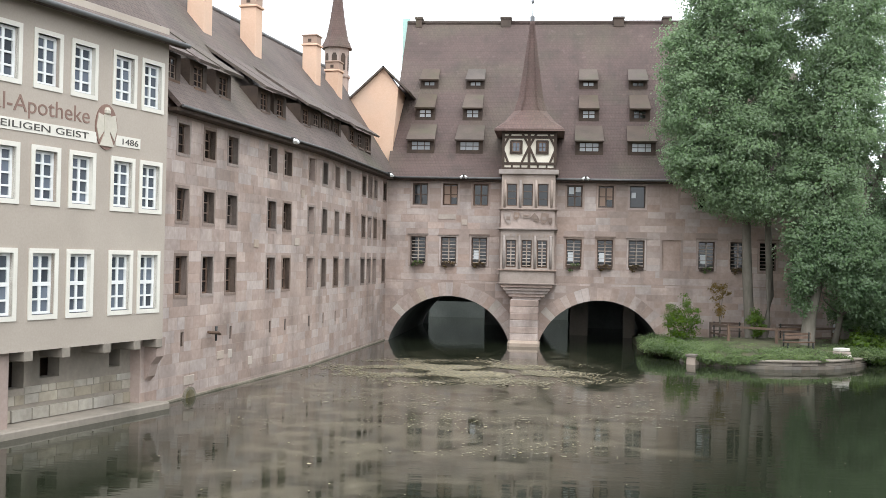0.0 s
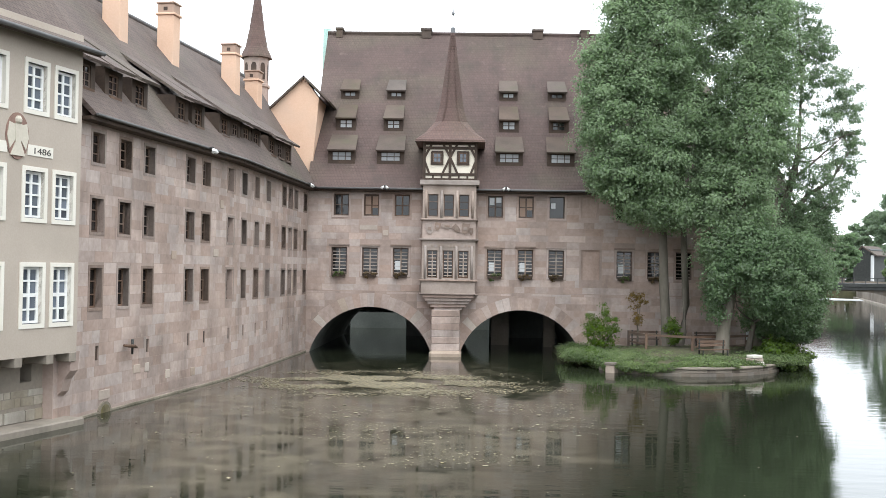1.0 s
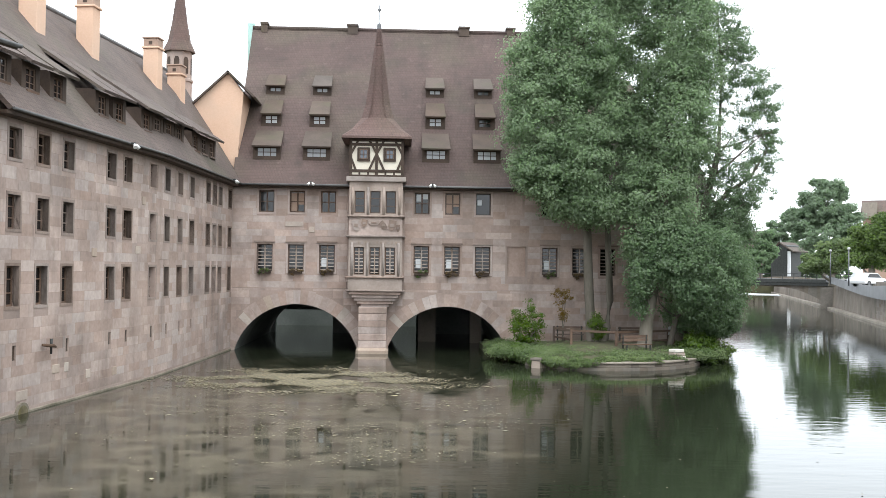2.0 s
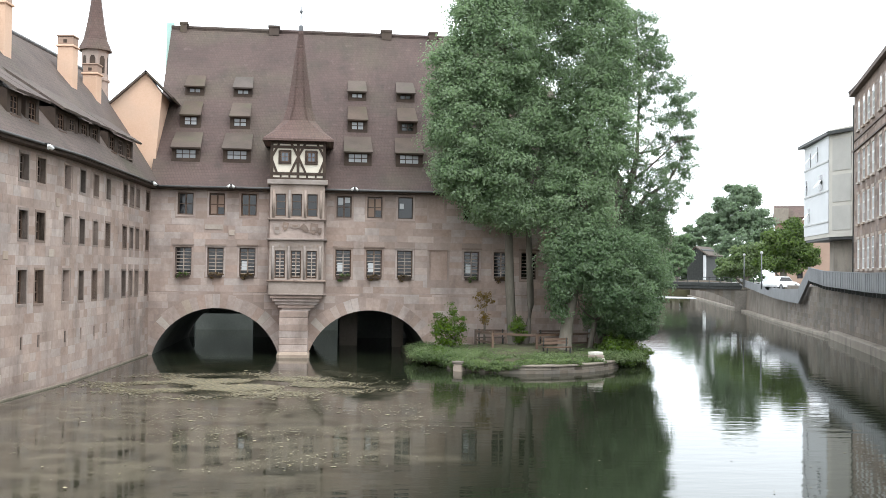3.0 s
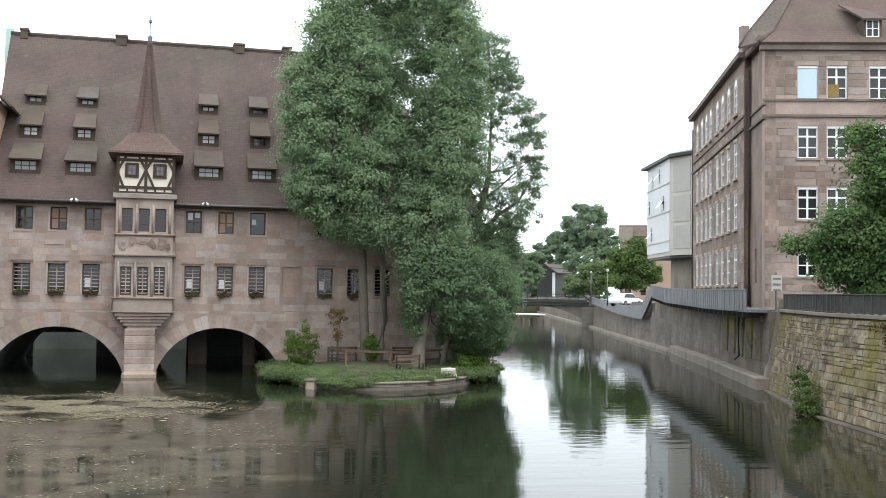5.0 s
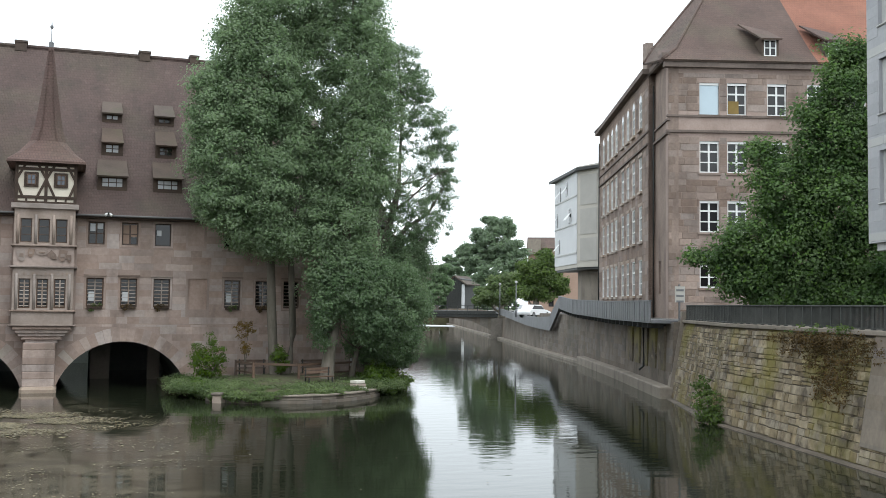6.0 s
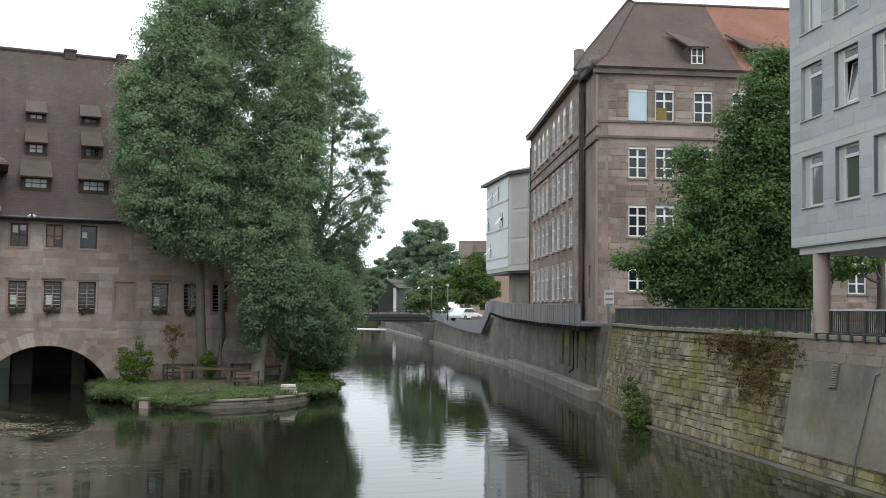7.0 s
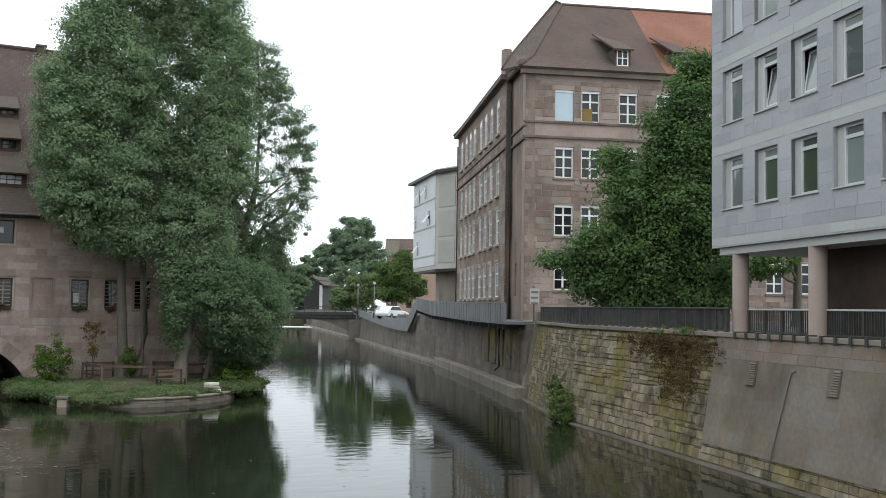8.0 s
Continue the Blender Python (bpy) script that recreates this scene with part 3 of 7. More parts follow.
bm = bmesh.new()
us = [-9.3 + 25.8 * i / 258 for i in range(259)]
for a, b in zip(us, us[1:]):
    za, zb = soffit(a), soffit(b)
    quad(bm, (a, 0, za), (b, 0, zb), (b, 0, 3.4), (a, 0, 3.4))
bmesh.ops.remove_doubles(bm, verts=bm.verts, dist=0.001)
aw = part("arch_wall", bm, JOINT, hospital, "sandstone wall with two segmental arches and their vaults", FAC)
for k, (c, top) in enumerate(ARCH):
    bm = bmesh.new()
    arc = [(c + RA * math.sin(t), 0, top - RA + RA * math.cos(t)) for t in [(-1 + 2 * i / 40) * 1.42 for i in range(41)]]
    for a, b in zip(arc, arc[1:]):
        quad(bm, a, b, (b[0], 15.6, b[2]), (a[0], 15.6, a[2]))
    bmesh.ops.remove_doubles(bm, verts=bm.verts, dist=0.001)
    part("vault", bm, VAULT, hospital, "grey-green barrel vault with passage shade in its colour", FAC)
    ring = part("arch_ring", boxes((c - 0.01, c + 0.01, 0.1, 0.2, top + 0.1, top + 0.2)), PALE_STONE, hospital, "ring of wedge-shaped arch stones", FAC)
    n = 27
    a0 = math.asin(3.42 / RA)
    rnd = random.Random(k)
    zc = top - RA
    for i in range(n):
        t0, t1 = -a0 + 2 * a0 * (i + 0.02) / n, -a0 + 2 * a0 * (i + 0.98) / n
        r1 = RA + RISE * rnd.uniform(0.86, 1.05)
        pr = 0.012 + rnd.uniform(0, 0.012)
        bmv = bmesh.new()
        prism(bmv, [(c + r * math.sin(t), -pr, zc + r * math.cos(t)) for r, t in ((RA - 0.01, t0), (RA - 0.01, t1), (r1, t1), (r1, t0))], (0, pr + 0.02, 0))
        part("voussoir", bmv, STONE if rnd.random() < 0.9 else PALE_STONE, ring, "", FAC)
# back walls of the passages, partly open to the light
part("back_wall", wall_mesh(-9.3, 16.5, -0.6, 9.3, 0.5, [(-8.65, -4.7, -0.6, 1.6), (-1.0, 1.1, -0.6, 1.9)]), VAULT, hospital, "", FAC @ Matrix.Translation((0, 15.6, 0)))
part("side_wall", boxes((-9.3, -9.0, 0.7, 16.6, 3.2, 9.3)), JOINT, hospital, "", FAC)
part("side_wall", boxes((16.2, 16.5, 0.7, 16.6, -0.6, 9.3)), JOINT, hospital, "", FAC)
part("pillar", boxes((1.1, 2.2, 8.0, 8.8, -0.6, 2.4)), CONCRETE, hospital, "pale pillar under the vault", FAC)
part("pillar", boxes((4.3, 5.0, 7.0, 7.6, -0.6, 2.2)), CONCRETE, hospital, "pale pillar under the vault", FAC)
# pier between the arches
bm = bmesh.new()
box(bm, -2.25, -0.75, -1.4, 0.3, -0.6, 2.48, 0.03)
pier = part("pier", bm, STONE, hospital, "sandstone pier with a mossy foot", FAC)
part("pier_foot", box(bmesh.new(), -2.36, -0.64, -1.8, 0.2, -0.6, 0.3, 0.13), PALE_STONE, pier, "pale worn foot", FAC)
for k in range(6):
    part("pier_stone", box(bmesh.new(), -2.26, -0.74, -1.415 - 0.008 * (k % 2), 0.1, 0.32 + 0.36 * k, 0.665 + 0.36 * k, 0.02), STONE, pier, "", FAC)
# small plaques
part("plaque", boxes((-6.36, -5.41, -0.03, 0.05, 6.78, 7.05)), PALE_STONE, hospital, "pale stone tablet", FAC)
part("plaque", boxes((-5.07, -4.78, -0.03, 0.05, 6.48, 6.78)), PALE_STONE, hospital, "pale stone tablet", FAC)
# roof of the main range
bm = bmesh.new()
EV, RG = (-0.55, 9.05), (8.2, 19.5)
slab(bm, [(-9.25, EV[0], EV[1]), (16.9, EV[0], EV[1]), (16.9, 0.35, 9.95), (-9.25, 0.35, 9.95)], 0.14)
slab(bm, [(-9.28, 0.35, 9.95), (16.9, 0.35, 9.95), (11.0, RG[0], RG[1]), (-9.5, RG[0], RG[1])], 0.16)
slab(bm, [(16.9, 0.35, 9.95), (16.9, 16.0, 9.95), (11.0, RG[0], RG[1])], 0.16)
main_roof = part("roof", bm, ROOF, hospital, "steep roof of old brown clay tiles", FAC)
bm = bmesh.new()
slab(bm, [(-9.5, RG[0], RG[1]), (11.0, RG[0], RG[1]), (16.9, 16.9, 9.2), (-9.3, 16.9, 9.2)], 0.16)
part("back_roof", bm, ROOF, hospital, "", FAC)
bm = bmesh.new()
prism(bm, [(-9.2, 0.3, 9.3), (-9.2, 16.4, 9.3), (-9.3, RG[0], 19.3)], (0.3, 0, 0))
part("gable", bm, PEACH, hospital, "", FAC)
bm = bmesh.new()
tube(bm, [(-9.5, RG[0], RG[1] + 0.02), (11.0, RG[0], RG[1] + 0.02), (16.9, 0.35, 10.0)], [0.13, 0.13, 0.11], 8)
part("ridge_tiles", bm, ROOF, main_roof, "", FAC)
for u, w in ((-8.75, 0.4), (-3.25, 0.62), (3.75, 0.62), (6.7, 0.5)):
    bm = bmesh.new()
    box(bm, u - w / 2, u + w / 2, 7.9, 8.6, 19.2, 19.78)
    box(bm, u - w / 2 - 0.05, u + w / 2 + 0.05, 7.85, 8.65, 19.7, 19.82)
    part("ridge_vent", bm, SLATE, main_roof, "small dark vent stack on the ridge", FAC)
part("flashing", boxes((-10.0, -9.55, 9.5, 9.7, 15.2, 20.1)), COPPER, main_roof, "green copper edge behind the gable", FAC)
bm = bmesh.new()
tube(bm, [(-9.2, EV[0] - 0.06, EV[1] - 0.03), (16.9, EV[0] - 0.06, EV[1] - 0.03)], [0.06, 0.06], 8)
part("gutter", bm, GUTTER, main_roof, "grey metal gutter", FAC)
part("eave_board", boxes((-9.2, 16.8, -0.45, 0.1, 8.88, 8.98)), TIMBER_AND_SHADE, main_roof, "", FAC)


def slope(y):
    return 9.95 + (y - 0.35) * (RG[1] - 9.95) / (RG[0] - 0.35)


# shed dormers of the main roof
def dormer_meshes(w, h, y, z, ytop, ztop, cols, rw, lit):
    """Dormer: cheeks and frame, window, tiled shed roof; origin at the middle of its face."""
    body = boxes((-w / 2 - 0.16, -w / 2, 0, ytop - y, -0.25, h + 0.1), (w / 2, w / 2 + 0.16, 0, ytop - y, -0.25, h + 0.1), (-w / 2, w / 2, 0.0, 0.12, h, h + 0.12), (-w / 2 - 0.16, w / 2 + 0.16, -0.06, 0.2, -0.12, 0.0))
    f = sash_meshes(w, h, cols, 2 if h > 0.4 else 1, 0.09, 0.04, 0.06, mat_f=TIMBER_AND_SHADE, mat_g=GLASS_PALE if lit else GLASS)
    roof = bmesh.new()
    slab(roof, [(-rw / 2, -0.32, h + 0.02), (rw / 2, -0.32, h + 0.02), (rw / 2 - 0.06, ytop - y, ztop - z), (-rw / 2 + 0.06, ytop - y, ztop - z)], 0.09)
    back = boxes((-w / 2, w / 2, 0.3, 0.34, -0.2, h + 0.2))
    return mesh_of(body, TIMBER_AND_SHADE, "dormer"), f, mesh_of(roof, SLATE, "dormer_roof"), mesh_of(back, TIMBER_AND_SHADE, "dormer_back")


for w, h, y, z, yt, zt, cols, rw in ((1.2, 0.62, 0.85, 10.62, 2.35, 12.35, 3, 1.62), (0.82, 0.58, 2.58, 12.7, 4.0, 14.35, 2, 1.18), (0.76, 0.38, 4.3, 14.82, 5.5, 16.15, 2, 1.16)):
    kinds = [dormer_meshes(w, h, y, z, yt, zt, cols, rw, lit) for lit in (True, False)]
    for i, u in enumerate((-7.55, -4.8, 1.85, 4.72, 7.6, 10.4, 13.2)):
        b, f, r, bk = kinds[1 if i == 3 and z > 11 else 0]
        at = FAC @ Matrix.Translation((u, y, z))
        d = part("dormer", b, None, hospital, "small shed dormer with a mossy tiled roof", at)
        part("window", f[0], None, d, "", FAC @ Matrix.Translation((u - w / 2, y + 0.04, z)))
        part("pane", f[1], None, d, "", FAC @ Matrix.Translation((u - w / 2, y + 0.04, z)))
        part("dormer_roof", r, None, d, "", at)
        part("dormer_back", bk, None, d, "", at)

# windows of the main range
oak_up = sash_meshes(0.83, 1.2, 2, 2, 0.07, 0.05, 0.08, mat_f=OAK)
brd = sash_meshes(0.86, 1.5, 2, 1, 0.06, 0.05, 0.08, mat_f=OAK)
sur_up, sur_low = surround_mesh(0.83, 1.2, 0.1, 0.02, STONE, 0.02), surround_mesh(0.86, 1.5, 0.09, 0.02, STONE, 0.02)
hood = mesh_of(boxes((-0.14, 1.0, -0.09, 0.1, 1.6, 1.68)), DARK_STONE, "hood")


def slats_mesh(w, h, n, t=0.035):
    bm = bmesh.new()
    for i in range(n):
        z = 0.1 + (h - 0.16) * i / n
        v = [(0.06, -0.03, z), (w - 0.06, -0.03, z), (w - 0.06, 0.0, z + 0.045), (0.06, 0.0, z + 0.045)]
        prism(bm, v, (0, 0.012, -0.006))
    box(bm, w / 2 - 0.03, w / 2 + 0.03, -0.045, -0.03, 0.06, h - 0.06)
    return mesh_of(bm, LOUVRE, "slats")


slats_low = slats_mesh(0.86, 1.5, 7)
paper = mesh_of(boxes((0.12, 0.42, -0.02, -0.01, 0.28, 0.78)), WHITE_PANEL, "paper")
paper2 = mesh_of(boxes((0.1, 0.36, -0.02, -0.01, 0.72, 1.1), (0.46, 0.74, -0.02, -0.01, 0.84, 1.12)), WHITE_PANEL, "paper")
paper3 = mesh_of(boxes((0.1, 0.34, -0.02, -0.01, 0.55, 0.85)), WHITE_PANEL, "paper")
curtain = mesh_of(boxes((0.07, 0.38, 0.02, 0.03, 0.09, 1.1), (0.46, 0.76, 0.02, 0.03, 0.45, 1.1)), BRICK_RED, "curtain")
dark_up = sash_meshes(0.83, 1.2, 1, 1, 0.05, 0.05, 0.08, mat_f=TIMBER_AND_SHADE)
for i, u in enumerate(UP):
    ex = [("paper", paper2)] if i in (3,) else [("curtain", curtain)] if i in (1, 4) else [("paper", paper3)] if i == 5 else []
    window(hospital, FAC, u, 7.55, oak_up if i != 5 else dark_up, 0.22, sur_up, "brown wooden casement window", ex)
for i, u in enumerate(LOW):
    ex = [("louvre", slats_low)] + ([("paper", paper)] if i in (2, 3, 4, 6) else [])
    window(hospital, FAC, u, 4.3, brd, 0.2, sur_low, "louvred window with a planted sill", ex)
    part("hood_mould", hood, None, hospital, "", FAC @ Matrix.Translation((u, 0, 4.3)))
part("blind_niche", boxes((5.85, 6.85, 0.1, 0.3, 4.2, 5.85)), STONE, hospital, "walled-up window niche", FAC)
part("blind_niche", boxes((5.8, 6.65, 0.08, 0.3, 7.6, 8.75)), STONE, hospital, "walled-up window niche", FAC)

# the oriel tower on its corbel
OR = FAC @ Matrix.Translation((-1.4, -1.3, 0))
oriel = part("oriel", boxes((-1.45, 1.45, 0.25, 1.3, 3.34, 9.2)), ORIEL_STONE, hospital, "three-storey oriel with timbered top and tall tiled spire", OR)
bm = bmesh.new()
for i in range(5):
    t = i / 4
    w = 0.76 + (1.38 - 0.76) * t ** 0.8
    box(bm, -w, w, 0.45 - 0.5 * t, 1.3, 2.45 + 0.17 * i, 2.45 + 0.17 * (i + 1) + 0.004, 0.02)
part("corbel", bm, STONE, oriel, "stepped sandstone corbel", OR)
part("parapet", boxes((-1.45, 1.45, -0.02, 1.3, 3.34, 4.02)), ORIEL_STONE, oriel, "plain pale stone parapet", OR)
for z, h, o in ((3.3, 0.07, 0.1), (4.02, 0.09, 0.08), (6.22, 0.1, 0.1), (7.3, 0.09, 0.06), (9.2, 0.26, 0.1)):
    part("cornice", box(bmesh.new(), -1.5 - o, 1.5 + o, -0.05 - o, 1.3, z, z + h, 0.02), ORIEL_STONE if h > 0.2 else DARK_STONE, oriel, "moulded stone cornice", OR)
for z0, z1, za, zb in ((4.1, 6.22, 4.2, 5.68), (7.39, 9.2, 7.5, 8.7)):
    hl = [(u, u + 0.55, za, zb) for u in (-1.15, -0.31, 0.52)]
    part("front", wall_mesh(-1.43, 1.43, z0, z1, 0.24, hl), ORIEL_STONE, oriel, "", OR)
    fr = sash_meshes(0.55, zb - za, 1, 3, 0.05, 0.03, 0.06, mat_f=OAK)
    for u, *_ in hl:
        w = OR @ Matrix.Translation((u, 0.12, za))
        part("window", fr[0], None, oriel, "", w)
        part("pane", fr[1], None, oriel, "", w)
        if z0 < 5:
            part("louvre", slats_mesh(0.55, zb - za, 7), None, oriel, "", w)
    for u in (-1.43, -0.6, 0.24, 1.07):
        bm = bmesh.new()
        tube(bm, [(u + 0.18, -0.01, z0 + 0.05), (u + 0.18, -0.01, z1 - 0.3)], [0.07, 0.07], 8)
        part("colonnette", bm, ORIEL_STONE, oriel, "", OR)
bm = bmesh.new()
for i in range(14):
    box(bm, -1.35 + i * 0.2, -1.25 + i * 0.2, -0.04, 0.02, 5.86, 5.98)
part("frieze", bm, ORIEL_STONE, oriel, "", OR)
part("relief_panel", boxes((-1.43, 1.43, 0.03, 1.3, 6.32, 7.3)), STONE, oriel, "stone panel carved with coats of arms", OR)


def shield(cx, cz, w, h, turn=0.0):
    bm = bmesh.new()
    pts = [(-w, h), (w, h), (w, -0.1 * h), (0.6 * w, -0.7 * h), (0, -h), (-0.6 * w, -0.7 * h), (-w, -0.1 * h)]
    c, s = math.cos(turn), math.sin(turn)
    prism(bm, [(cx + c * a - s * b, -0.04, cz + s * a + c * b) for a, b in pts], (0, 0.09, 0))
    box(bm, cx - w * 0.5, cx + w * 0.5, -0.065, 0.0, cz - h * 0.2, cz + h * 0.35)
    return bm


for cx, cz, w, h, t in ((-1.05, 6.82, 0.19, 0.3, 0.2), (-0.62, 6.95, 0.15, 0.22, -0.2), (-0.1, 6.98, 0.28, 0.14, 0), (0.42, 6.85, 0.15, 0.25, 0.78), (0.88, 6.84, 0.2, 0.3, -0.15), (1.2, 6.7, 0.1, 0.2, 0)):
    part("shield", shield(cx, cz, w, h, t), DARK_STONE, oriel, "", OR)
# timber-framed top storey
part("infill", boxes((-1.42, 1.42, 0.05, 2.6, 9.46, 11.5)), CREAM, oriel, "cream rendered infill", OR)


def beam(x0, z0, x1, z1, w=0.13):
    d = Vector((x1 - x0, 0, z1 - z0)).normalized()
    s = Vector((-d.z, 0, d.x)) * w / 2
    a, b = Vector((x0, 0.0, z0)), Vector((x1, 0.0, z1))
    return prism(bmesh.new(), [a - s, b - s, b + s, a + s], (0, 0.12, 0))


BEAMS = [(-1.43, 9.5, 1.43, 9.5), (-1.43, 9.78, 1.43, 9.78), (-1.43, 11.44, 1.43, 11.44), (-1.43, 11.2, 1.43, 11.2), (-1.39, 9.45, -1.39, 11.5), (1.39, 9.45, 1.39, 11.5), (0, 9.45, 0, 11.5),
         (-1.1, 9.78, -1.42, 10.6), (-1.42, 10.6, -0.98, 11.44), (-0.42, 9.78, 0, 10.7), (0, 10.7, -0.4, 11.44), (0.42, 9.78, 0, 10.7), (0, 10.7, 0.4, 11.44), (1.1, 9.78, 1.42, 10.6), (1.42, 10.6, 0.98, 11.44),
         (-1.0, 10.98, -0.38, 10.98), (-1.0, 10.36, -0.38, 10.36), (0.38, 10.98, 1.0, 10.98), (0.38, 10.36, 1.0, 10.36), (-0.98, 10.3, -0.98, 11.0), (-0.42, 10.3, -0.42, 11.0), (0.98, 10.3, 0.98, 11.0), (0.42, 10.3, 0.42, 11.0)]
for i, b in enumerate(BEAMS):
    part("beam", beam(*b, 0.12 if i > 6 else 0.15), TIMBER_AND_SHADE, oriel, "", OR @ Matrix.Translation((0, -0.0023 * i, 0)))
for i in range(7):
    part("beam", boxes((-1.43 + i * 0.465, -1.33 + i * 0.465, 0.013, 0.1, 9.5, 9.78)), TIMBER_AND_SHADE, oriel, "", OR)
fr = sash_meshes(0.42, 0.52, 2, 2, 0.04, 0.025, 0.05, mat_f=OAK, mat_g=GLASS_BLUE)
for u in (-0.91, 0.49):
    part("window", fr[0], None, oriel, "", OR @ Matrix.Translation((u, -0.06, 10.41)))
    part("pane", fr[1], None, oriel, "", OR @ Matrix.Translation((u, -0.06, 10.41)))
# spire
bm = bmesh.new()
rings = []
for h, z, cut in ((1.88, 11.5, 0.02), (1.86, 11.62, 0.02), (1.35, 12.1, 0.25), (0.88, 12.75, 0.42), (0.68, 13.5, 0.38), (0.52, 14.6, 0.3), (0.3, 16.3, 0.17), (0.12, 17.75, 0.07), (0.03, 18.05, 0.017)):
    k = h - cut
    rings.append([bm.verts.new((x, 1.46 + y, z)) for x, y in ((-k, -h), (k, -h), (h, -k), (h, k), (k, h), (-k, h), (-h, k), (-h, -k))])
for a, b in zip(rings, rings[1:]):
    for k in range(8):
        bm.faces.new((a[k], a[(k + 1) % 8], b[(k + 1) % 8], b[k]))
bm.faces.new(rings[0][::-1])
bm.faces.new(rings[-1])
SPIRE_TILES = roof_mat("reddish_spire_tiles", (0.092, 0.058, 0.049), (0.15, 0.094, 0.08), (1, 0), 0.15, 0.14)
spire = part("spire", bm, SPIRE_TILES, oriel, "slender octagonal spire of reddish tiles", OR)
KNOB = mesh_of(boxes((-0.04, 0.04, -0.04, 0.05, -0.04, 0.06)), SPIRE_TILES, "ridge_knob")
for (ra, rb) in zip(((0.88 - 0.42, 0.88, 12.75), (0.68 - 0.38, 0.68, 13.5), (0.52 - 0.3, 0.52, 14.6), (0.3 - 0.17, 0.3, 16.3)), ((0.3, 0.68, 13.5), (0.22, 0.52, 14.6), (0.13, 0.3, 16.3), (0.05, 0.12, 17.75))):
    for sx in (-1, 1):
        for t in range(8):
            f = t / 8
            x, y, z = sx * (ra[0] + (rb[0] - ra[0]) * f), -(ra[1] + (rb[1] - ra[1]) * f), ra[2] + (rb[2] - ra[2]) * f
            part("ridge_knob", KNOB, None, spire, "", OR @ Matrix.Translation((x, 1.46 + y, z)))
bm = bmesh.new()
lathe(bm, 0, 1.46, [(0.12, 17.7), (0.13, 18.02), (0.05, 18.08), (0.02, 18.15), (0.02, 18.72), (0.08, 18.8), (0.09, 18.88), (0.03, 18.96), (0.01, 19.2)], 10)
part("finial", bm, LEAD, oriel, "metal finial with a ball", OR)

# ---- the hospital's side wing ----
wing = thing("hospital_wing", "long sandstone side wing rising from the water, small paired windows", "building", (A[0], A[1], 0))
S1 = [1.5, 3.3, 5.05, 8.5, 10.0, 12.62]
S2 = [1.25, 3.3, 5.35, 8.5, 9.85, 11.15, 13.4]
ROWS_W = ((3.27, 4.5), (5.6, 6.63), (7.72, 8.65))
L1, L2 = 13.308, 14.46
h1 = [(u, u + 0.75, a, b) for u in S1 for a, b in ROWS_W] + [(u, u + 0.2, 1.65, 2.1) for u in (1.95, 5.45, 8.85, 10.35, 12.9)]
h2 = [(u, u + 0.75, a, b) for u in S2 for a, b in ROWS_W] + [(u, u + 0.22, 1.65, 2.1) for u in (1.65, 3.7, 5.75, 8.9, 10.2, 11.5)]
w1 = part("wall", wall_mesh(-0.45, L1, -0.6, 9.3, 0.6, h1), JOINT, wing, "pink sandstone wall at the water", W1)
w2 = part("wall", wall_mesh(0, L2, -0.6, 9.3, 0.6, h2), JOINT, wing, "pink sandstone wall at the water", W2)
part("back_wall", boxes((-6, 30, 9.6, 10, -0.6, 9.3), (-6, -5.6, 0.6, 9.6, -0.6, 9.3)), JOINT, wing, "", W1)
frw = [sash_meshes(0.75, b - a, 2, 3, 0.06, 0.04, 0.07, mat_f=OAK) for a, b in ROWS_W]
suw = [surround_mesh(0.75, b - a, 0.09, 0.015, DARK_STONE, 0.0, 0.3) for a, b in ROWS_W]
for m, S in ((W1, S1), (W2, S2)):
    for u in S:
        for k, (a, b) in enumerate(ROWS_W):
            window(wing, m, u, a, frw[k], 0.2, suw[k], "dark wooden casement in a sandstone frame")
# dark sheets behind the slits, painting the darkness inside
part("slit_backing", boxes((0, L1, 0.05, 0.3, 1.5, 2.3)), TIMBER_AND_SHADE, wing, "", W1)
part("slit_backing", boxes((0, L2, 0.05, 0.3, 1.5, 2.3)), TIMBER_AND_SHADE, wing, "", W2)
for m, a, b in ((W1, -0.45, L1 + 0.02), (W2, 0, L2)):
    part("plinth", box(bmesh.new(), a, b, -0.05, 0.0, -0.6, 0.07, 0.02), MUD, wing, "mud-stained ledge at the water line", m)
# roof as two strips between the eave and a straight ridge
P1 = lambda u, y, z: (W1 @ Vector((u, y, z)))
P2 = lambda u, y, z: (W2 @ Vector((u, y, z)))
RIDGE_A, RIDGE_M, RIDGE_B = P1(-1.0, 4.9, 15.2), P1(14, 4.9, 15.2), P1(29, 4.9, 15.2)
bm = bmesh.new()
EO = -0.5
slab(bm, [P1(0.75, EO, 9.1), P1(L1 + 0.03, EO, 9.1), RIDGE_M, RIDGE_A], 0.14)
slab(bm, [P2(-0.02, EO, 9.1), P2(L2 + 0.3, EO, 9.1), RIDGE_B, RIDGE_M], 0.14)
wback = bmesh.new()
slab(wback, [RIDGE_A, RIDGE_B, P1(29, 10.4, 9.1), P1(-1.0, 10.4, 9.1)], 0.14)
part("back_roof", wback, ROOF_WING, wing, "")
wroof = part("roof", bm, ROOF_WING, wing, "long weathered brown tile roof")
bm = bmesh.new()
tube(bm, [RIDGE_A, RIDGE_B], [0.12, 0.12], 8)
tube(bm, [P1(0.75, EO - 0.04, 9.06), P1(L1, EO - 0.05, 9.05), P2(L2, EO - 0.05, 9.05)], [0.045] * 3, 8)
part("ridge_and_gutter", bm, GUTTER, wroof)
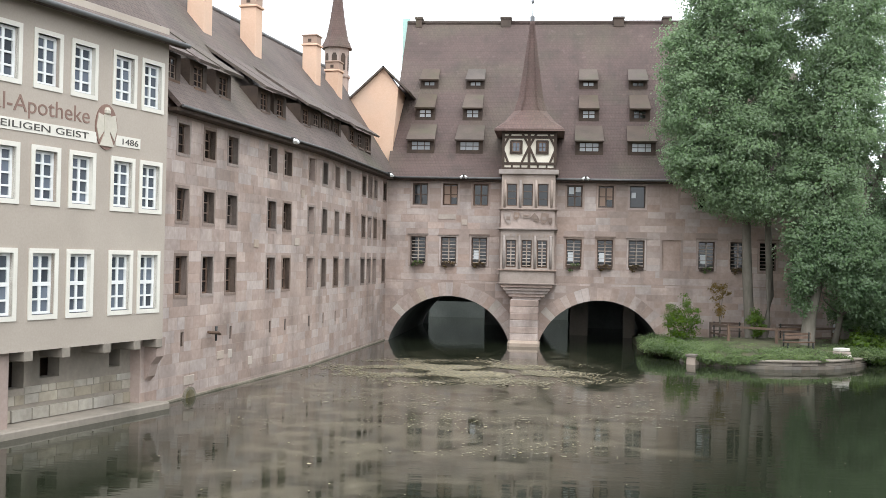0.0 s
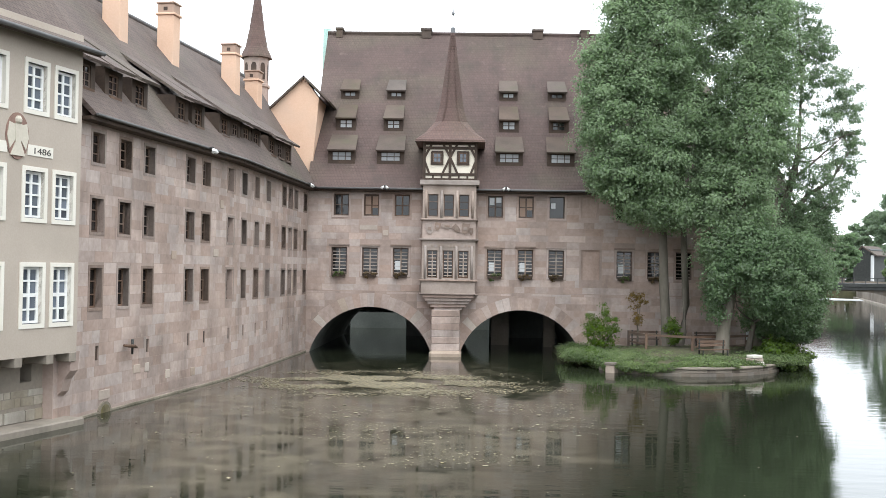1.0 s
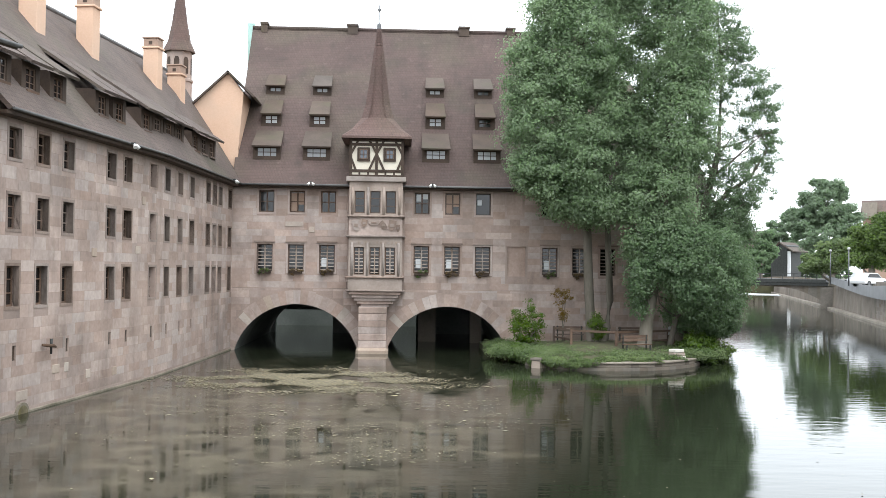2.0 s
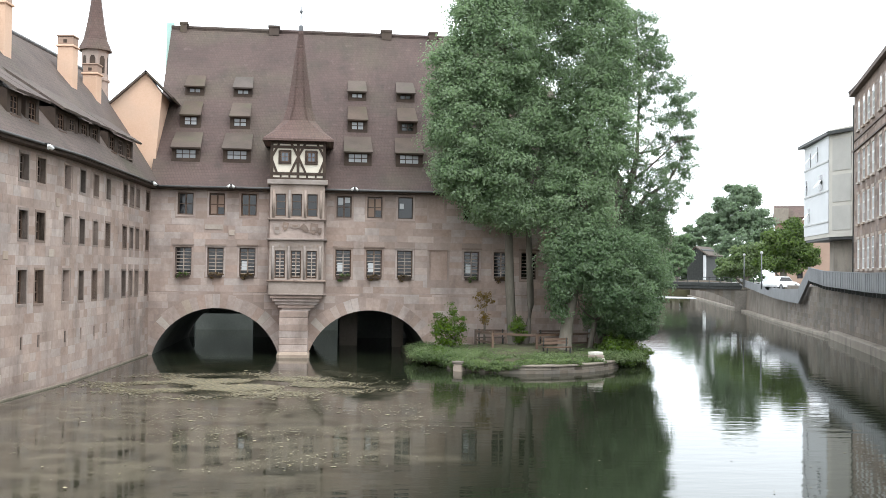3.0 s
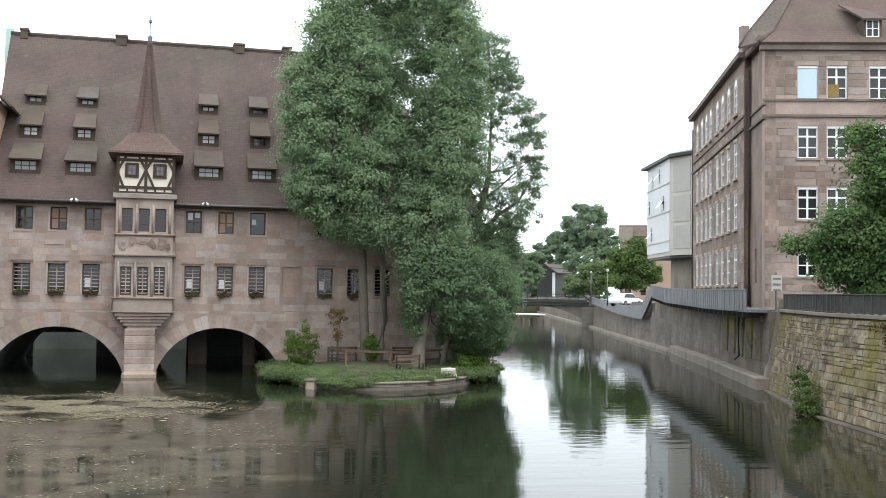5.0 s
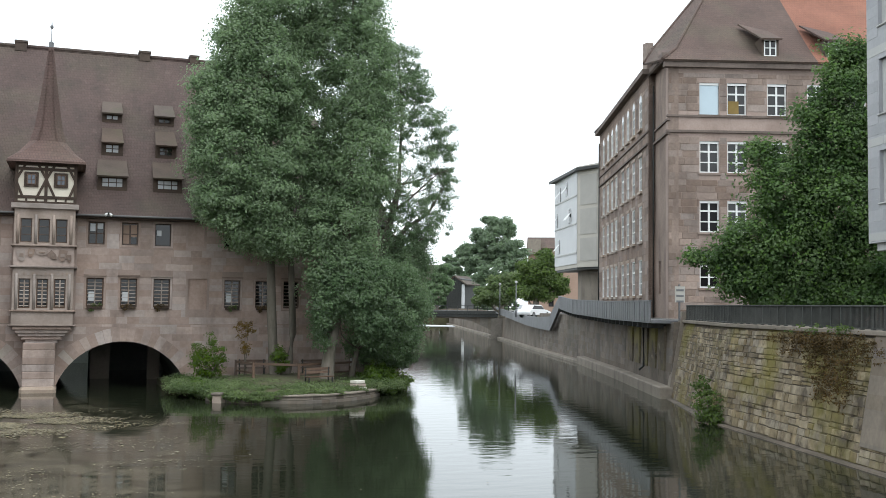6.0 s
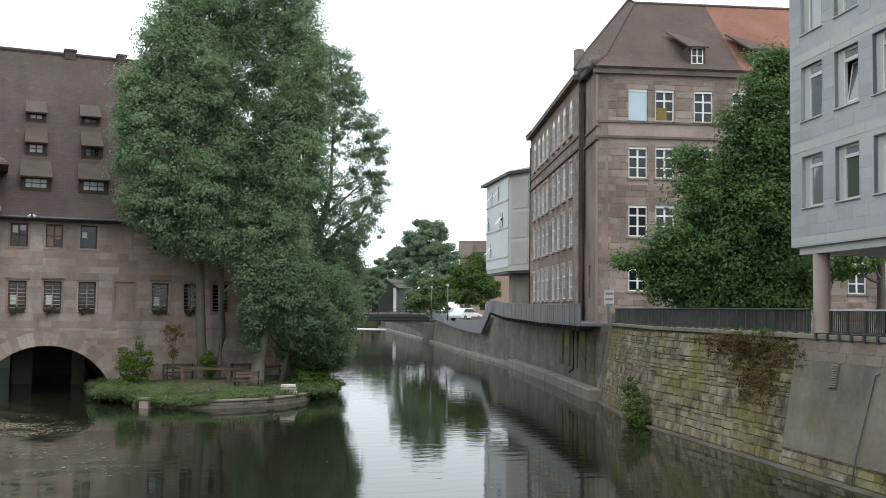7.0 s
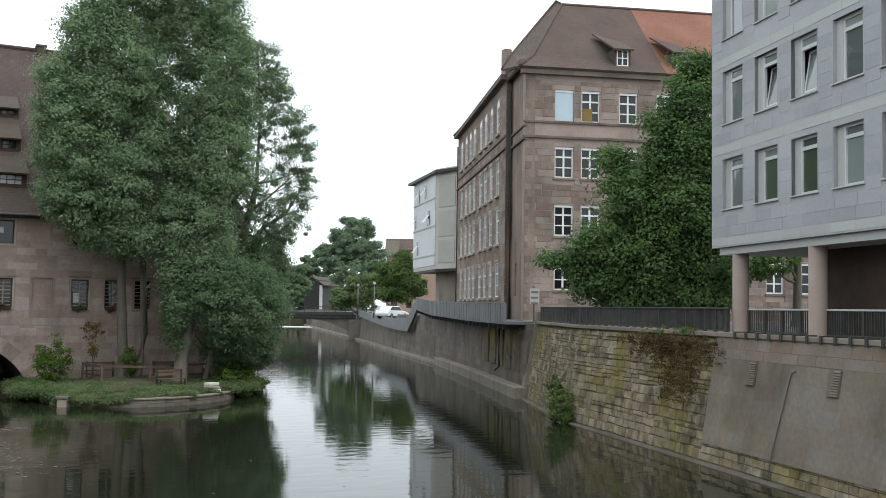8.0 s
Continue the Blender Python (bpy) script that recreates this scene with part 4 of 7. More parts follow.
part("eave_board", boxes((0.6, L1, -0.42, 0.1, 8.9, 9.0)), TIMBER_AND_SHADE, wroof, "", W1)
part("eave_board", boxes((0, L2, -0.42, 0.1, 8.9, 9.0)), TIMBER_AND_SHADE, wroof, "", W2)
# long shed dormers
fd = sash_meshes(0.62, 0.72, 2, 3, 0.06, 0.03, 0.06, mat_f=OAK)
for u in (1.25, 3.05, 4.9, 8.35, 9.9, 12.7, 14.1, 15.6, 17.1, 19.7, 21.1, 22.5):
    y0 = 0.32 + max(0.0, (u - 12) * 0.05)
    Wd = W1 @ Matrix.Translation((u, y0, 0))
    bm = wall_mesh(-0.28, 0.9, 9.75, 10.86, 0.12, [(0, 0.62, 10.0, 10.72)])
    box(bm, -0.28, -0.2, 0.12, 1.9, 9.75, 10.9)
    box(bm, 0.82, 0.9, 0.12, 1.9, 9.75, 10.9)
    box(bm, -0.2, 0.82, 0.4, 0.5, 9.75, 10.86)
    d = part("dormer", bm, TIMBER_AND_SHADE, wing, "shed dormer clad in dark boards", Wd)
    part("window", fd[0], None, d, "", Wd @ Matrix.Translation((0, 0.03, 10.0)))
    part("pane", fd[1], None, d, "", Wd @ Matrix.Translation((0, 0.03, 10.0)))
    part("sill", boxes((-0.08, 0.7, -0.1, 0.05, 9.92, 10.0)), OAK, d, "", Wd)
    bm = bmesh.new()
    slab(bm, [(-0.42, -0.42, 10.84), (1.04, -0.42, 10.84), (1.0, 2.35, 12.6), (-0.38, 2.35, 12.6)], 0.1)
    part("dormer_roof", bm, ROOF_WING, d, "", Wd)


def chimney(u, y, z0, z1, w, d):
    m = W1 @ Matrix.Translation((u, y, 0))
    c = part("chimney", box(bmesh.new(), -d / 2, d / 2, -w / 2, w / 2, z0 - 1.2, z1 - 0.55, 0.02), PEACH, wing, "peach rendered chimney with a grey capped head", m)
    bm = bmesh.new()
    box(bm, -d / 2 - 0.07, d / 2 + 0.07, -w / 2 - 0.07, w / 2 + 0.07, z1 - 0.55, z1 - 0.45, 0.02)
    part("collar", bm, PEACH, c, "", m)
    bm = bmesh.new()
    box(bm, -d / 2, d / 2, -w / 2, w / 2, z1 - 0.45, z1 - 0.06, 0.02)
    box(bm, -d / 2 - 0.05, d / 2 + 0.05, -w / 2 - 0.05, w / 2 + 0.05, z1 - 0.06, z1 + 0.02, 0.02)
    part("cap", bm, BRICK_RED, c, "sooty brown chimney head", m)
    part("flue_hole", boxes((-d / 2 - 0.006, -d / 2 + 0.02, -0.09, 0.09, z1 - 0.36, z1 - 0.2)), TIMBER_AND_SHADE, c, "", m)


for u, z0, z1 in ((9.5, 13.5, 16.2), (14.3, 13.4, 15.9), (21.6, 13.2, 15.7), (24.9, 12.8, 15.0)):
    chimney(u, 3.5, z0, z1, 0.74, 0.7)
# the peach cross gable at the corner
bm = bmesh.new()
prism(bm, [(-11.9, 0, 9.2), (-9.15, 0, 9.2), (-9.15, 0, 11.0), (-8.9, 0, 14.2), (-9.75, 0, 15.3), (-11.9, 0, 13.3)], (0, 3, 0))
gab = part("cross_gable", bm, PEACH, wing, "peach rendered gable end", Matrix.Translation((0, 58.4, 0)))
bm = bmesh.new()
slab(bm, [(-12.0, -0.25, 13.3), (-9.75, -0.25, 15.42), (-9.75, 3.2, 15.42), (-12.0, 3.2, 13.3)], 0.1)
slab(bm, [(-9.75, -0.25, 15.42), (-8.25, -0.25, 14.0), (-8.25, 3.2, 14.0), (-9.75, 3.2, 15.42)], 0.1)
part("gable_roof", bm, SLATE, gab, "", Matrix.Translation((0, 58.4, 0)))

# chapel turret behind
turret = thing("chapel_turret", "stone chapel turret with a red-brown pointed spire", "tower", (-14.1, 66, 0))
TU = Matrix.Translation((-14.1, 66, 0))
tb = part("turret_body", lathe(bmesh.new(), 0, 0, [(0.82, -1.2), (0.82, 16.0), (0.9, 16.05), (0.9, 16.2), (0.8, 16.25), (0.8, 17.95)], 8, math.pi / 8), JOINT, turret, "octagonal sandstone turret", TU)
for k in range(8):
    a = k * math.tau / 8 + math.pi / 8 * 0
    r = TU @ Matrix.Rotation(a, 4, "Z") @ Matrix.Translation((0.745, 0, 16.5))
    bm = bmesh.new()
    prism(bm, [(0, -0.17, 0), (0, 0.17, 0), (0, 0.17, 0.85), (0, 0.09, 1.05), (0, -0.09, 1.05), (0, -0.17, 0.85)], (0.01, 0, 0))
    part("sound_opening", bm, TIMBER_AND_SHADE, tb, "dark arched opening", r)
part("turret_spire", lathe(bmesh.new(), 0, 0, [(1.02, 17.9), (1.0, 18.0), (0.72, 18.6), (0.5, 19.7), (0.28, 21.3), (0.03, 22.9)], 8, math.pi / 8), SPIRE_TILES, turret, "", TU)
bm = bmesh.new()
tube(bm, [(0, 0, 22.8), (0, 0, 23.8)], [0.03, 0.02], 6)
part("rod", bm, METAL, turret, "", TU)

# ---- the pharmacy house ----
pharmacy = thing("pharmacy_house", "beige plastered pharmacy house jutting over the water, white windows", "building", (APO[0][3], APO[1][3], 0))
AS = [s for s in (-0.22, 0.98, 2.57, 3.87, 5.25, 6.55, 8.1, 9.4)]
AW, AR = 0.76, ((2.97, 1.55), (5.83, 1.27), (8.75, 1.26))
ah = [(12 - s - 0.86, 12 - s - 0.86 + AW, z, z + h) for s in AS for z, h in AR]
pw = part("wall", wall_mesh(0, 12.45, 2.08, 11.2, 0.45, ah), PLASTER, pharmacy, "smooth beige-grey plaster wall", APO)
part("end_wall", boxes((12.0, 12.45, 0.45, 8, 2.08, 11.2), (0, 0.45, 0.45, 8, -0.6, 11.2), (0.45, 12, 7.6, 8, -0.6, 11.2), (0, 12.4, 0.1, 7.6, 2.08, 2.3)), PLASTER, pharmacy, "", APO)
for k, (z, h) in enumerate(AR):
    fr = sash_meshes(AW, h, 2, 4, 0.08, 0.05, 0.08, mid=0.5 if k == 0 else 0.0, mat_g=GLASS_BLUE, split=True)
    su = surround_mesh(AW, h, 0.12, 0.03, CREAM_TRIM, 0.0, 0.1)
    sill = mesh_of(boxes((-0.02, AW + 0.02, -0.06, 0.02, -0.02, 0.02)), LEAD, "sill")
    for s in AS:
        window(pharmacy, APO, 12 - s - 0.86, z, fr, 0.1, su, "white sash window with eight panes and a cream border", [("sill", sill)])
# beams under the jetty and the rough wall below it
for s in (4.75, 3.45, 1.9, 0.65, -0.32, 6.0, 7.3, 8.6):
    part("jetty_beam", box(bmesh.new(), 12 - s - 0.17, 12 - s + 0.12, -0.02, 2.1, 1.82, 2.1, 0.02), CONCRETE, pharmacy, "pale beam end carrying the overhang", APO)
uh = [(5.6, 6.3, 1.05, 1.75), (7.15, 7.85, 1.05, 1.75), (8.4, 9.1, 1.25, 1.78), (11.05, 11.5, 1.3, 1.8)]
bw = part("base_wall", wall_mesh(0, 12.3, -0.6, 2.08, 0.4, uh), CONCRETE, pharmacy, "patched rough stone wall under the overhang", APO @ Matrix.Translation((0, 0.75, 0)))
# dark sheet in place of an unlit room behind the openings
part("dark_room", boxes((0, 12.2, 1.5, 1.55, -0.5, 2.0)), TIMBER_AND_SHADE, pharmacy, "", APO)
BASE = APO @ Matrix.Translation((0, 0.75, 0))
part("water_ledge", box(bmesh.new(), 0, 12.7, -0.15, 0.75, -0.6, 0.2, 0.04), CONCRETE, pharmacy, "concrete ledge at the water", APO)
# corbels toward the wing
bm = bmesh.new()
prism(bm, [(12.25, 0.0, 2.1), (12.25, 0.75, 2.1), (12.25, 0.75, 0.2), (12.25, 0.62, 0.3), (12.25, 0.55, 0.75), (12.25, 0.35, 0.95), (12.25, 0.25, 1.3), (12.25, 0.05, 1.55)], (0.35, 0, 0))
part("corbel", bm, JOINT, pharmacy, "broken stone bracket at the corner", APO)
# roof
bm = bmesh.new()
slab(bm, [(-0.2, -0.45, 10.72), (12.75, -0.45, 10.72), (12.75, 0.6, 11.4), (-0.2, 0.6, 11.4)], 0.14)
slab(bm, [(-0.2, 0.6, 11.4), (12.75, 0.6, 11.4), (12.75, 4.2, 16.2), (-0.2, 4.2, 16.2)], 0.14)
slab(bm, [(-0.2, 4.2, 16.2), (12.75, 4.2, 16.2), (12.75, 8.4, 10.9), (-0.2, 8.4, 10.9)], 0.14)
prism(bm, [(12.3, 0.4, 11.0), (12.3, 7.9, 11.0), (12.3, 4.2, 16.0)], (0.2, 0, 0))
proof = part("roof", bm, ROOF_WING, pharmacy, "brown tiled roof", APO)
bm = bmesh.new()
tube(bm, [(-0.2, -0.5, 10.7), (12.75, -0.5, 10.7)], [0.07, 0.07], 8)
part("gutter", bm, GUTTER, proof, "", APO)
fr = sash_meshes(0.7, 0.9, 2, 2, 0.06, 0.03, 0.06, mat_g=GLASS_BLUE)
for u in (9.55, 6.4):
    m = APO @ Matrix.Translation((u, 0.95, 11.75))
    d = part("dormer", boxes((-0.1, 0.0, 0.0, 1.2, -0.2, 1.0), (0.7, 0.8, 0, 1.2, -0.2, 1.0), (-0.2, 0.9, -0.15, 1.6, 1.0, 1.1), (0, 0.7, 0.15, 0.2, -0.2, 1.0)), TIMBER_AND_SHADE, pharmacy, "small roof dormer", m)
    part("window", fr[0], None, d, "", m)
    part("pane", fr[1], None, d, "", m)


# painted lettering on the pharmacy
def lettering(parent, text, m, size, material, u, z, width, y=-0.006):
    cu = bpy.data.curves.new("lettering", "FONT")
    cu.body, cu.size, cu.extrude, cu.align_x = text, size, 0.004, "LEFT"
    tmp = new("lettering", cu)
    bpy.context.view_layer.update()
    me = bpy.data.meshes.new_from_object(tmp.evaluated_get(bpy.context.evaluated_depsgraph_get()))
    bpy.data.objects.remove(tmp)
    xs = [v.co.x for v in me.vertices]
    k = width / (max(xs) - min(xs))
    for v in me.vertices:
        v.co = Vector(((v.co.x - min(xs)) * k, -v.co.z, v.co.y))
    me.materials.append(material)
    return part("lettering", me, None, parent, "", m @ Matrix.Translation((u, y, z)))


part("lettering_band", boxes((4.5, 12 - 2.55, -0.02, 0.02, 7.5, 7.79), (12 - 1.78, 12 - 0.76, -0.02, 0.02, 7.51, 7.8)), CREAM_TRIM, pw, "cream painted band", APO)
lettering(pw, "Spital-Apotheke", APO, 0.6, RUST_TEXT, 4.9, 7.98, 12 - 2.82 - 4.9)
lettering(pw, "ZUM HEILIGEN GEIST", APO, 0.24, DARK_TEXT, 4.6, 7.57, 12 - 2.86 - 4.6, -0.026)
lettering(pw, "1486", APO, 0.24, DARK_TEXT, 12 - 1.52, 7.57, 0.66, -0.026)
bm = bmesh.new()
pts = [(12 - 2.18 + 0.43 * math.sin(a), -0.03, 7.97 + 0.62 * math.cos(a)) for a in [k * math.tau / 28 for k in range(28)]]
prism(bm, pts, (0, 0.05, 0))
med = part("medallion", bm, RUST_TEXT, pw, "oval painted relief with a winged figure shape", APO)
bm = bmesh.new()
cx = 12 - 2.18
for sx in (-1, 1):
    prism(bm, [(cx + sx * 0.06, -0.05, 8.25), (cx + sx * 0.33, -0.05, 8.32), (cx + sx * 0.4, -0.05, 7.95), (cx + sx * 0.3, -0.05, 7.62), (cx + sx * 0.08, -0.05, 7.9)], (0, 0.04, 0))
prism(bm, [(cx - 0.13, -0.06, 8.3), (cx + 0.13, -0.06, 8.3), (cx + 0.1, -0.06, 7.8), (cx + 0.27, -0.06, 7.45), (cx - 0.27, -0.06, 7.45), (cx - 0.1, -0.06, 7.8)], (0, 0.05, 0))
lathe(bm, cx, -0.03, [(0.02, 8.28), (0.1, 8.34), (0.11, 8.42), (0.06, 8.5)], 10)
part("relief", bm, RELIEF, med, "pale plaster relief", APO)

# stones of these walls are laid at the end
ARCH_CUT = [(c, top - RA, RA + RISE * 1.06) for c, top in ARCH]
ashlar(fw, FAC, -9.28, 16.45, 3.42, 9.0, [(h[0] - 0.11, h[1] + 0.11, h[2] - 0.11, h[3] + 0.11) for h in HOLES] + [(-2.95, 0.15, 2.4, 9.4), (-6.4, -5.37, 6.74, 7.09), (-5.1, -4.75, 6.44, 6.82)], 0.37, 0.55, 1.15, STONE, 150, 0.006, 0.0, 0.15, 0.006, arches=ARCH_CUT, seed=11)
ashlar(aw, FAC, -9.28, 16.45, 0.05, 3.38, [(-2.3, -0.7, -1, 3.5)], 0.37, 0.55, 1.1, STONE, 130, 0.006, 0.0, 0.15, 0.006, arches=ARCH_CUT, seed=12)
ashlar(w1, W1, -0.4, L1, 0.16, 8.85, [(h[0] - 0.1, h[1] + 0.1, h[2] - 0.1, h[3] + 0.1) if h[3] > 3 else (h[0] - 0.02, h[1] + 0.02, h[2], h[3]) for h in h1], 0.36, 0.45, 1.15, STONE, 290, 0.004, 0.0, 0.22, 0.005, seed=13)
ashlar(bw, BASE, 3.5, 12.2, 0.2, 0.62, [], 0.36, 0.35, 0.85, BASE_STONE, 16, 0.05, 0.0, 0.2, 0.02, seed=25)
ashlar(bw, BASE, 3.5, 12.2, 0.62, 1.1, uh, 0.24, 0.22, 0.7, BASE_STONE, 60, 0.015, 0.0, 0.5, 0.015, seed=26)
ashlar(w2, W2, 0, L2, 0.16, 8.85, [(h[0] - 0.1, h[1] + 0.1, h[2] - 0.1, h[3] + 0.1) if h[3] > 3 else (h[0] - 0.02, h[1] + 0.02, h[2], h[3]) for h in h2], 0.36, 0.45, 1.15, STONE, 200, 0.004, 0.0, 0.22, 0.005, seed=14)

# ---- right bank: the river wall ----
NEAR = along(N1, N0)
MID = along(N2, N1)
BAT = 0.17


def battered(u0, u1, z1, lean, t=1.4):
    bm = bmesh.new()
    prism(bm, [(u0, -0.6 * lean, -0.6), (u0, z1 * lean, z1), (u0, z1 * lean + t, z1), (u0, t, -0.6)], (u1 - u0, 0, 0))
    return bm


NL = (Vector(N0) - Vector(N1)).length
ML = (Vector(N1) - Vector(N2)).length
near_wall = tagged(part("wall_river_near", battered(-0.1, NL, QUAY - 0.12, BAT), QUAY_DARK, None, "", NEAR), "battered river wall of worn ochre stone", "wall", kind="structure")
mid_wall = tagged(part("wall_river_middle", battered(0, ML + 0.1, QUAY - 0.12, BAT), QUAY_DARK, None, "", MID), "battered river wall of worn ochre stone", "wall", kind="structure")
for m, l, w in ((NEAR, NL, near_wall), (MID, ML, mid_wall)):
    part("coping", box(bmesh.new(), 0, l, 3.7 * BAT - 0.1, 3.7 * BAT + 0.9, QUAY - 0.12, QUAY + 0.03, 0.02), CONCRETE, w, "pale coping slab", m)
    part("footing", box(bmesh.new(), 0, l, -0.25, 0.3, -0.6, 0.06, 0.05), FAR_QUAY, w, "", m)
U_NEW = 11.7  # where the newer masonry begins
part("smooth_facing", prism(bmesh.new(), [(U_NEW, 0.6 * BAT - 0.07, 0.6), (U_NEW, 3.86 * BAT - 0.07, 3.86), (U_NEW, 3.86 * BAT, 3.86), (U_NEW, 0.6 * BAT, 0.6)], (NL - U_NEW, 0, 0)), QUAY_SMOOTH, near_wall, "smoother grey-brown facing", NEAR)
lean_m = Matrix.Rotation(-math.atan(BAT), 4, "X")
ashlar(near_wall, NEAR, 0, U_NEW, 0.08, QUAY - 0.15, [], 0.25, 0.25, 0.85, QUAY_STONE, 170, 0.035, BAT, 0.6, 0.022, seed=15)
ashlar(near_wall, NEAR, U_NEW, NL - 10, 0.08, 0.7, [], 0.27, 0.35, 0.85, QUAY_STONE, 60, 0.03, BAT, 0.4, 0.015, seed=16)
FACING = NEAR @ Matrix.Translation((0, -0.07, 0))
ashlar(near_wall, FACING, U_NEW + 0.05, NL - 10, 3.2, QUAY - 0.14, [], 0.33, 0.6, 1.3, QUAY_TOP, 60, 0.008, BAT, 0.2, 0.006, seed=18)
ashlar(near_wall, FACING, U_NEW + 0.05, NL - 10, 0.72, 3.18, [(13.7, 14.3, 2.45, 3.25), (17.65, 18.25, 2.45, 3.25)], 0.5, 0.8, 1.7, QUAY_SMOOTH, 60, 0.004, BAT, 0.12, 0.004, seed=21)
ashlar(mid_wall, MID, 0, ML, 0.08, QUAY - 0.15, [], 0.25, 0.25, 0.8, QUAY_STONE, 250, 0.025, BAT, 0.6, 0.016, seed=17)
# pilaster at the turn
part("pilaster", prism(bmesh.new(), [(-0.6, -0.28, -0.6), (0.15, -0.28, -0.6), (0.15, 0.55, 4.4), (-0.6, 0.55, 4.4), ], (0, 0.9, 0)), CONCRETE, mid_wall, "sloping stone buttress", MID)
# louvred vents and a pipe
for u in (13.75, 17.7):
    m = NEAR @ Matrix.Translation((u, 2.5 * BAT - 0.1, 2.5)) @ lean_m
    v = tagged(part("wall_vent", boxes((0, 0.5, -0.012, 0.02, 0, 0.7)), FAR_QUAY, None, "", m), "louvred vent in the river wall", "vent", "river wall vents")
    WORLD_OF[v] = m
    for i in range(10):
        part("slat", prism(bmesh.new(), [(0.2, -0.05, 0.03 + i * 0.066), (0.48, -0.05, 0.03 + i * 0.066), (0.48, -0.012, 0.075 + i * 0.066), (0.2, -0.012, 0.075 + i * 0.066)], (0, 0.006, -0.01)), QUAY_TOP, v, "", m)
pipe = thing("drain_pipe", "thin grey metal pipe on the river wall", "pipe", tuple(NEAR @ Vector((16, 0, 0))))
bm = bmesh.new()
tube(bm, [(15.65, -0.16, -0.3), (15.7, 0.0, 0.8), (16.05, 3.0 * BAT - 0.12, 2.98), (16.2, 3.05 * BAT - 0.1, 3.04)], [0.02, 0.02, 0.02, 0.02], 8)
part("pipe", bm, LEAD, pipe, "", NEAR)

# ---- railings ----
def railing(name, label, m, u0, u1, y, z, h, step, thin=0.018, top_mat=None):
    r = thing(name, label, "railing", tuple(m @ Vector((u0, y, z))))
    part("top_rail", box(bmesh.new(), u0, u1, y - 0.05, y + 0.05, z + h - 0.05, z + h, 0.01), top_mat or RAIL_IRON, r, "", m)
    part("bottom_rail", boxes((u0, u1, y - 0.025, y + 0.025, z + 0.06, z + 0.1)), RAIL_IRON, r, "", m)
    bar = mesh_of(boxes((-thin / 2, thin / 2, -thin / 2, thin / 2, 0.1, h - 0.05)), RAIL_IRON, "baluster")
    post = mesh_of(boxes((-0.035, 0.035, -0.035, 0.035, -0.12, h - 0.05), (-0.06, 0.06, -0.09, -0.035, -0.28, 0.06)), RAIL_IRON, "post")
    u, i = u0, 0
    while u <= u1:
        part("post" if i % 9 == 0 else "baluster", post if i % 9 == 0 else bar, None, r, "", m @ Matrix.Translation((u, y, z)))
        u, i = u + step, i + 1
    return r


YR = 3.95 * BAT + 0.1
railing("railing", "dark iron railing on the river wall", NEAR, -0.2, 12.1, YR, QUAY, 0.78, 0.075, 0.025)
railing("railing", "dark iron railing on the river wall", MID, 0.2, ML, YR, QUAY, 0.78, 0.075, 0.025)

# ---- grey office building on columns ----
office = thing("office_building", "grey stone-clad office block raised on round columns", "building", tuple(GREY @ Vector((0, 0, QUAY))))
GZ = [(7.78, 1.57), (10.45, 1.66), (13.13, 1.66)]
GU = [0.76 + 2.06 * i for i in range(8)]
gh = [(u, u + 1.31, z, z + h) for u in GU for z, h in GZ]
gw = part("wall", wall_mesh(0, 18.5, 6.61, 16.2, 0.5, gh), GREY_CLAD, office, "smooth grey stone cladding", GREY)
part("wall_end", boxes((0, 0.4, 0.5, 14, 6.61, 16.2), (18.1, 18.5, 0.5, 14, 6.61, 16.2), (0.4, 18.1, 13.6, 14, 6.61, 16.2)), GREY_CLAD, office, "", GREY)
part("flat_roof", boxes((-0.2, 18.7, -0.2, 14.2, 16.2, 16.45)), GREY_PALE, office, "", GREY)
part("soffit", boxes((0.3, 18.5, 0.12, 14, 6.38, 6.6)), GREY_PALE, office, "pale slab edge over the columns", GREY)
gsur = {h: surround_mesh(1.31, h, 0.035, 0.008, GREY_CLAD, 0.02, 0.2) for z, h in GZ}
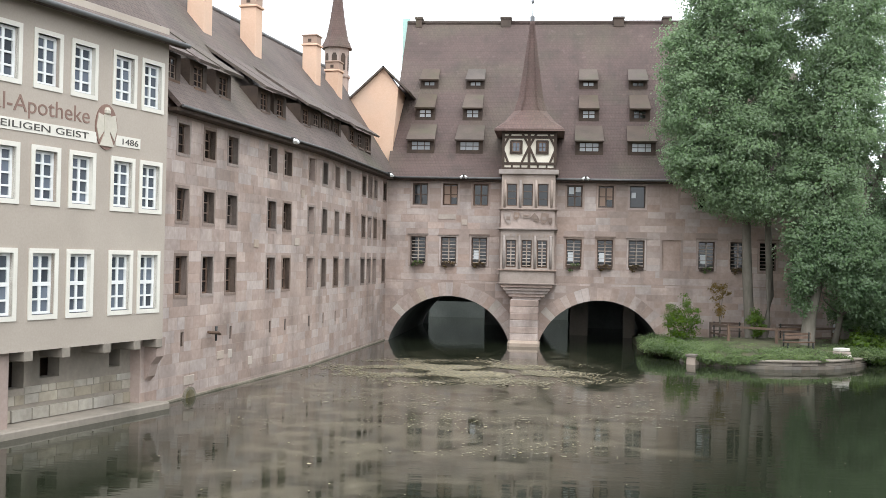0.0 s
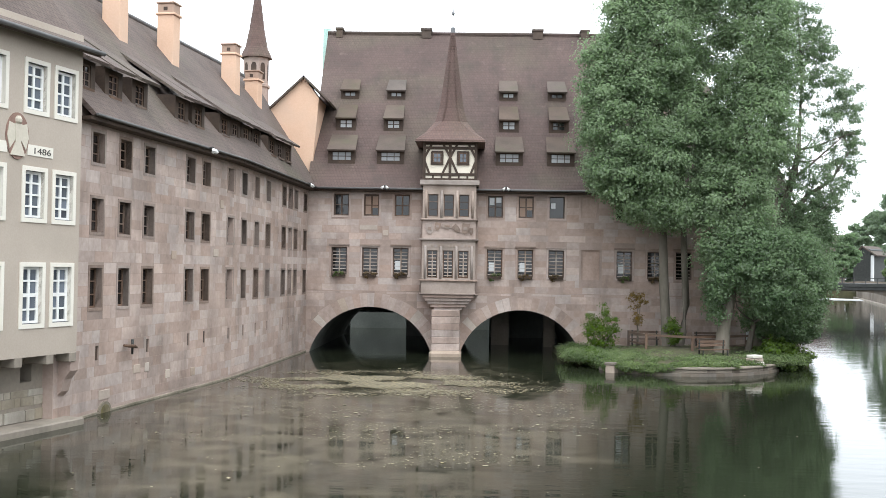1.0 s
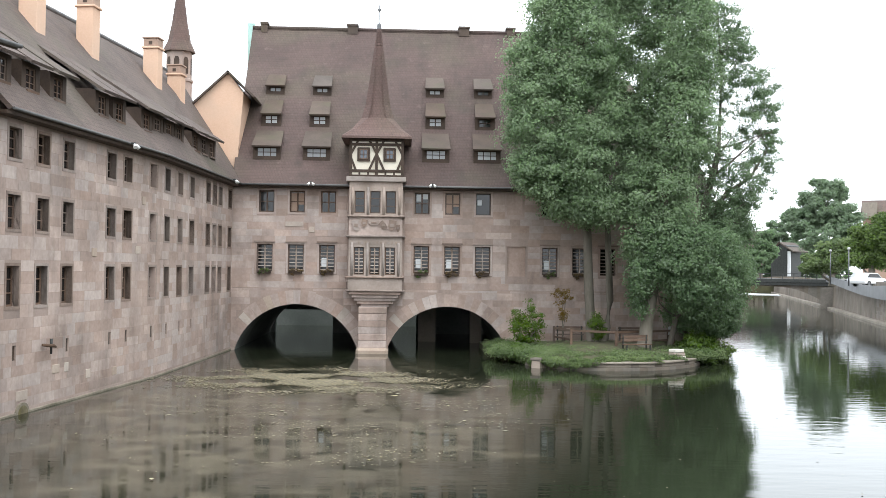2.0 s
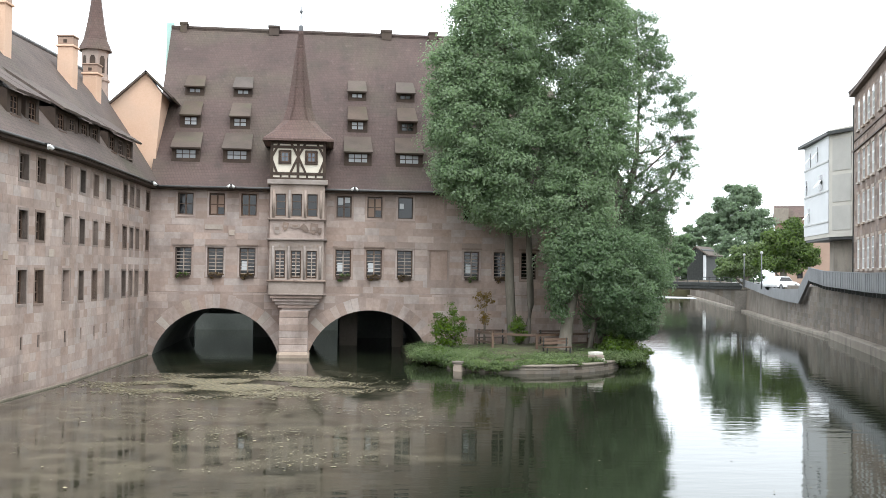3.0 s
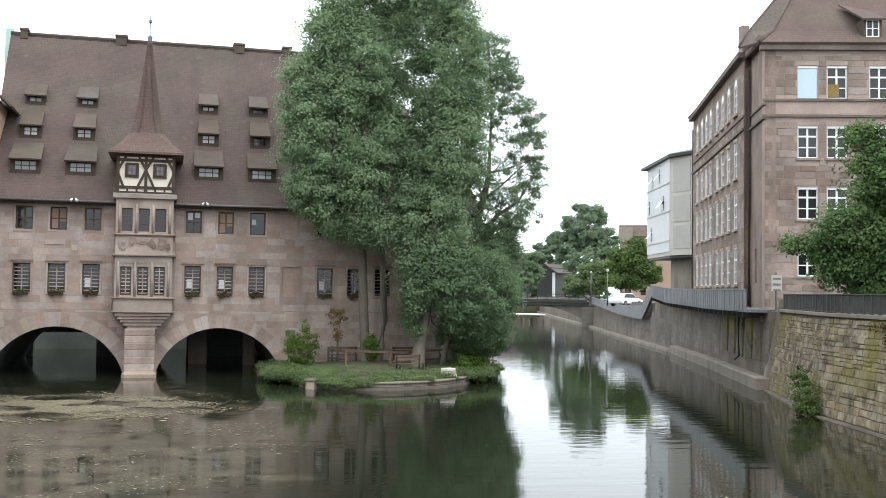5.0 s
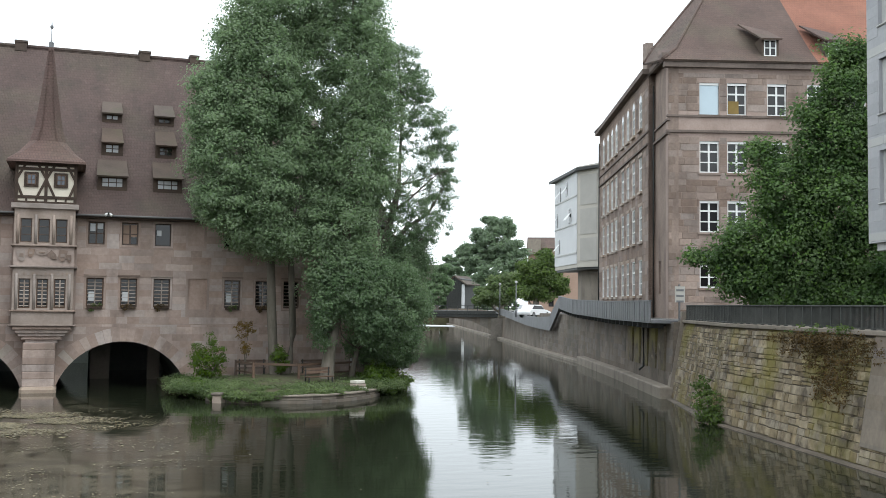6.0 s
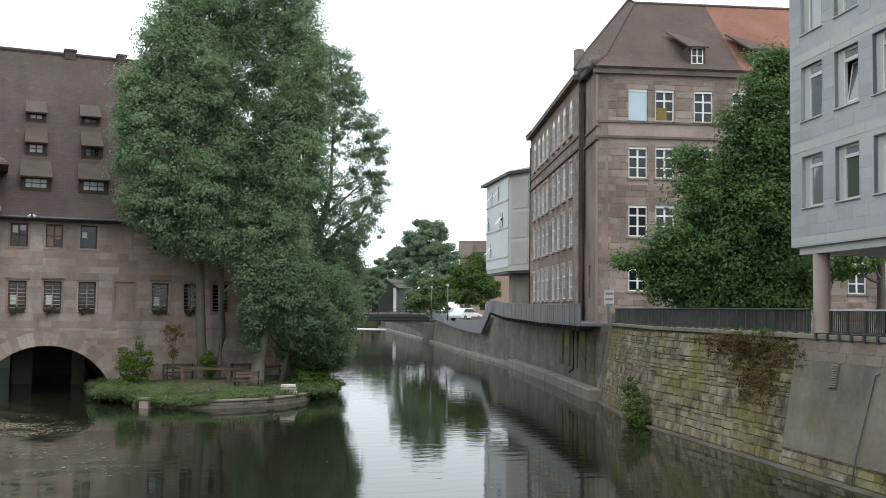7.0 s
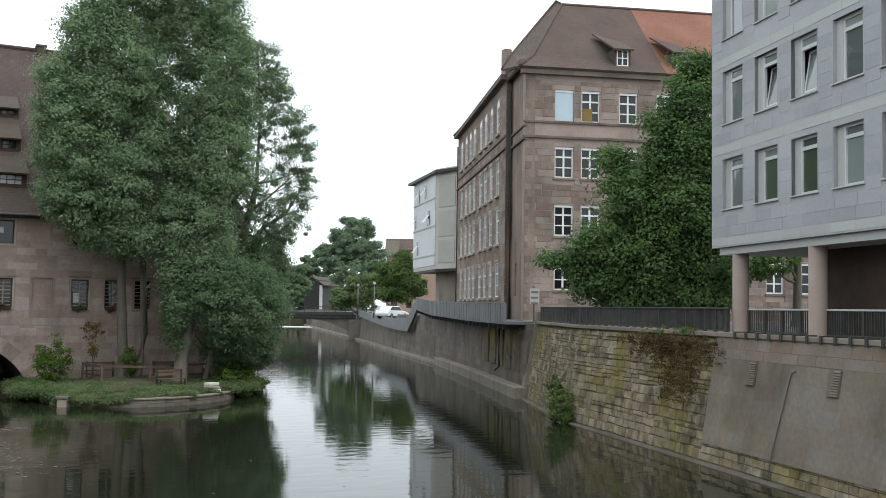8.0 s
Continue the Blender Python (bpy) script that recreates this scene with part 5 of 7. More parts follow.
for i, u in enumerate(GU):
    for k, (z, h) in enumerate(GZ):
        f, panes = sash_meshes(1.02, h, 1, 1, 0.075, 0.03, 0.08, mid=0.8, mat_f=FRAME_PALE, mat_g=GLASS_OFFICE, split=True)
        if k == 0:
            panes[0].materials[0] = GLASS_GREEN if i % 3 else GLASS_OFFICE
        tilted = (i, k) in ((1, 1), (2, 1))
        w = window(office, GREY, u + 0.29, z, (f, panes[1:] if tilted else panes), 0.12, None, "pale-framed office window tilted open" if tilted else "pale-framed office window")
        part("surround", gsur[h], None, w, "", GREY @ Matrix.Translation((u, 0, z)))
        part("side_panel", boxes((u, u + 0.14, 0.11, 0.19, z, z + h), (u + 0.15, u + 0.29, 0.11, 0.19, z, z + h)), GREY_PALE, w, "", GREY)
        part("sill", box(bmesh.new(), u - 0.04, u + 1.35, -0.06, 0.18, z - 0.04, z, 0.008), GREY_PALE, w, "", GREY)
        # dark sheet painted as the unlit room behind the window
        part("room_dark", boxes((u + 0.02, u + 1.29, 0.42, 0.46, z + 0.02, z + h - 0.02)), TIMBER_AND_SHADE, w, "", GREY)
        if tilted:
            at = GREY @ Matrix.Translation((u + 0.39, 0.15, z + 0.1)) @ Matrix.Rotation(radians(-9), 4, "X")
            part("tilted_sash", wall_mesh(0, 0.82, 0, h * 0.8 - 0.14, 0.04, [(0.06, 0.76, 0.06, h * 0.8 - 0.2)]), FRAME_PALE, w, "window sash tilted open", at)
            part("tilted_pane", boxes((0.05, 0.77, 0.012, 0.024, 0.05, h * 0.8 - 0.19)), GLASS_OFFICE, w, "", at)
# stone cladding in courses, with a paler band above every row of windows
ashlar(gw, GREY, 0.0, 18.5, 6.92, 16.15, [(h[0] - 0.055, h[1] + 0.055, h[2] - 0.075, h[3] + 0.055) for h in gh] + [(-1, 19, z, z + h) for z, h in ((9.52, 0.26), (12.27, 0.28), (14.95, 0.3))], 0.33, 0.8, 1.35, GREY_CLAD, 200, 0.006, 0.0, 0.04, 0.008, seed=40)
for z, h in ((6.65, 0.25), (9.52, 0.26), (12.27, 0.28), (14.95, 0.3)):
    ashlar(gw, GREY, 0.0, 18.5, z, z + h, [], h, 0.9, 1.4, GREY_PALE, 12, 0.008, 0.0, 0.0, 0.008, seed=41 + int(z))
for i in range(4):
    bm = bmesh.new()
    lathe(bm, 0.95 + 4.35 * i + 0.28, 0.36, [(0.27, QUAY), (0.27, QUAY + 0.05), (0.25, QUAY + 0.1), (0.25, 6.4)], 20)
    part("column", mesh_of(bm, COLUMN, "column", True), None, office, "round pinkish stone column", GREY)
# coloured near black for the shade under the office
part("ground_floor_wall", boxes((4.4, 18.4, 1.3, 13, QUAY, 6.4), (0.5, 18.4, 12.5, 13, QUAY, 6.4)), TIMBER_AND_SHADE, office, "set-back ground floor wall with the hall's shade in its dark colour", GREY)
railing("railing", "iron balustrade with a pale handrail between columns", GREY, 1.5, 17.5, 0.5, QUAY, 0.76, 0.11, 0.03, GREY_PALE)

for i in range(20):
    m = NEAR @ Matrix.Translation((12.9 + 0.62 * i, 3.7 * BAT - 0.12, QUAY))
    hook = thing("rail_bracket", "dark iron bracket hooked over the coping", "bracket", tuple(m.translation), "balustrade brackets")
    part("arm", boxes((-0.03, 0.03, -0.03, 0.35, 0.035, 0.07)), RAIL_IRON, hook, "", m)
    part("foot", box(bmesh.new(), -0.045, 0.045, -0.05, -0.004, -0.16, 0.07, 0.008), RAIL_IRON, hook, "", m)

# ---- the stone school building ----
school = thing("school_building", "tall brown sandstone school building with a hipped tile roof", "building", (S0.x, S0.y, QUAY))
FZ = [(5.75, 1.95), (9.0, 1.87), (12.5, 1.88), (15.93, 1.92)]
FU = [1.85, 3.5, 5.9, 8.3, 10.7, 13.1, 15.5, 17.9]
fh = [(u, u + 1.18, z, z + h) for u in FU for z, h in FZ]
sf = part("wall", wall_mesh(0, 26, QUAY, 19.0, 0.6, fh), JOINT, school, "brown sandstone front", FRONT)
ashlar(sf, FRONT, 0, 26, QUAY + 0.1, 18.4, [(h[0] - 0.02, h[1] + 0.02, h[2] - 0.25, h[3] + 0.02) for h in fh] + [(-1, 30, 14.8, 15.0), (-1, 30, 15.75, 15.95)], 0.42, 0.6, 1.3, DARK_STONE, 200, 0.022, 0.0, 0.15, 0.02, seed=19)
ffr = sash_meshes(1.18, 1.9, 2, 3, 0.09, 0.07, 0.08, mid=0.67)
for i, u in enumerate(FU):
    for k, (z, h) in enumerate(FZ):
        w = window(school, FRONT, u, z, ffr, 0.14, None, "white cross window")
        part("lintel_box", boxes((u + 0.02, u + 1.16, 0.06, 0.13, z + h - 0.15, z + h - 0.01)), WHITE, w, "", FRONT)
        part("sill", boxes((u - 0.1, u + 1.28, -0.1, 0.2, z - 0.12, z)), DARK_STONE, w, "", FRONT)
        if (i, k) == (0, 3):
            part("blind", boxes((u + 0.03, u + 1.15, 0.1, 0.12, z, z + 1.78)), BLIND, w, "pale blue lowered blind", FRONT)
        if (i, k) == (1, 3):
            part("curtain", boxes((u + 0.1, u + 0.72, 0.11, 0.13, z + 0.1, z + 0.85)), OCHRE, w, "ochre curtain", FRONT)
for z, h, o in ((14.86, 0.14, 0.14), (15.78, 0.12, 0.1), (18.7, 0.35, 0.3)):
    part("belt_course", boxes((-o, 26, -o, 0.1, z, z + h)), CORNICE, school, "", FRONT)
# river side
SU = [28.5 - s - 0.55 for s in (7.15, 9.95, 12.5, 14.9, 18.2, 20.5, 22.9, 25.6)]
SZ = [(5.35, 2.3), (8.85, 2.3), (12.1, 2.35)]
sh = [(u, u + 1.15, z, z + h) for u in SU for z, h in SZ] + [(u, u + 1.15, 16.2, 18.0) for u in SU]
ss = part("wall", wall_mesh(0, 28.5 - 4.2, -0.6, 19.6, 0.6, sh), DARK_STONE, school, "sandstone river side", SIDE)
ashlar(ss, SIDE, 0, 24.2, QUAY + 0.2, 18.5, [(h[0] - 0.05, h[1] + 0.05, h[2] - 0.1, h[3] + 0.6) for h in sh], 0.42, 0.6, 1.3, DARK_STONE, 0, seed=20)
st = part("wall", wall_mesh(0, 4.2, QUAY, 19.4, 0.6, [(1.2, 1.8, 5.4, 7.4)]), DARK_STONE, school, "sandstone corner", STRIP)
part("return_wall", boxes((24.1, 24.3, 0, 0.5, QUAY, 19.5)), JOINT, school, "", SIDE)
sfr = [sash_meshes(1.15, h, 2, 3, 0.08, 0.06, 0.08, mid=0.62) for z, h in SZ] + [sash_meshes(1.15, 1.8, 2, 3, 0.08, 0.06, 0.08)]
arch_head = bmesh.new()
prism(arch_head, [(-0.12, -0.02, 1.8)] + [(0.575 - 0.695 * math.cos(a), -0.02, 1.8 + 0.6 * math.sin(a)) for a in [k * math.pi / 10 for k in range(11)]] + [(1.27, -0.02, 1.8)], (0, 0.04, 0))
arch_head = mesh_of(arch_head, PALE_STONE, "arch_head")
head_pane = bmesh.new()
prism(head_pane, [(0.575 - 0.5 * math.cos(a), -0.03, 1.8 + 0.45 * math.sin(a)) for a in [k * math.pi / 10 for k in range(11)]], (0, 0.02, 0))
head_pane = mesh_of(head_pane, GLASS, "head_pane")
for u in SU:
    for k, z in enumerate((5.35, 8.85, 12.1, 16.2)):
        w = window(school, SIDE, u, z, sfr[k], -0.01, None, "tall white-framed window")
        part("sill", boxes((u - 0.1, u + 1.25, -0.16, 0.24, z - 0.16, z)), PALE_STONE, w, "", SIDE)
        part("jamb", boxes((u - 0.14, u, -0.025, 0.1, z, z + (1.8 if k == 3 else 2.3)), (u + 1.15, u + 1.29, -0.025, 0.1, z, z + (1.8 if k == 3 else 2.3))), PALE_STONE, w, "", SIDE)
        if k == 3:
            part("arch_head", arch_head, None, w, "", SIDE @ Matrix.Translation((u, 0, z)))
            part("head_pane", head_pane, None, w, "", SIDE @ Matrix.Translation((u, 0, z)))
        else:
            part("head", boxes((u - 0.16, u + 1.31, -0.07, 0.1, z + 2.3, z + 2.5)), PALE_STONE, w, "", SIDE)
for m, l in ((SIDE, 24.3), (STRIP, 4.3)):
    for z, h, o in ((14.75, 0.14, 0.14), (15.55, 0.12, 0.1), (19.25, 0.32, 0.4)):
        part("belt_course", boxes((0, l, -o, 0.1, z, z + h)), CORNICE, school, "", m)
bm = bmesh.new()
tube(bm, [(-0.02, -0.12, 18.5), (-0.02, -0.12, QUAY)], [0.06, 0.06], 8)
part("downpipe", bm, METAL, school, "dark downpipe", STRIP)
bm = bmesh.new()
tube(bm, [(0.6, -0.12, 18.5), (0.6, -0.12, 0.5)], [0.05, 0.05], 8)
part("downpipe", bm, METAL, school, "dark downpipe", SIDE)
part("back_wall", boxes((3.5, 26, 27, 27.4, QUAY, 18.7)), JOINT, school, "", FRONT)
# hipped roof
G = lambda a, b, z: (FRONT @ Vector((a, b, z)))
bm = bmesh.new()
e0, e1 = G(-0.45, -0.45, 19.1), G(8.8, -0.45, 19.1)
k0, k1 = G(0.6, 0.7, 20.0), G(8.8, 0.7, 20.0)
r0, r1 = G(4.0, 6.0, 24.9), G(8.8, 6.0, 24.9)
slab(bm, [e0, e1, k1, k0], 0.12)
slab(bm, [k0, k1, r1, r0], 0.12)
b0 = SIDE @ Vector((0, -0.5, 19.6))
b1 = SIDE @ Vector((0, 0.7, 20.4))
b2 = SIDE @ Vector((0, 6.5, 24.9))
s0 = SIDE @ Vector((24.3, -0.55, 18.85))
slab(bm, [e0, k0, b1, b0], 0.12)
slab(bm, [k0, r0, b2, b1], 0.12)
# the corner pavilion's slope toward the river, rising to its peak
E1, K1, A2 = Vector((33.51, 57.21, 19.9)), Vector((34.65, 57.93, 21.18)), Vector((39.27, 59.75, 25.82))
sroof = part("roof", bm, ROOF_STONE, school, "steep brown hipped tile roof")
bm = bmesh.new()
slab(bm, [e0, k0, K1, E1], 0.12)
slab(bm, [k0, r0, A2, K1], 0.12)
part("pavilion_slope", bm, ROOF_STONE, sroof, "steep slope of the corner pavilion")
bm = bmesh.new()
slab(bm, [e1, G(26.4, -0.45, 19.1), G(26.4, 0.7, 20.0), k1], 0.12)
slab(bm, [k1, G(26.4, 0.7, 20.0), G(26.4, 6.0, 24.9), r1], 0.12)
part("newer_roof", bm, ROOF_RED, school, "newer orange-red tiled roof part")
bm = bmesh.new()
slab(bm, [r0, G(26.4, 6.0, 24.9), G(26.4, 14, 18.8), G(12, 14, 18.8)], 0.12)
slab(bm, [r0, G(12, 14, 18.8), SIDE @ Vector((0, 14, 18.8)), b2], 0.12)
part("back_roof", bm, ROOF_STONE, school)
bm = bmesh.new()
tube(bm, [e0, k0, r0, G(26.4, 6.0, 24.95)], [0.11] * 4, 6)
tube(bm, [E1, K1, A2, r0], [0.1, 0.1, 0.12, 0.1], 6)
part("hip_tiles", bm, ROOF_STONE, sroof, "")
for a in (5.75, 9.6):
    m = FRONT @ Matrix.Translation((a, 0.1, 19.52))
    d = part("dormer", boxes((-0.14, 0, 0, 1.3, -0.2, 1.1), (0.75, 0.89, 0, 1.3, -0.2, 1.1), (0, 0.75, 0.2, 0.24, -0.2, 1.1)), SLATE, school, "hooded roof dormer with a white window", m)
    f = sash_meshes(0.75, 1.0, 2, 2, 0.07, 0.05, 0.06)
    part("window", f[0], None, d, "", m)
    part("pane", f[1], None, d, "", m)
    bm = bmesh.new()
    slab(bm, [(-0.25, -0.28, 1.02), (1.02, -0.28, 1.02), (0.95, 2.1, 2.1), (-0.75, 2.5, 2.6)], 0.1)
    part("dormer_roof", bm, ROOF_STONE, d, "", m)
m = Matrix.Translation((34.7, 58.7, 0))
part("chimney", box(bmesh.new(), -0.26, 0.26, -0.26, 0.26, 18.9, 21.65, 0.04), DARK_STONE, school, "short stone chimney", m)

# ---- pale building with a canted bay, beyond the school ----
white_house = thing("bay_house", "white panelled house with a canted bay over the quay", "building", (46.5, 90, QUAY))
def azp(az, rng):
    return Vector((math.sin(radians(az)) * rng, math.cos(radians(az)) * rng))
p0, p1, p2, p3 = azp(25.62, 103), azp(26.8, 93.5), azp(27.95, 91.0), azp(29.5, 100)
bm = bmesh.new()
prism(bm, [(p.x, p.y, 8.05) for p in (p0, p1, p2, p3)], (0, 0, 9.0))
part("bay", bm, BEIGE_PANEL, white_house, "beige and white upper storeys")
mb = along(p0, p1)
lb = (p1 - p0).length
part("white_face", boxes((0.0, lb, -0.06, 0.05, 8.4, 16.6)), WHITE_PANEL, white_house, "white panelled face", mb)
for z in (9.3, 11.9, 14.4):
    part("ledge", boxes((0, lb, -0.12, 0.0, z, z + 0.12)), GREY_PALE, white_house, "", mb)
for u, z in ((2.2, 14.6), (6.3, 12.2), (6.9, 12.2), (1.8, 9.6), (0.7, 12.2), (5.2, 14.8)):
    bm = boxes((u, u + 0.5, -0.1, 0.0, z, z + 1.3))
    part("window", bm, GLASS, white_house, "narrow dark window", mb)
    bm = bmesh.new()
    prism(bm, [(u - 0.1, -0.1, z + 0.9), (u + 0.6, -0.1, z + 0.9), (u + 0.6, -0.6, z + 0.25), (u - 0.1, -0.6, z + 0.25)], (0, 0.03, 0.02))
    part("awning_sash", bm, WHITE, white_house, "tilted-out white sash", mb)
mb2 = along(p1, p2)
l2 = (p2 - p1).length
for z0, z1 in ((8.6, 10.6), (10.95, 13.2), (13.55, 16.2)):
    part("panel", boxes((0.5, l2 - 0.2, -0.05, 0.02, z0, z1)), PANEL_GREY, white_house, "", mb2)
bm = bmesh.new()
prism(bm, [(p.x, p.y, 16.6) for p in (azp(25.25, 103.5), azp(26.7, 92.7), azp(28.1, 90.3), azp(30.5, 100))], (0, 0, 0.25))
part("roof_edge", bm, METAL, white_house, "dark flat roof edge")
# slab in a dark colour that stands for shade below the bay
bm = bmesh.new()
prism(bm, [(p.x, p.y, 7.85) for p in (azp(25.7, 102.6), azp(26.8, 93.8), azp(27.95, 91.3), azp(29.5, 100))], (0, 0, 0.22))
part("bay_foot", bm, METAL, white_house, "dark slab painted as the shade under the bay")
q0, q1, q2, q3 = azp(26.85, 101), azp(27.05, 97.5), azp(28.0, 94), azp(29.5, 101)
bm = bmesh.new()
prism(bm, [(p.x, p.y, QUAY - 1) for p in (q0, q1, q2, q3)], (0, 0, 5.1))
part("base", bm, CONCRETE, white_house, "recessed ground floor")

# ---- quay wall and cantilevered walkway along the school ----
for i, (a, b) in enumerate(zip(R, R[1:])):
    m = along(a, b)
    l = (Vector(b) - Vector(a)).length
    w = tagged(part("wall_river_far_%d" % (i + 1), battered(0, l, (3.0 if i < 2 else QUAY - 0.1), 0.04, 1.2), FAR_QUAY, None, "", m), "grey-brown quay wall", "wall", kind="structure")
    part("footing", box(bmesh.new(), 0, l + 0.2, -0.6, 0.1, -0.6, 0.6 if i > 2 else 0.25, 0.06), CONCRETE, w, "stained concrete toe of the quay", m)
    if i > 1:
        ashlar(w, m, 0.1, l, 0.4 if i == 2 else 0.9, 3.5, [(1.1 + 2.4 * k, 3.0 + 2.4 * k, 1.2, 3.7) for k in range(5)] if i == 4 else [], 0.42, 0.7, 1.5, FAR_QUAY, 0, 0.012, 0.04, 0.2, 0.015, seed=30 + i)
    if i == 4:
        for k in range(5):
            # flat dark panels give the shade of recesses; nothing is cut in
            part("wall_recess", boxes((1.2 + 2.4 * k, 2.9 + 2.4 * k, -0.01, 0.14, 1.3, 3.6)), QUAY_DARK, w, "dark panel painted as a recess's shade under the walkway", m)
        bm = bmesh.new()
        tube(bm, [(8.2, -0.3, 3.5), (8.2, -0.3, 1.3), (8.0, -0.5, 1.1)], [0.07] * 3, 8)
        part("downpipe", bm, METAL, w, "", m)
walkway = thing("walkway", "grey sheet-metal walkway with a solid parapet over the quay", "walkway", (30, 48, 3.4))
def sloped(l, y0, y1, z0, z1, ca, cb, bm=None):
    """A long box whose height shifts from ca at its start to cb at its end."""
    return prism(bm or bmesh.new(), [(0, y0, z0 + ca), (l, y0, z0 + cb), (l, y0, z1 + cb), (0, y0, z1 + ca)], (0, y1 - y0, 0))


for a, b, ca, cb in ((tuple(azp(26.38, 96.3)), (39.1, 76.1), 0.56, 0.2), ((39.1, 76.1), (33.35, 59.3), 0.2, 0.0), ((33.35, 59.3), (28.75, 46.6), 0.0, 0.0)):
    m = along(a, b)
    l = (Vector(b) - Vector(a)).length
    d = part("deck", sloped(l, -0.9, 0.8, 3.78, 3.93, ca, cb), LEAD, walkway, "", m)
    part("parapet", sloped(l, -0.95, -0.9, 3.85, 4.9, ca, cb), LEAD, walkway, "sheet-metal parapet", m)
    part("top_rail", sloped(l, -0.99, -0.86, 4.9, 4.96, ca, cb), LEAD, d, "", m)
    for k in range(int(l / 0.75)):
        c = ca + (cb - ca) * k * 0.75 / l
        part("stiffener", boxes((k * 0.75, k * 0.75 + 0.03, -0.97, -0.95, 3.85 + c, 4.9 + c)), LEAD, d, "", m)
        if k % 2 == 0:
            part("bracket", boxes((k * 0.75 + 0.2, k * 0.75 + 0.3, -0.85, 0.1, 3.5 + c, 3.78 + c)), METAL, d, "", m)
# parapet that drops to the car park and climbs to the far bridge
RAMP = [(azp(25.83, 96.0), 4.42, 5.5), (azp(25.6, 97.2), 3.4, 4.7), (azp(25.32, 98.6), 2.3, 3.62), (azp(24.7, 104.5), 2.36, 3.5), (azp(24.1, 112), 2.5, 3.5), (azp(23.5, 121), 2.8, 3.68), (azp(22.9, 132), 3.2, 4.0), (azp(22.4, 142), 3.55, 4.33)]
for (a, a0, a1), (b, b0, b1) in zip(RAMP, RAMP[1:]):
    bm = bmesh.new()
    prism(bm, [(a.x, a.y, a0), (b.x, b.y, b0), (b.x, b.y, b1), (a.x, a.y, a1)], (0.3, 0.08, 0))
    part("ramp_parapet", bm, LEAD, walkway, "sloping sheet-metal parapet")

# ---- the far bridge ----
bridge = thing("far_bridge", "low flat stone bridge across the river far off", "bridge", (52, 143, 0))
mbr = along(azp(14.9, 153), azp(23.0, 145.5))
bm = bmesh.new()
pts = []
for k in range(25):
    u = -4 + 27 * k / 24
    e = max(0.0, u - 14.2, -2.0 - u)
    pts.append((u, max(-0.5, 2.75 - (e / 6.0) ** 2 * 1.7)))
for (u0, z0), (u1, z1) in zip(pts, pts[1:]):
    quad(bm, (u0, 0, z0), (u1, 0, z1), (u1, 0, 3.3), (u0, 0, 3.3))
    quad(bm, (u0, 0, z0), (u0, 6, z0), (u1, 6, z1), (u1, 0, z1))
box(bm, 20.2, 24, -0.3, 6.3, -0.6, 2.8)
part("arch", bm, FAR_QUAY, bridge, "flat stone arch", mbr)
part("deck", boxes((-6, 24, -0.35, 6.2, 2.95, 3.35), (-6, 24, -0.5, 6.4, 3.36, 3.8)), METAL, bridge, "", mbr)
part("handrail", boxes((-6, 24, -0.1, 0.0, 4.45, 4.54), (-6, 24, -0.07, -0.03, 4.12, 4.17)), METAL, bridge, "", mbr)
for k in range(20):
    part("post", boxes((-5.9 + k * 1.5, -5.8 + k * 1.5, -0.1, 0.0, 3.8, 4.5)), METAL, bridge, "", mbr)
weir = tagged(part("weir", boxes((0, 24, 0, 10, -0.5, 0.08)), WHITE_PANEL, None, "", along(azp(17.5, 226), azp(22.5, 220))), "white water breaking over a low weir", "weir", kind="structure")

foot = thing("footbridge", "small arched footbridge behind the weir", "bridge", tuple(azp(20, 238)) + (0,))
mfb = along(azp(16.6, 240), azp(24.2, 236))
bm = bmesh.new()
prism(bm, [(32 * k / 16, 0, 1.0 + 2.0 * math.sin(k * math.pi / 16)) for k in range(17)] + [(32 * k / 16, 0, 1.7 + 2.1 * math.sin(k * math.pi / 16)) for k in range(16, -1, -1)], (0, 3, 0))
part("arch", bm, FAR_QUAY, foot, "", mfb)
for u in (-0.5, 31.0):
    part("abutment", boxes((u, u + 1.5, 0, 3, -0.6, 2.0)), FAR_QUAY, foot, "", mfb)

# ---- far houses ----
def plain_house(name, label, az0, az1, rng, z0, z1, zr, wall_m, roof_m, deep=9.0, wins=(4, 3)):
    a, b = azp(az0, rng), azp(az1, rng)
    m = along(a, b)
    l = (b - a).length
    h = thing(name, label, "house", (a.x, a.y, z0))
    bm = boxes((0, l, 0, deep, z0, z1))
    prism(bm, [(0.05, 0.05, z1), (0.05, deep, z1), (0.05, deep / 2, zr)], (l - 0.1, 0, 0))
    part("wall", bm, wall_m, h, "", m)
    bm = bmesh.new()
    slab(bm, [(-0.3, -0.4, z1 - 0.2), (l + 0.3, -0.4, z1 - 0.2), (l + 0.3, deep / 2, zr + 0.1), (-0.3, deep / 2, zr + 0.1)], 0.2)
    slab(bm, [(-0.3, deep / 2, zr + 0.1), (l + 0.3, deep / 2, zr + 0.1), (l + 0.3, deep + 0.4, z1 - 0.2), (-0.3, deep + 0.4, z1 - 0.2)], 0.2)
    part("roof", bm, roof_m, h, "", m)
    for i in range(wins[0]):
        for j in range(wins[1]):
            u, z = l * (i + 0.5) / wins[0] - 0.45, z0 + 1.2 + (z1 - z0 - 1.0) * j / wins[1]
            part("window", boxes((u, u + 0.9, -0.04, 0.1, z, z + 1.3)), GLASS, h, "", m)
    return h


plain_house("brown_house", "brown rendered block behind the trees", 24.15, 27.5, 190, 3.3, 15.2, 17.2, BRICK_RED, ROOF_STONE)
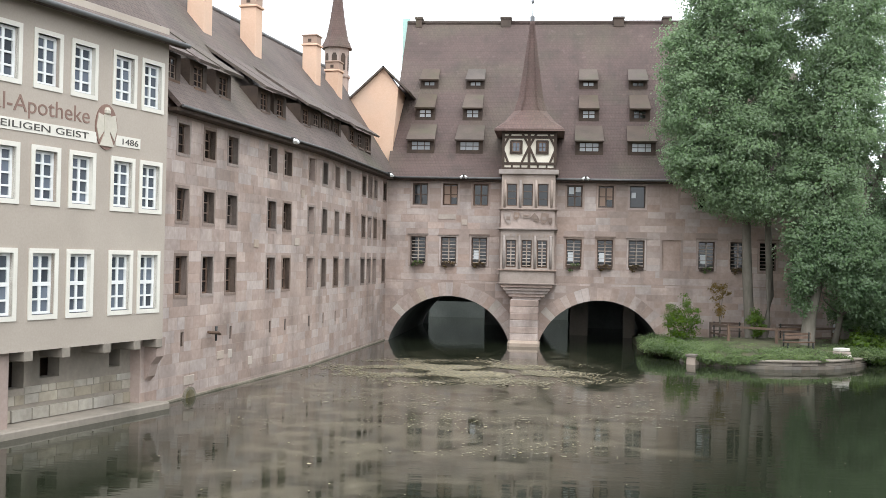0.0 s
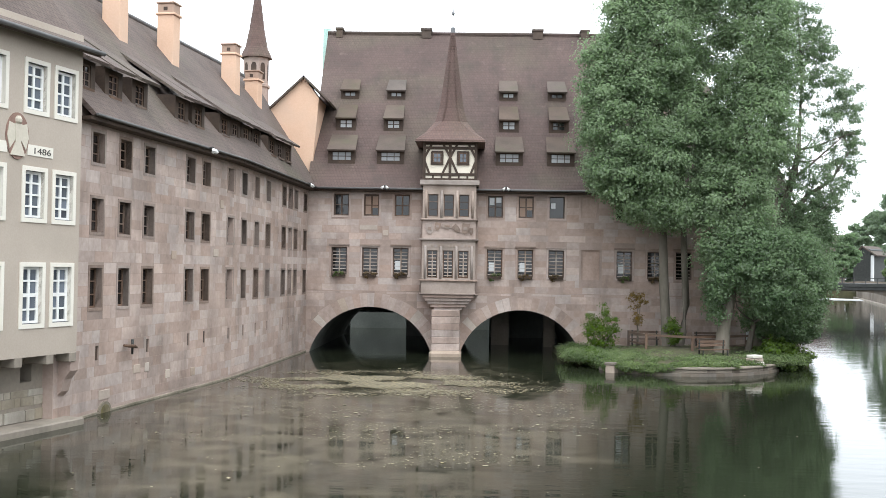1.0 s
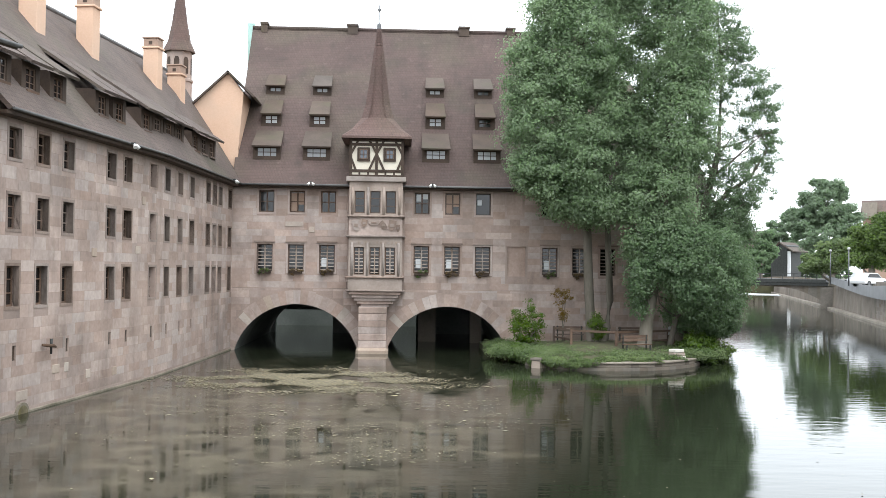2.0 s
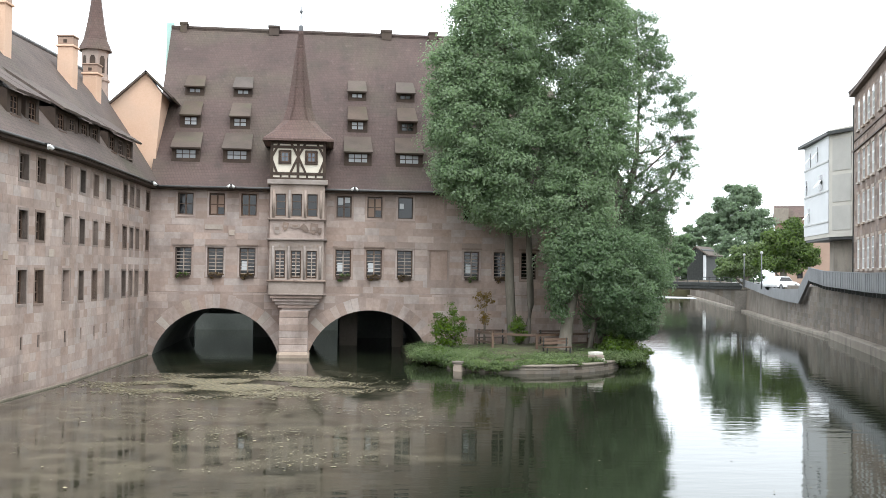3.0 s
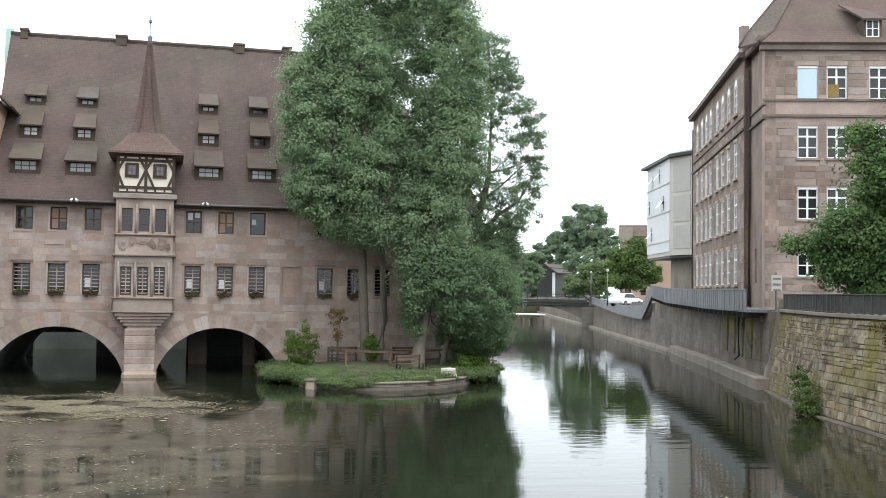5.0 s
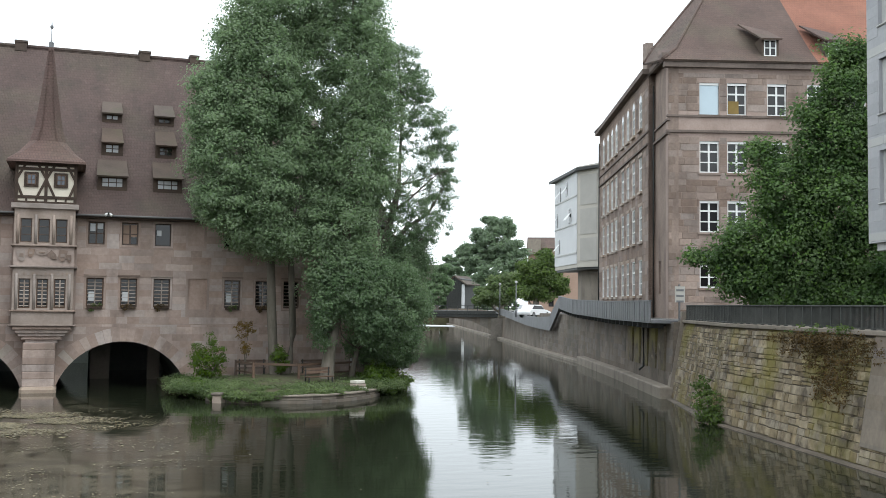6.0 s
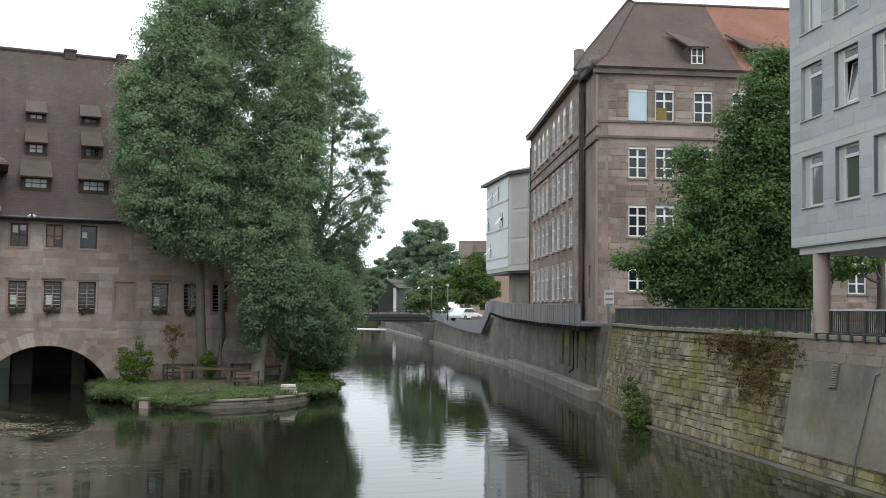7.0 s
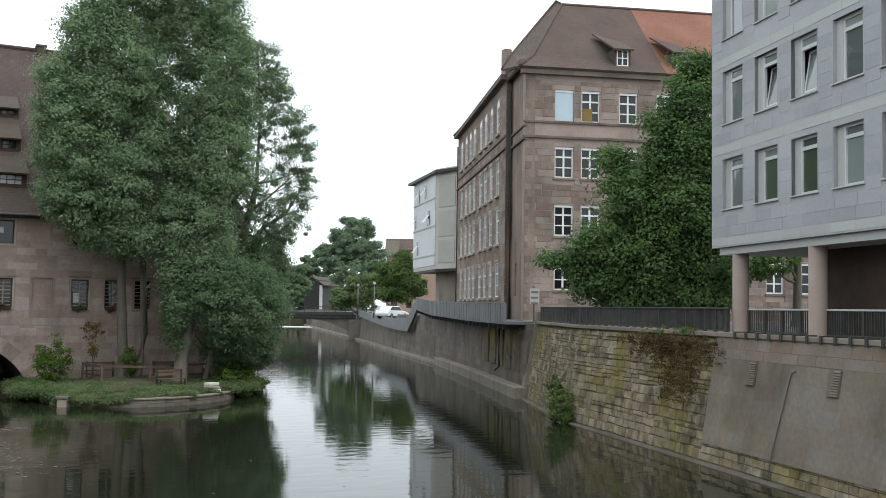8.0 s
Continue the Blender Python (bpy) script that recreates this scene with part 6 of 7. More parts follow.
part("lift_head", boxes((0, 2.4, 0, 3, 14, 16.6)), CONCRETE, bpy.data.objects["brown_house"], "", along(azp(24.1, 189), azp(25, 189)))
dark_house = thing("dark_gabled_house", "dark slate-hung house with a white end wall by the weir", "house", tuple(azp(20.2, 270)) + (1.5,))
md = along(azp(19.7, 270), azp(20.75, 268))
bm = bmesh.new()
prism(bm, [(0.0, 0, 1.4), (4.1, 0, 1.4), (4.1, 0, 11.2), (2.2, 0, 11.9), (0.0, 0, 9.6)], (0, 9, 0))
part("wall", bm, METAL, dark_house, "dark slate-hung wall", md)
part("end_wall", boxes((4.12, 4.8, 0.1, 0.5, 3.4, 9.9)), WHITE_PANEL, dark_house, "white end wall", md)
bm = bmesh.new()
slab(bm, [(-0.5, -0.4, 9.4), (2.2, -0.4, 12.2), (2.2, 9.4, 12.2), (-0.5, 9.4, 9.4)], 0.3)
slab(bm, [(2.2, -0.4, 12.2), (5.8, -0.4, 9.9), (5.8, 9.4, 9.9), (2.2, 9.4, 12.2)], 0.3)
part("roof", bm, SLATE, dark_house, "dark pitched roof", md)
sheet("ground_far_bank", [(20, 236), (140, 236), (400, 420), (-200, 420)], 1.5, SOIL, "earth bank beyond the weir", 2.5)
plain_house("long_house", "long plain house beyond the bridge", 14.0, 19.3, 285, 1.5, 10.3, 15.5, FAR_QUAY, ROOF, wins=(7, 2))

# ---- trees and plants ----
def leaf_mesh(name, lobes, leaf, material, seed, per=60, spread=(0.35, 0.8), shell=0.45, flat=0.35):
    """Many small leaves in clumps; lobes: (x, y, z, rx, ry, rz, clumps)."""
    rg = np.random.default_rng(seed)
    cs, rs, ls = [], [], []
    for x, y, z, rx, ry, rz, n in lobes:
        d = rg.normal(size=(n, 3))
        d /= np.linalg.norm(d, axis=1)[:, None]
        r = rg.uniform(shell, 1.0, n) ** 0.6 * rg.uniform(0.8, 1.12, n)
        cs.append(np.array([x, y, z]) + d * r[:, None] * np.array([rx, ry, rz]))
        rs.append(rg.uniform(*spread, n))
        ls.append(d)
    c, rad = np.concatenate(cs), np.concatenate(rs)
    d = rg.normal(size=(len(c), per, 3))
    d /= np.linalg.norm(d, axis=2)[:, :, None]
    p = (c[:, None, :] + d * (rad[:, None, None] * rg.uniform(0, 1, (len(c), per, 1)) ** 0.5) * np.array([1.15, 1.15, 0.8])).reshape(-1, 3)
    n = len(p)
    out = (d / 1.0).reshape(-1, 3)
    nor = rg.normal(size=(n, 3)) * 0.5 + out * 0.6 + np.repeat(np.concatenate(ls), per, 0) * 0.35 + np.array([0, -0.15, flat + 0.25])
    nor /= np.linalg.norm(nor, axis=1)[:, None]
    a = np.cross(nor, rg.normal(size=(n, 3)))
    a /= np.linalg.norm(a, axis=1)[:, None]
    b = np.cross(nor, a)
    s = (leaf * rg.uniform(0.6, 1.3, n))[:, None]
    v = np.stack([p - a * s * 0.5, p + b * s * 0.34 + nor * s * 0.07, p + a * s * 0.5, p - b * s * 0.34 + nor * s * 0.07], 1).reshape(-1, 3)
    me = bpy.data.meshes.new(name)
    me.vertices.add(4 * n)
    me.vertices.foreach_set("co", v.ravel())
    me.loops.add(4 * n)
    me.loops.foreach_set("vertex_index", np.arange(4 * n, dtype=np.int32))
    me.polygons.add(n)
    me.polygons.foreach_set("loop_start", np.arange(0, 4 * n, 4, dtype=np.int32))
    me.polygons.foreach_set("loop_total", np.full(n, 4, dtype=np.int32))
    me.update()
    me.validate()
    me.materials.append(material)
    return me


def tree(name, label, stems, lobes, leaf, material, seed, per=60, spread=(0.35, 0.8), shell=0.45, limbs=14, category="tree", group=""):
    """stems: lists of (x, y, z, radius); limbs run from the stems into the crown."""
    x, y, z, _ = stems[0][0]
    t = thing(name, label, category, (x, y, z), group)
    rnd = random.Random(seed)
    for st in stems:
        bm = bmesh.new()
        base = st[0]
        tube(bm, [(base[0], base[1], base[2] - 0.3)] + [p[:3] for p in st], [base[3] * 1.35] + [p[3] for p in st], 10)
        part("trunk", bm, BARK, t, "")
    ends = [l for l in lobes]
    for i in range(limbs):
        l = ends[i % len(ends)]
        st = stems[i % len(stems)]
        e = Vector((l[0] + rnd.uniform(-0.7, 0.7) * l[3], l[1] + rnd.uniform(-0.7, 0.7) * l[4], l[2] + rnd.uniform(-0.5, 0.8) * l[5]))
        # a limb leaves its stem somewhat lower than it ends
        goal = max(e.z - 0.55 * math.hypot(e.x - st[-1][0], e.y - st[-1][1]) - 0.3, st[0][2] + 0.35 * (st[-1][2] - st[0][2]) if st[0][2] < 5 else st[0][2])
        goal += rnd.uniform(-1.2, 1.2)
        k = next((q for q in range(1, len(st)) if st[q][2] >= goal), len(st) - 1)
        a, b = st[k - 1], st[k]
        f = min(0.95, max(0.05, (goal - a[2]) / max(0.01, b[2] - a[2])))
        p = Vector([a[j] + (b[j] - a[j]) * f for j in range(3)])
        r = (a[3] + (b[3] - a[3]) * f) * 0.45
        q = p.lerp(e, 0.5) + Vector((rnd.uniform(-0.3, 0.3), rnd.uniform(-0.3, 0.3), rnd.uniform(-0.5, 0.1)))
        bm = bmesh.new()
        tube(bm, [p, p.lerp(q, 0.55) + Vector((0, 0, -0.08)), q, q.lerp(e, 0.6) + Vector((rnd.uniform(-0.2, 0.2), 0, 0.15)), e], [r, r * 0.8, r * 0.55, r * 0.35, 0.015], 6)
        part("limb", bm, BARK, t, "")
    cr = part("crown", leaf_mesh("crown", lobes, leaf, material, seed, per, spread, shell), None, t, "")
    tagged(cr, kind="stuff")
    return t


tree("poplar_tree", "tall poplar with twin grey stems and full green crown",
     [[(10.25, 55.2, 0.6, 0.34), (10.1, 55.2, 1.6, 0.28), (9.95, 55.2, 4, 0.25), (9.75, 55, 9, 0.2), (9.4, 54.5, 16, 0.11), (9.6, 54.3, 22, 0.03)], [(10.75, 55.3, 0.6, 0.26), (11.0, 55.4, 1.6, 0.21), (11.15, 55.4, 3, 0.19), (10.8, 55, 9, 0.14), (10.6, 54.4, 19, 0.03)]],
     [(7.6, 53.8, 12.6, 2.5, 2.8, 3.8, 300), (8.9, 53.5, 16.2, 2.1, 2.5, 3.6, 250), (7.1, 53.4, 9.7, 1.5, 2.0, 1.7, 110), (9.7, 53.8, 20.4, 2.2, 2.3, 2.6, 150), (7.6, 53.6, 18.0, 1.3, 1.8, 1.9, 70), (9.2, 53.2, 10.2, 1.7, 2.2, 2.4, 150), (9.9, 53.4, 7.9, 1.5, 1.6, 1.3, 80), (6.2, 53.6, 15.0, 0.9, 1.4, 2.0, 50), (8.2, 53.4, 8.0, 1.0, 1.2, 0.8, 36), (10.7, 53.6, 12.8, 0.8, 1.6, 2.2, 80), (10.7, 53.6, 16.4, 0.75, 1.2, 2.6, 62), (11.4, 54.2, 19.0, 0.7, 1.0, 1.6, 40), (11.9, 53.9, 17.9, 0.5, 0.8, 0.8, 8), (11.5, 54.0, 15.4, 0.35, 0.8, 1.4, 18), (12.0, 54.0, 16.2, 0.3, 0.6, 1.2, 6), (12.1, 54.0, 13.4, 0.4, 0.8, 0.8, 14), (11.3, 54.0, 21.6, 0.9, 1.0, 1.4, 34)],
     0.14, LEAF_POPLAR, 21, 140, (0.3, 0.85), 0.35, 20)
tree("poplar_tree", "leaning poplar beside the trough with a dense crown",
     [[(12.3, 52.4, 0.6, 0.4), (12.45, 52.4, 2.2, 0.32), (13.0, 52.5, 5, 0.27), (13.5, 52.8, 10, 0.2), (13.7, 53, 16, 0.1), (13.5, 53, 22, 0.03)]],
     [(14.1, 53, 17.0, 1.6, 2.1, 4.0, 210), (14.1, 52.8, 12.0, 1.9, 2.3, 3.2, 230), (13.0, 52.6, 8.4, 2.1, 2.0, 2.2, 180), (13.7, 53.4, 20.7, 1.8, 1.9, 2.5, 120), (11.7, 53.8, 19.4, 0.7, 1.0, 0.9, 12), (11.7, 53.6, 9.4, 0.9, 1.2, 1.3, 50), (15.1, 53.2, 15.0, 1.1, 1.4, 2.4, 70), (12.0, 53.8, 11.6, 0.9, 1.2, 1.4, 60), (12.4, 52.6, 5.8, 1.2, 1.2, 1.3, 60), (12.6, 53.4, 15.6, 0.5, 1.0, 2.4, 44), (12.3, 53.6, 18.8, 0.5, 0.9, 1.4, 24)],
     0.14, LEAF_POPLAR, 22, 140, (0.3, 0.85), 0.35, 16)
rnd = random.Random(91)
SPRAYS = [(16.3, 54.2, 10.2, 1.3, 1.3, 2.6, 60), (17.0, 54.3, 7.2, 1.4, 1.3, 1.5, 60)]
for i in range(185):
    a, h = rnd.uniform(-1.0, 1.0), rnd.uniform(6.2, 19.0)
    reach = 4.3 * max(0.3, 1 - ((h - 11.2) / (9.2 if h > 11.2 else 6.0)) ** 2)
    SPRAYS.append((15.5 + reach * rnd.uniform(0.05, 1.0) ** 0.8, 54.5 + a * 1.2, h, rnd.uniform(0.4, 0.9), 0.6, rnd.uniform(0.22, 0.45), rnd.randint(3, 7)))
tree("alder_tree", "dark spreading alder with open branches over the channel",
     [[(15.0, 55.4, 0.6, 0.36), (15.2, 55.4, 3, 0.3), (15.9, 55.2, 7, 0.24), (16.8, 55, 11, 0.14), (16.9, 54.8, 15.0, 0.08), (16.6, 54.7, 18.6, 0.03)], [(15.9, 55.2, 6.6, 0.16), (17.2, 54.8, 8.8, 0.12), (18.4, 54.6, 9.6, 0.08), (19.3, 54.5, 11.2, 0.03)]],
     SPRAYS,
     0.1, LEAF_DARK, 23, 62, (0.16, 0.42), 0.2, 40)
tree("alder_tree", "low dark alder foliage hanging over the water",
     [[(16.4, 56.4, 0.6, 0.2), (16.6, 56.2, 3, 0.16), (17.0, 55.6, 6, 0.08), (17.2, 55.3, 8, 0.03)], [(14.0, 54.0, 0.6, 0.16), (14.4, 53.6, 3, 0.12), (14.6, 53.2, 6.5, 0.04)]],
     [(13.6, 51.9, 5.8, 1.9, 1.6, 2.0, 120), (15.3, 52.2, 5.0, 1.9, 1.7, 2.2, 160), (16.45, 53.6, 4.4, 1.7, 1.6, 2.1, 150), (14.4, 51.7, 3.6, 1.4, 0.9, 1.0, 70), (17.25, 55, 5.6, 1.15, 1.4, 2.2, 84), (16.0, 53.0, 2.8, 1.5, 1.2, 1.0, 80), (17.0, 56.0, 3.0, 1.1, 1.2, 1.4, 80), (17.2, 58.4, 2.5, 0.8, 1.2, 1.4, 50), (18.2, 56.2, 6.8, 0.9, 1.0, 1.2, 50), (12.2, 51.9, 4.6, 0.7, 0.9, 1.2, 40), (12.0, 51.8, 3.2, 0.45, 0.6, 0.8, 20), (18.0, 55.6, 4.6, 0.8, 1.0, 1.2, 50), (16.9, 54.4, 1.9, 0.9, 0.9, 0.7, 50), (15.2, 54.2, 2.4, 1.4, 0.8, 1.0, 70)],
     0.135, LEAF_DARK, 24, 130, (0.28, 0.75), 0.3, 16)

# the garden island
island_pts = [(4.6, 57.3), (5.3, 54.9), (5.6, 52.6), (6.3, 50.4), (7.1, 49.1), (8.2, 48.3), (9.5, 47.9), (11.0, 48.1), (12.4, 48.9), (13.6, 50.1), (14.5, 51.2), (15.4, 52.5), (16.9, 54.2), (18.2, 57.3), (18.5, 61)]
bm = bmesh.new()
prism(bm, [(x, y, 0.36) for x, y in island_pts + [(4.6, 61)]], (0, 0, -1.6))
cx, cy = 11, 54
ring0 = [bm.verts.new((x, y, 0.365)) for x, y in island_pts]
prev = ring0
for f, z in ((0.85, 0.58), (0.6, 0.72), (0.3, 0.85)):
    cur = [bm.verts.new((cx + (x - cx) * f, cy + (y - cy) * f, z)) for x, y in island_pts]
    for i in range(len(cur) - 1):
        bm.faces.new((prev[i], prev[i + 1], cur[i + 1], cur[i]))
    prev = cur
bm.faces.new(prev)
bmesh.ops.recalc_face_normals(bm, faces=bm.faces)
island = tagged(part("ground_island", bm, SOIL, None), "grassy garden island in the river", "island", kind="structure")
edge = thing("island_wall", "low pale stone edging wall of the island", "wall", (10, 48.3, 0))
rnd = random.Random(31)
def arc_line(pts, n):
    """A smooth curve through the points."""
    out = []
    q = [Vector(p) for p in (pts[0], *pts, pts[-1])]
    for a, b, c, d in zip(q, q[1:], q[2:], q[3:]):
        for k in range(n):
            t = k / n
            out.append(tuple(0.5 * (2 * b + (c - a) * t + (2 * a - 5 * b + 4 * c - d) * t * t + (3 * b - a - 3 * c + d) * t ** 3)))
    return out + [tuple(q[-1])]


line = arc_line([(6.05, 50.2), (6.75, 48.9), (7.9, 48.0), (9.4, 47.55), (11.0, 47.75), (12.6, 48.55), (13.9, 49.8), (14.7, 51.0)], 4)
for a, b in zip(line, line[1:]):
    m = along(a, b)
    l = (Vector(b) - Vector(a)).length
    part("wall_stone", box(bmesh.new(), -0.004, l + 0.004, -0.05, 0.5, -0.5, 0.14, 0.01), FAR_QUAY, edge, "", m)
    part("wall_stone", box(bmesh.new(), 0.0, l, 0.02, 0.5, 0.15, 0.3, 0.012), CONCRETE if rnd.random() < 0.6 else FAR_QUAY, edge, "", m)
    part("coping", box(bmesh.new(), -0.006, l + 0.006, -0.06, 0.55, 0.31, 0.4, 0.02), CONCRETE, edge, "", m)


me_ = Matrix.Translation((6.4, 48.75, 0)) @ Matrix.Rotation(-0.6, 4, "Z")
part("end_stone", box(bmesh.new(), -0.22, 0.22, -0.15, 0.3, -0.5, 0.34, 0.02), PALE_STONE, edge, "pale end stone of the wall", me_)
part("end_coping", box(bmesh.new(), -0.26, 0.26, -0.19, 0.34, 0.35, 0.47, 0.02), FAR_QUAY, edge, "", me_)


def plant(name, label, lobes, leaf, material, seed, per=50, spread=(0.12, 0.3), shell=0.3, stem=None, category="shrub"):
    t = thing(name, label, category, (lobes[0][0], lobes[0][1], 0.5))
    sx, sy, sz = stem or (lobes[0][0], lobes[0][1], 0.45)
    for k in range(3):
        bm = bmesh.new()
        l = lobes[k % len(lobes)]
        tube(bm, [(sx + 0.08 * k, sy, sz), ((sx + l[0]) / 2, (sy + l[1]) / 2, (sz + l[2]) / 2), (l[0] + 0.1 * k, l[1], l[2])], [0.035, 0.025, 0.01], 6)
        part("stem", bm, BARK, t)
    tagged(part("foliage", leaf_mesh("foliage", lobes, leaf, material, seed, per, spread, shell), None, t), kind="stuff")
    return t


plant("round_shrub", "round bright green shrub on the island", [(6.6, 54.3, 1.4, 0.85, 0.7, 0.7, 44), (6.4, 54.3, 2.1, 0.55, 0.5, 0.6, 20), (7.1, 54.2, 1.9, 0.4, 0.4, 0.6, 12), (6.0, 54.2, 1.7, 0.35, 0.4, 0.5, 10), (6.7, 54.3, 2.7, 0.25, 0.3, 0.35, 5)], 0.11, LEAF_SHRUB, 41, 40, (0.15, 0.42))
plant("rusty_shrub", "thin yellowing shrub against the wall", [(8.65, 55.6, 3.2, 0.55, 0.4, 0.6, 16), (8.7, 55.6, 2.2, 0.4, 0.4, 0.5, 8)], 0.11, LEAF_RUST, 42, 34)
plant("young_shrub", "bright young shrub between the trunks", [(10.25, 54.2, 1.7, 0.35, 0.35, 0.65, 22)], 0.13, LEAF_SHRUB, 43)
plant("clipped_hedge", "yellow-green hedge at the island's edge", [(15.2, 53.0, 0.9, 1.0, 1.1, 0.65, 70), (15.9, 54.6, 0.9, 0.8, 1.1, 0.7, 60), (14.6, 51.9, 0.8, 0.6, 0.7, 0.45, 30)], 0.13, LEAF_SHRUB, 44)
plant("hanging_hedge", "dark greenery hanging over the island's edge", [(16.4, 53.6, 0.5, 0.7, 0.9, 0.5, 40), (5.8, 52.2, 0.45, 0.45, 1.5, 0.4, 60), (15.2, 51.6, 0.35, 0.5, 0.8, 0.35, 26)], 0.14, LEAF_IVY, 45)
plant("ivy_edge", "ivy trailing over the island wall", [(7.2, 48.5, 0.34, 0.6, 0.4, 0.16, 60), (6.5, 49.4, 0.34, 0.45, 0.6, 0.2, 56), (8.1, 47.95, 0.3, 0.6, 0.2, 0.17, 60), (8.9, 47.75, 0.36, 0.5, 0.15, 0.1, 30), (9.6, 48.0, 0.45, 0.7, 0.2, 0.06, 24), (11.0, 48.3, 0.45, 1.4, 0.25, 0.06, 36), (12.8, 49.5, 0.45, 0.8, 0.5, 0.06, 24), (6.2, 50.6, 0.36, 0.45, 0.8, 0.2, 50), (5.7, 53.0, 0.4, 0.4, 1.4, 0.28, 70), (5.3, 55.6, 0.5, 0.35, 1.0, 0.35, 40)], 0.085, LEAF_GRASS, 46, 90)
# ground cover, as thick as it lies
rg = np.random.default_rng(5)
cover = [(float(cx + (rg.uniform(-6.2, 5.2))), float(rg.uniform(48.2, 56.8)), 0.52, 0.55, 0.55, 0.1, 5) for _ in range(640)]
cover = [c for c in cover if 48.75 + 0.1 * abs(c[0] - 10.3) + 0.06 * (c[0] - 10.3) ** 2 < c[1] - 0.15 and (c[0] - 13.2) ** 2 + (c[1] - 49.9) ** 2 > 1.0]
gc = part("ground_cover", leaf_mesh("ground_cover", cover, 0.075, LEAF_GRASS, 47, 130, (0.15, 0.45), 0.2, 0.6), None, None)
tagged(gc, "low ivy and grass covering the island", "ground cover", kind="stuff")

# wooden rail fence, benches, crate
fence = thing("rail_fence", "low brown wooden rail fence on the island", "fence", (8.7, 53.5, 0.6))
FP = [(8.2, 55.6), (8.75, 53.3), (10.8, 52.0), (12.4, 52.9), (14.2, 54.2)]
for a in FP:
    part("post", boxes((a[0] - 0.06, a[0] + 0.06, a[1] - 0.06, a[1] + 0.06, 0.4, 1.6)), OAK, fence)
for a, b in zip(FP, FP[1:]):
    m = along(a, b)
    l = (Vector(b) - Vector(a)).length
    part("rail", boxes((0, l, -0.04, 0.04, 1.45, 1.56)), OAK, fence, "", m)
    if a != FP[1]:
        part("rail", boxes((0, l, -0.03, 0.03, 1.0, 1.08)), OAK, fence, "", m)


def bench(x, y, turn, z=0.65):
    m = Matrix.Translation((x, y, z)) @ Matrix.Rotation(turn, 4, "Z")
    t = thing("garden_bench", "weathered wooden garden bench", "bench", (x, y, z), "island benches")
    for k in range(3):
        part("seat_board", boxes((-0.75, 0.75, -0.2 + 0.14 * k, -0.08 + 0.14 * k, 0.43, 0.47)), OAK, t, "", m)
    for k in range(2):
        part("back_board", boxes((-0.75, 0.75, 0.22, 0.25, 0.6 + 0.16 * k, 0.72 + 0.16 * k)), OAK, t, "", m)
    for sx in (-0.65, 0.65):
        part("leg", boxes((sx - 0.03, sx + 0.03, -0.2, -0.14, 0, 0.45), (sx - 0.03, sx + 0.03, 0.2, 0.25, 0, 0.9)), METAL, t, "", m)


bench(12.6, 56.3, 0.1)
bench(9.2, 56.6, -0.1)
bench(11.6, 50.9, 0.3, 0.55)
tb = thing("garden_table", "wooden garden table under the trees", "table", (13.6, 55.9, 0.65))
part("tabletop", boxes((13.0, 14.6, 55.5, 56.3, 1.36, 1.42)), OAK, tb)
for x in (13.1, 14.5):
    for y in (55.6, 56.2):
        part("leg", boxes((x - 0.04, x + 0.04, y - 0.04, y + 0.04, 0.55, 1.36)), OAK, tb)
sg = thing("notice_board", "small white notice board on two posts", "sign", (14.3, 54.8, 0.6))
part("board", boxes((14.15, 14.5, 54.78, 54.82, 1.25, 1.7)), WHITE_PANEL, sg)
for x in (14.17, 14.48):
    part("post", boxes((x - 0.03, x + 0.03, 54.82, 54.86, 0.5, 1.75)), OAK, sg)
crate = thing("stone_trough", "cream layered stone trough on the island wall", "trough", (13.3, 49.85, 0.4))
mc = Matrix.Translation((13.3, 49.85, 0.4)) @ Matrix.Rotation(0.55, 4, "Z")
for k in range(3):
    part("layer", box(bmesh.new(), -0.4 + 0.03 * k, 0.4 - 0.06 * k, -0.22, 0.22, 0.16 * k, 0.16 * k + 0.14, 0.02), CREAM_TRIM if k % 2 == 0 else PALE_STONE, crate, "", mc)

# trees of the right bank
AZM = radians(37.83)
EX, EYD = Vector((math.cos(AZM), -math.sin(AZM))), Vector((math.sin(AZM), math.cos(AZM)))
def in_view(px, py, rng, deep=0.0):
    """A place by its angle across and its height, at a range, along the maple's line of sight."""
    p = EYD * (rng + deep) + EX * ((px - 1130) * rng / 1850)
    return (p.x, p.y, EYE + (545 - py) * rng / 1850)
lb = []
for px, py, rx, rz, n in ((1220, 185, 1.1, 2.2, 80), (1205, 275, 1.6, 1.8, 110), (1130, 350, 1.8, 1.7, 110), (1210, 380, 2.2, 2.2, 150), (1075, 430, 1.5, 1.1, 70), (1150, 455, 2.1, 1.4, 120), (1245, 455, 1.6, 1.6, 80), (1232, 118, 0.6, 0.7, 20), (1035, 465, 0.9, 0.6, 24), (1285, 300, 1.5, 2.8, 60), (980, 455, 0.55, 0.3, 7), (1085, 285, 0.6, 0.5, 16), (1160, 215, 0.5, 0.5, 8), (1090, 500, 1.1, 0.7, 50), (1160, 505, 1.3, 0.8, 70), (1230, 500, 1.3, 0.9, 70), (1045, 500, 0.7, 0.4, 24), (1100, 528, 1.0, 0.3, 36), (1165, 528, 1.2, 0.35, 44), (1235, 526, 1.2, 0.35, 44)):
    x, y, z = in_view(px, py, 45)
    lb.append((x, y, z, rx, rx, rz, n))
tx, ty, _ = in_view(1190, 540, 45)
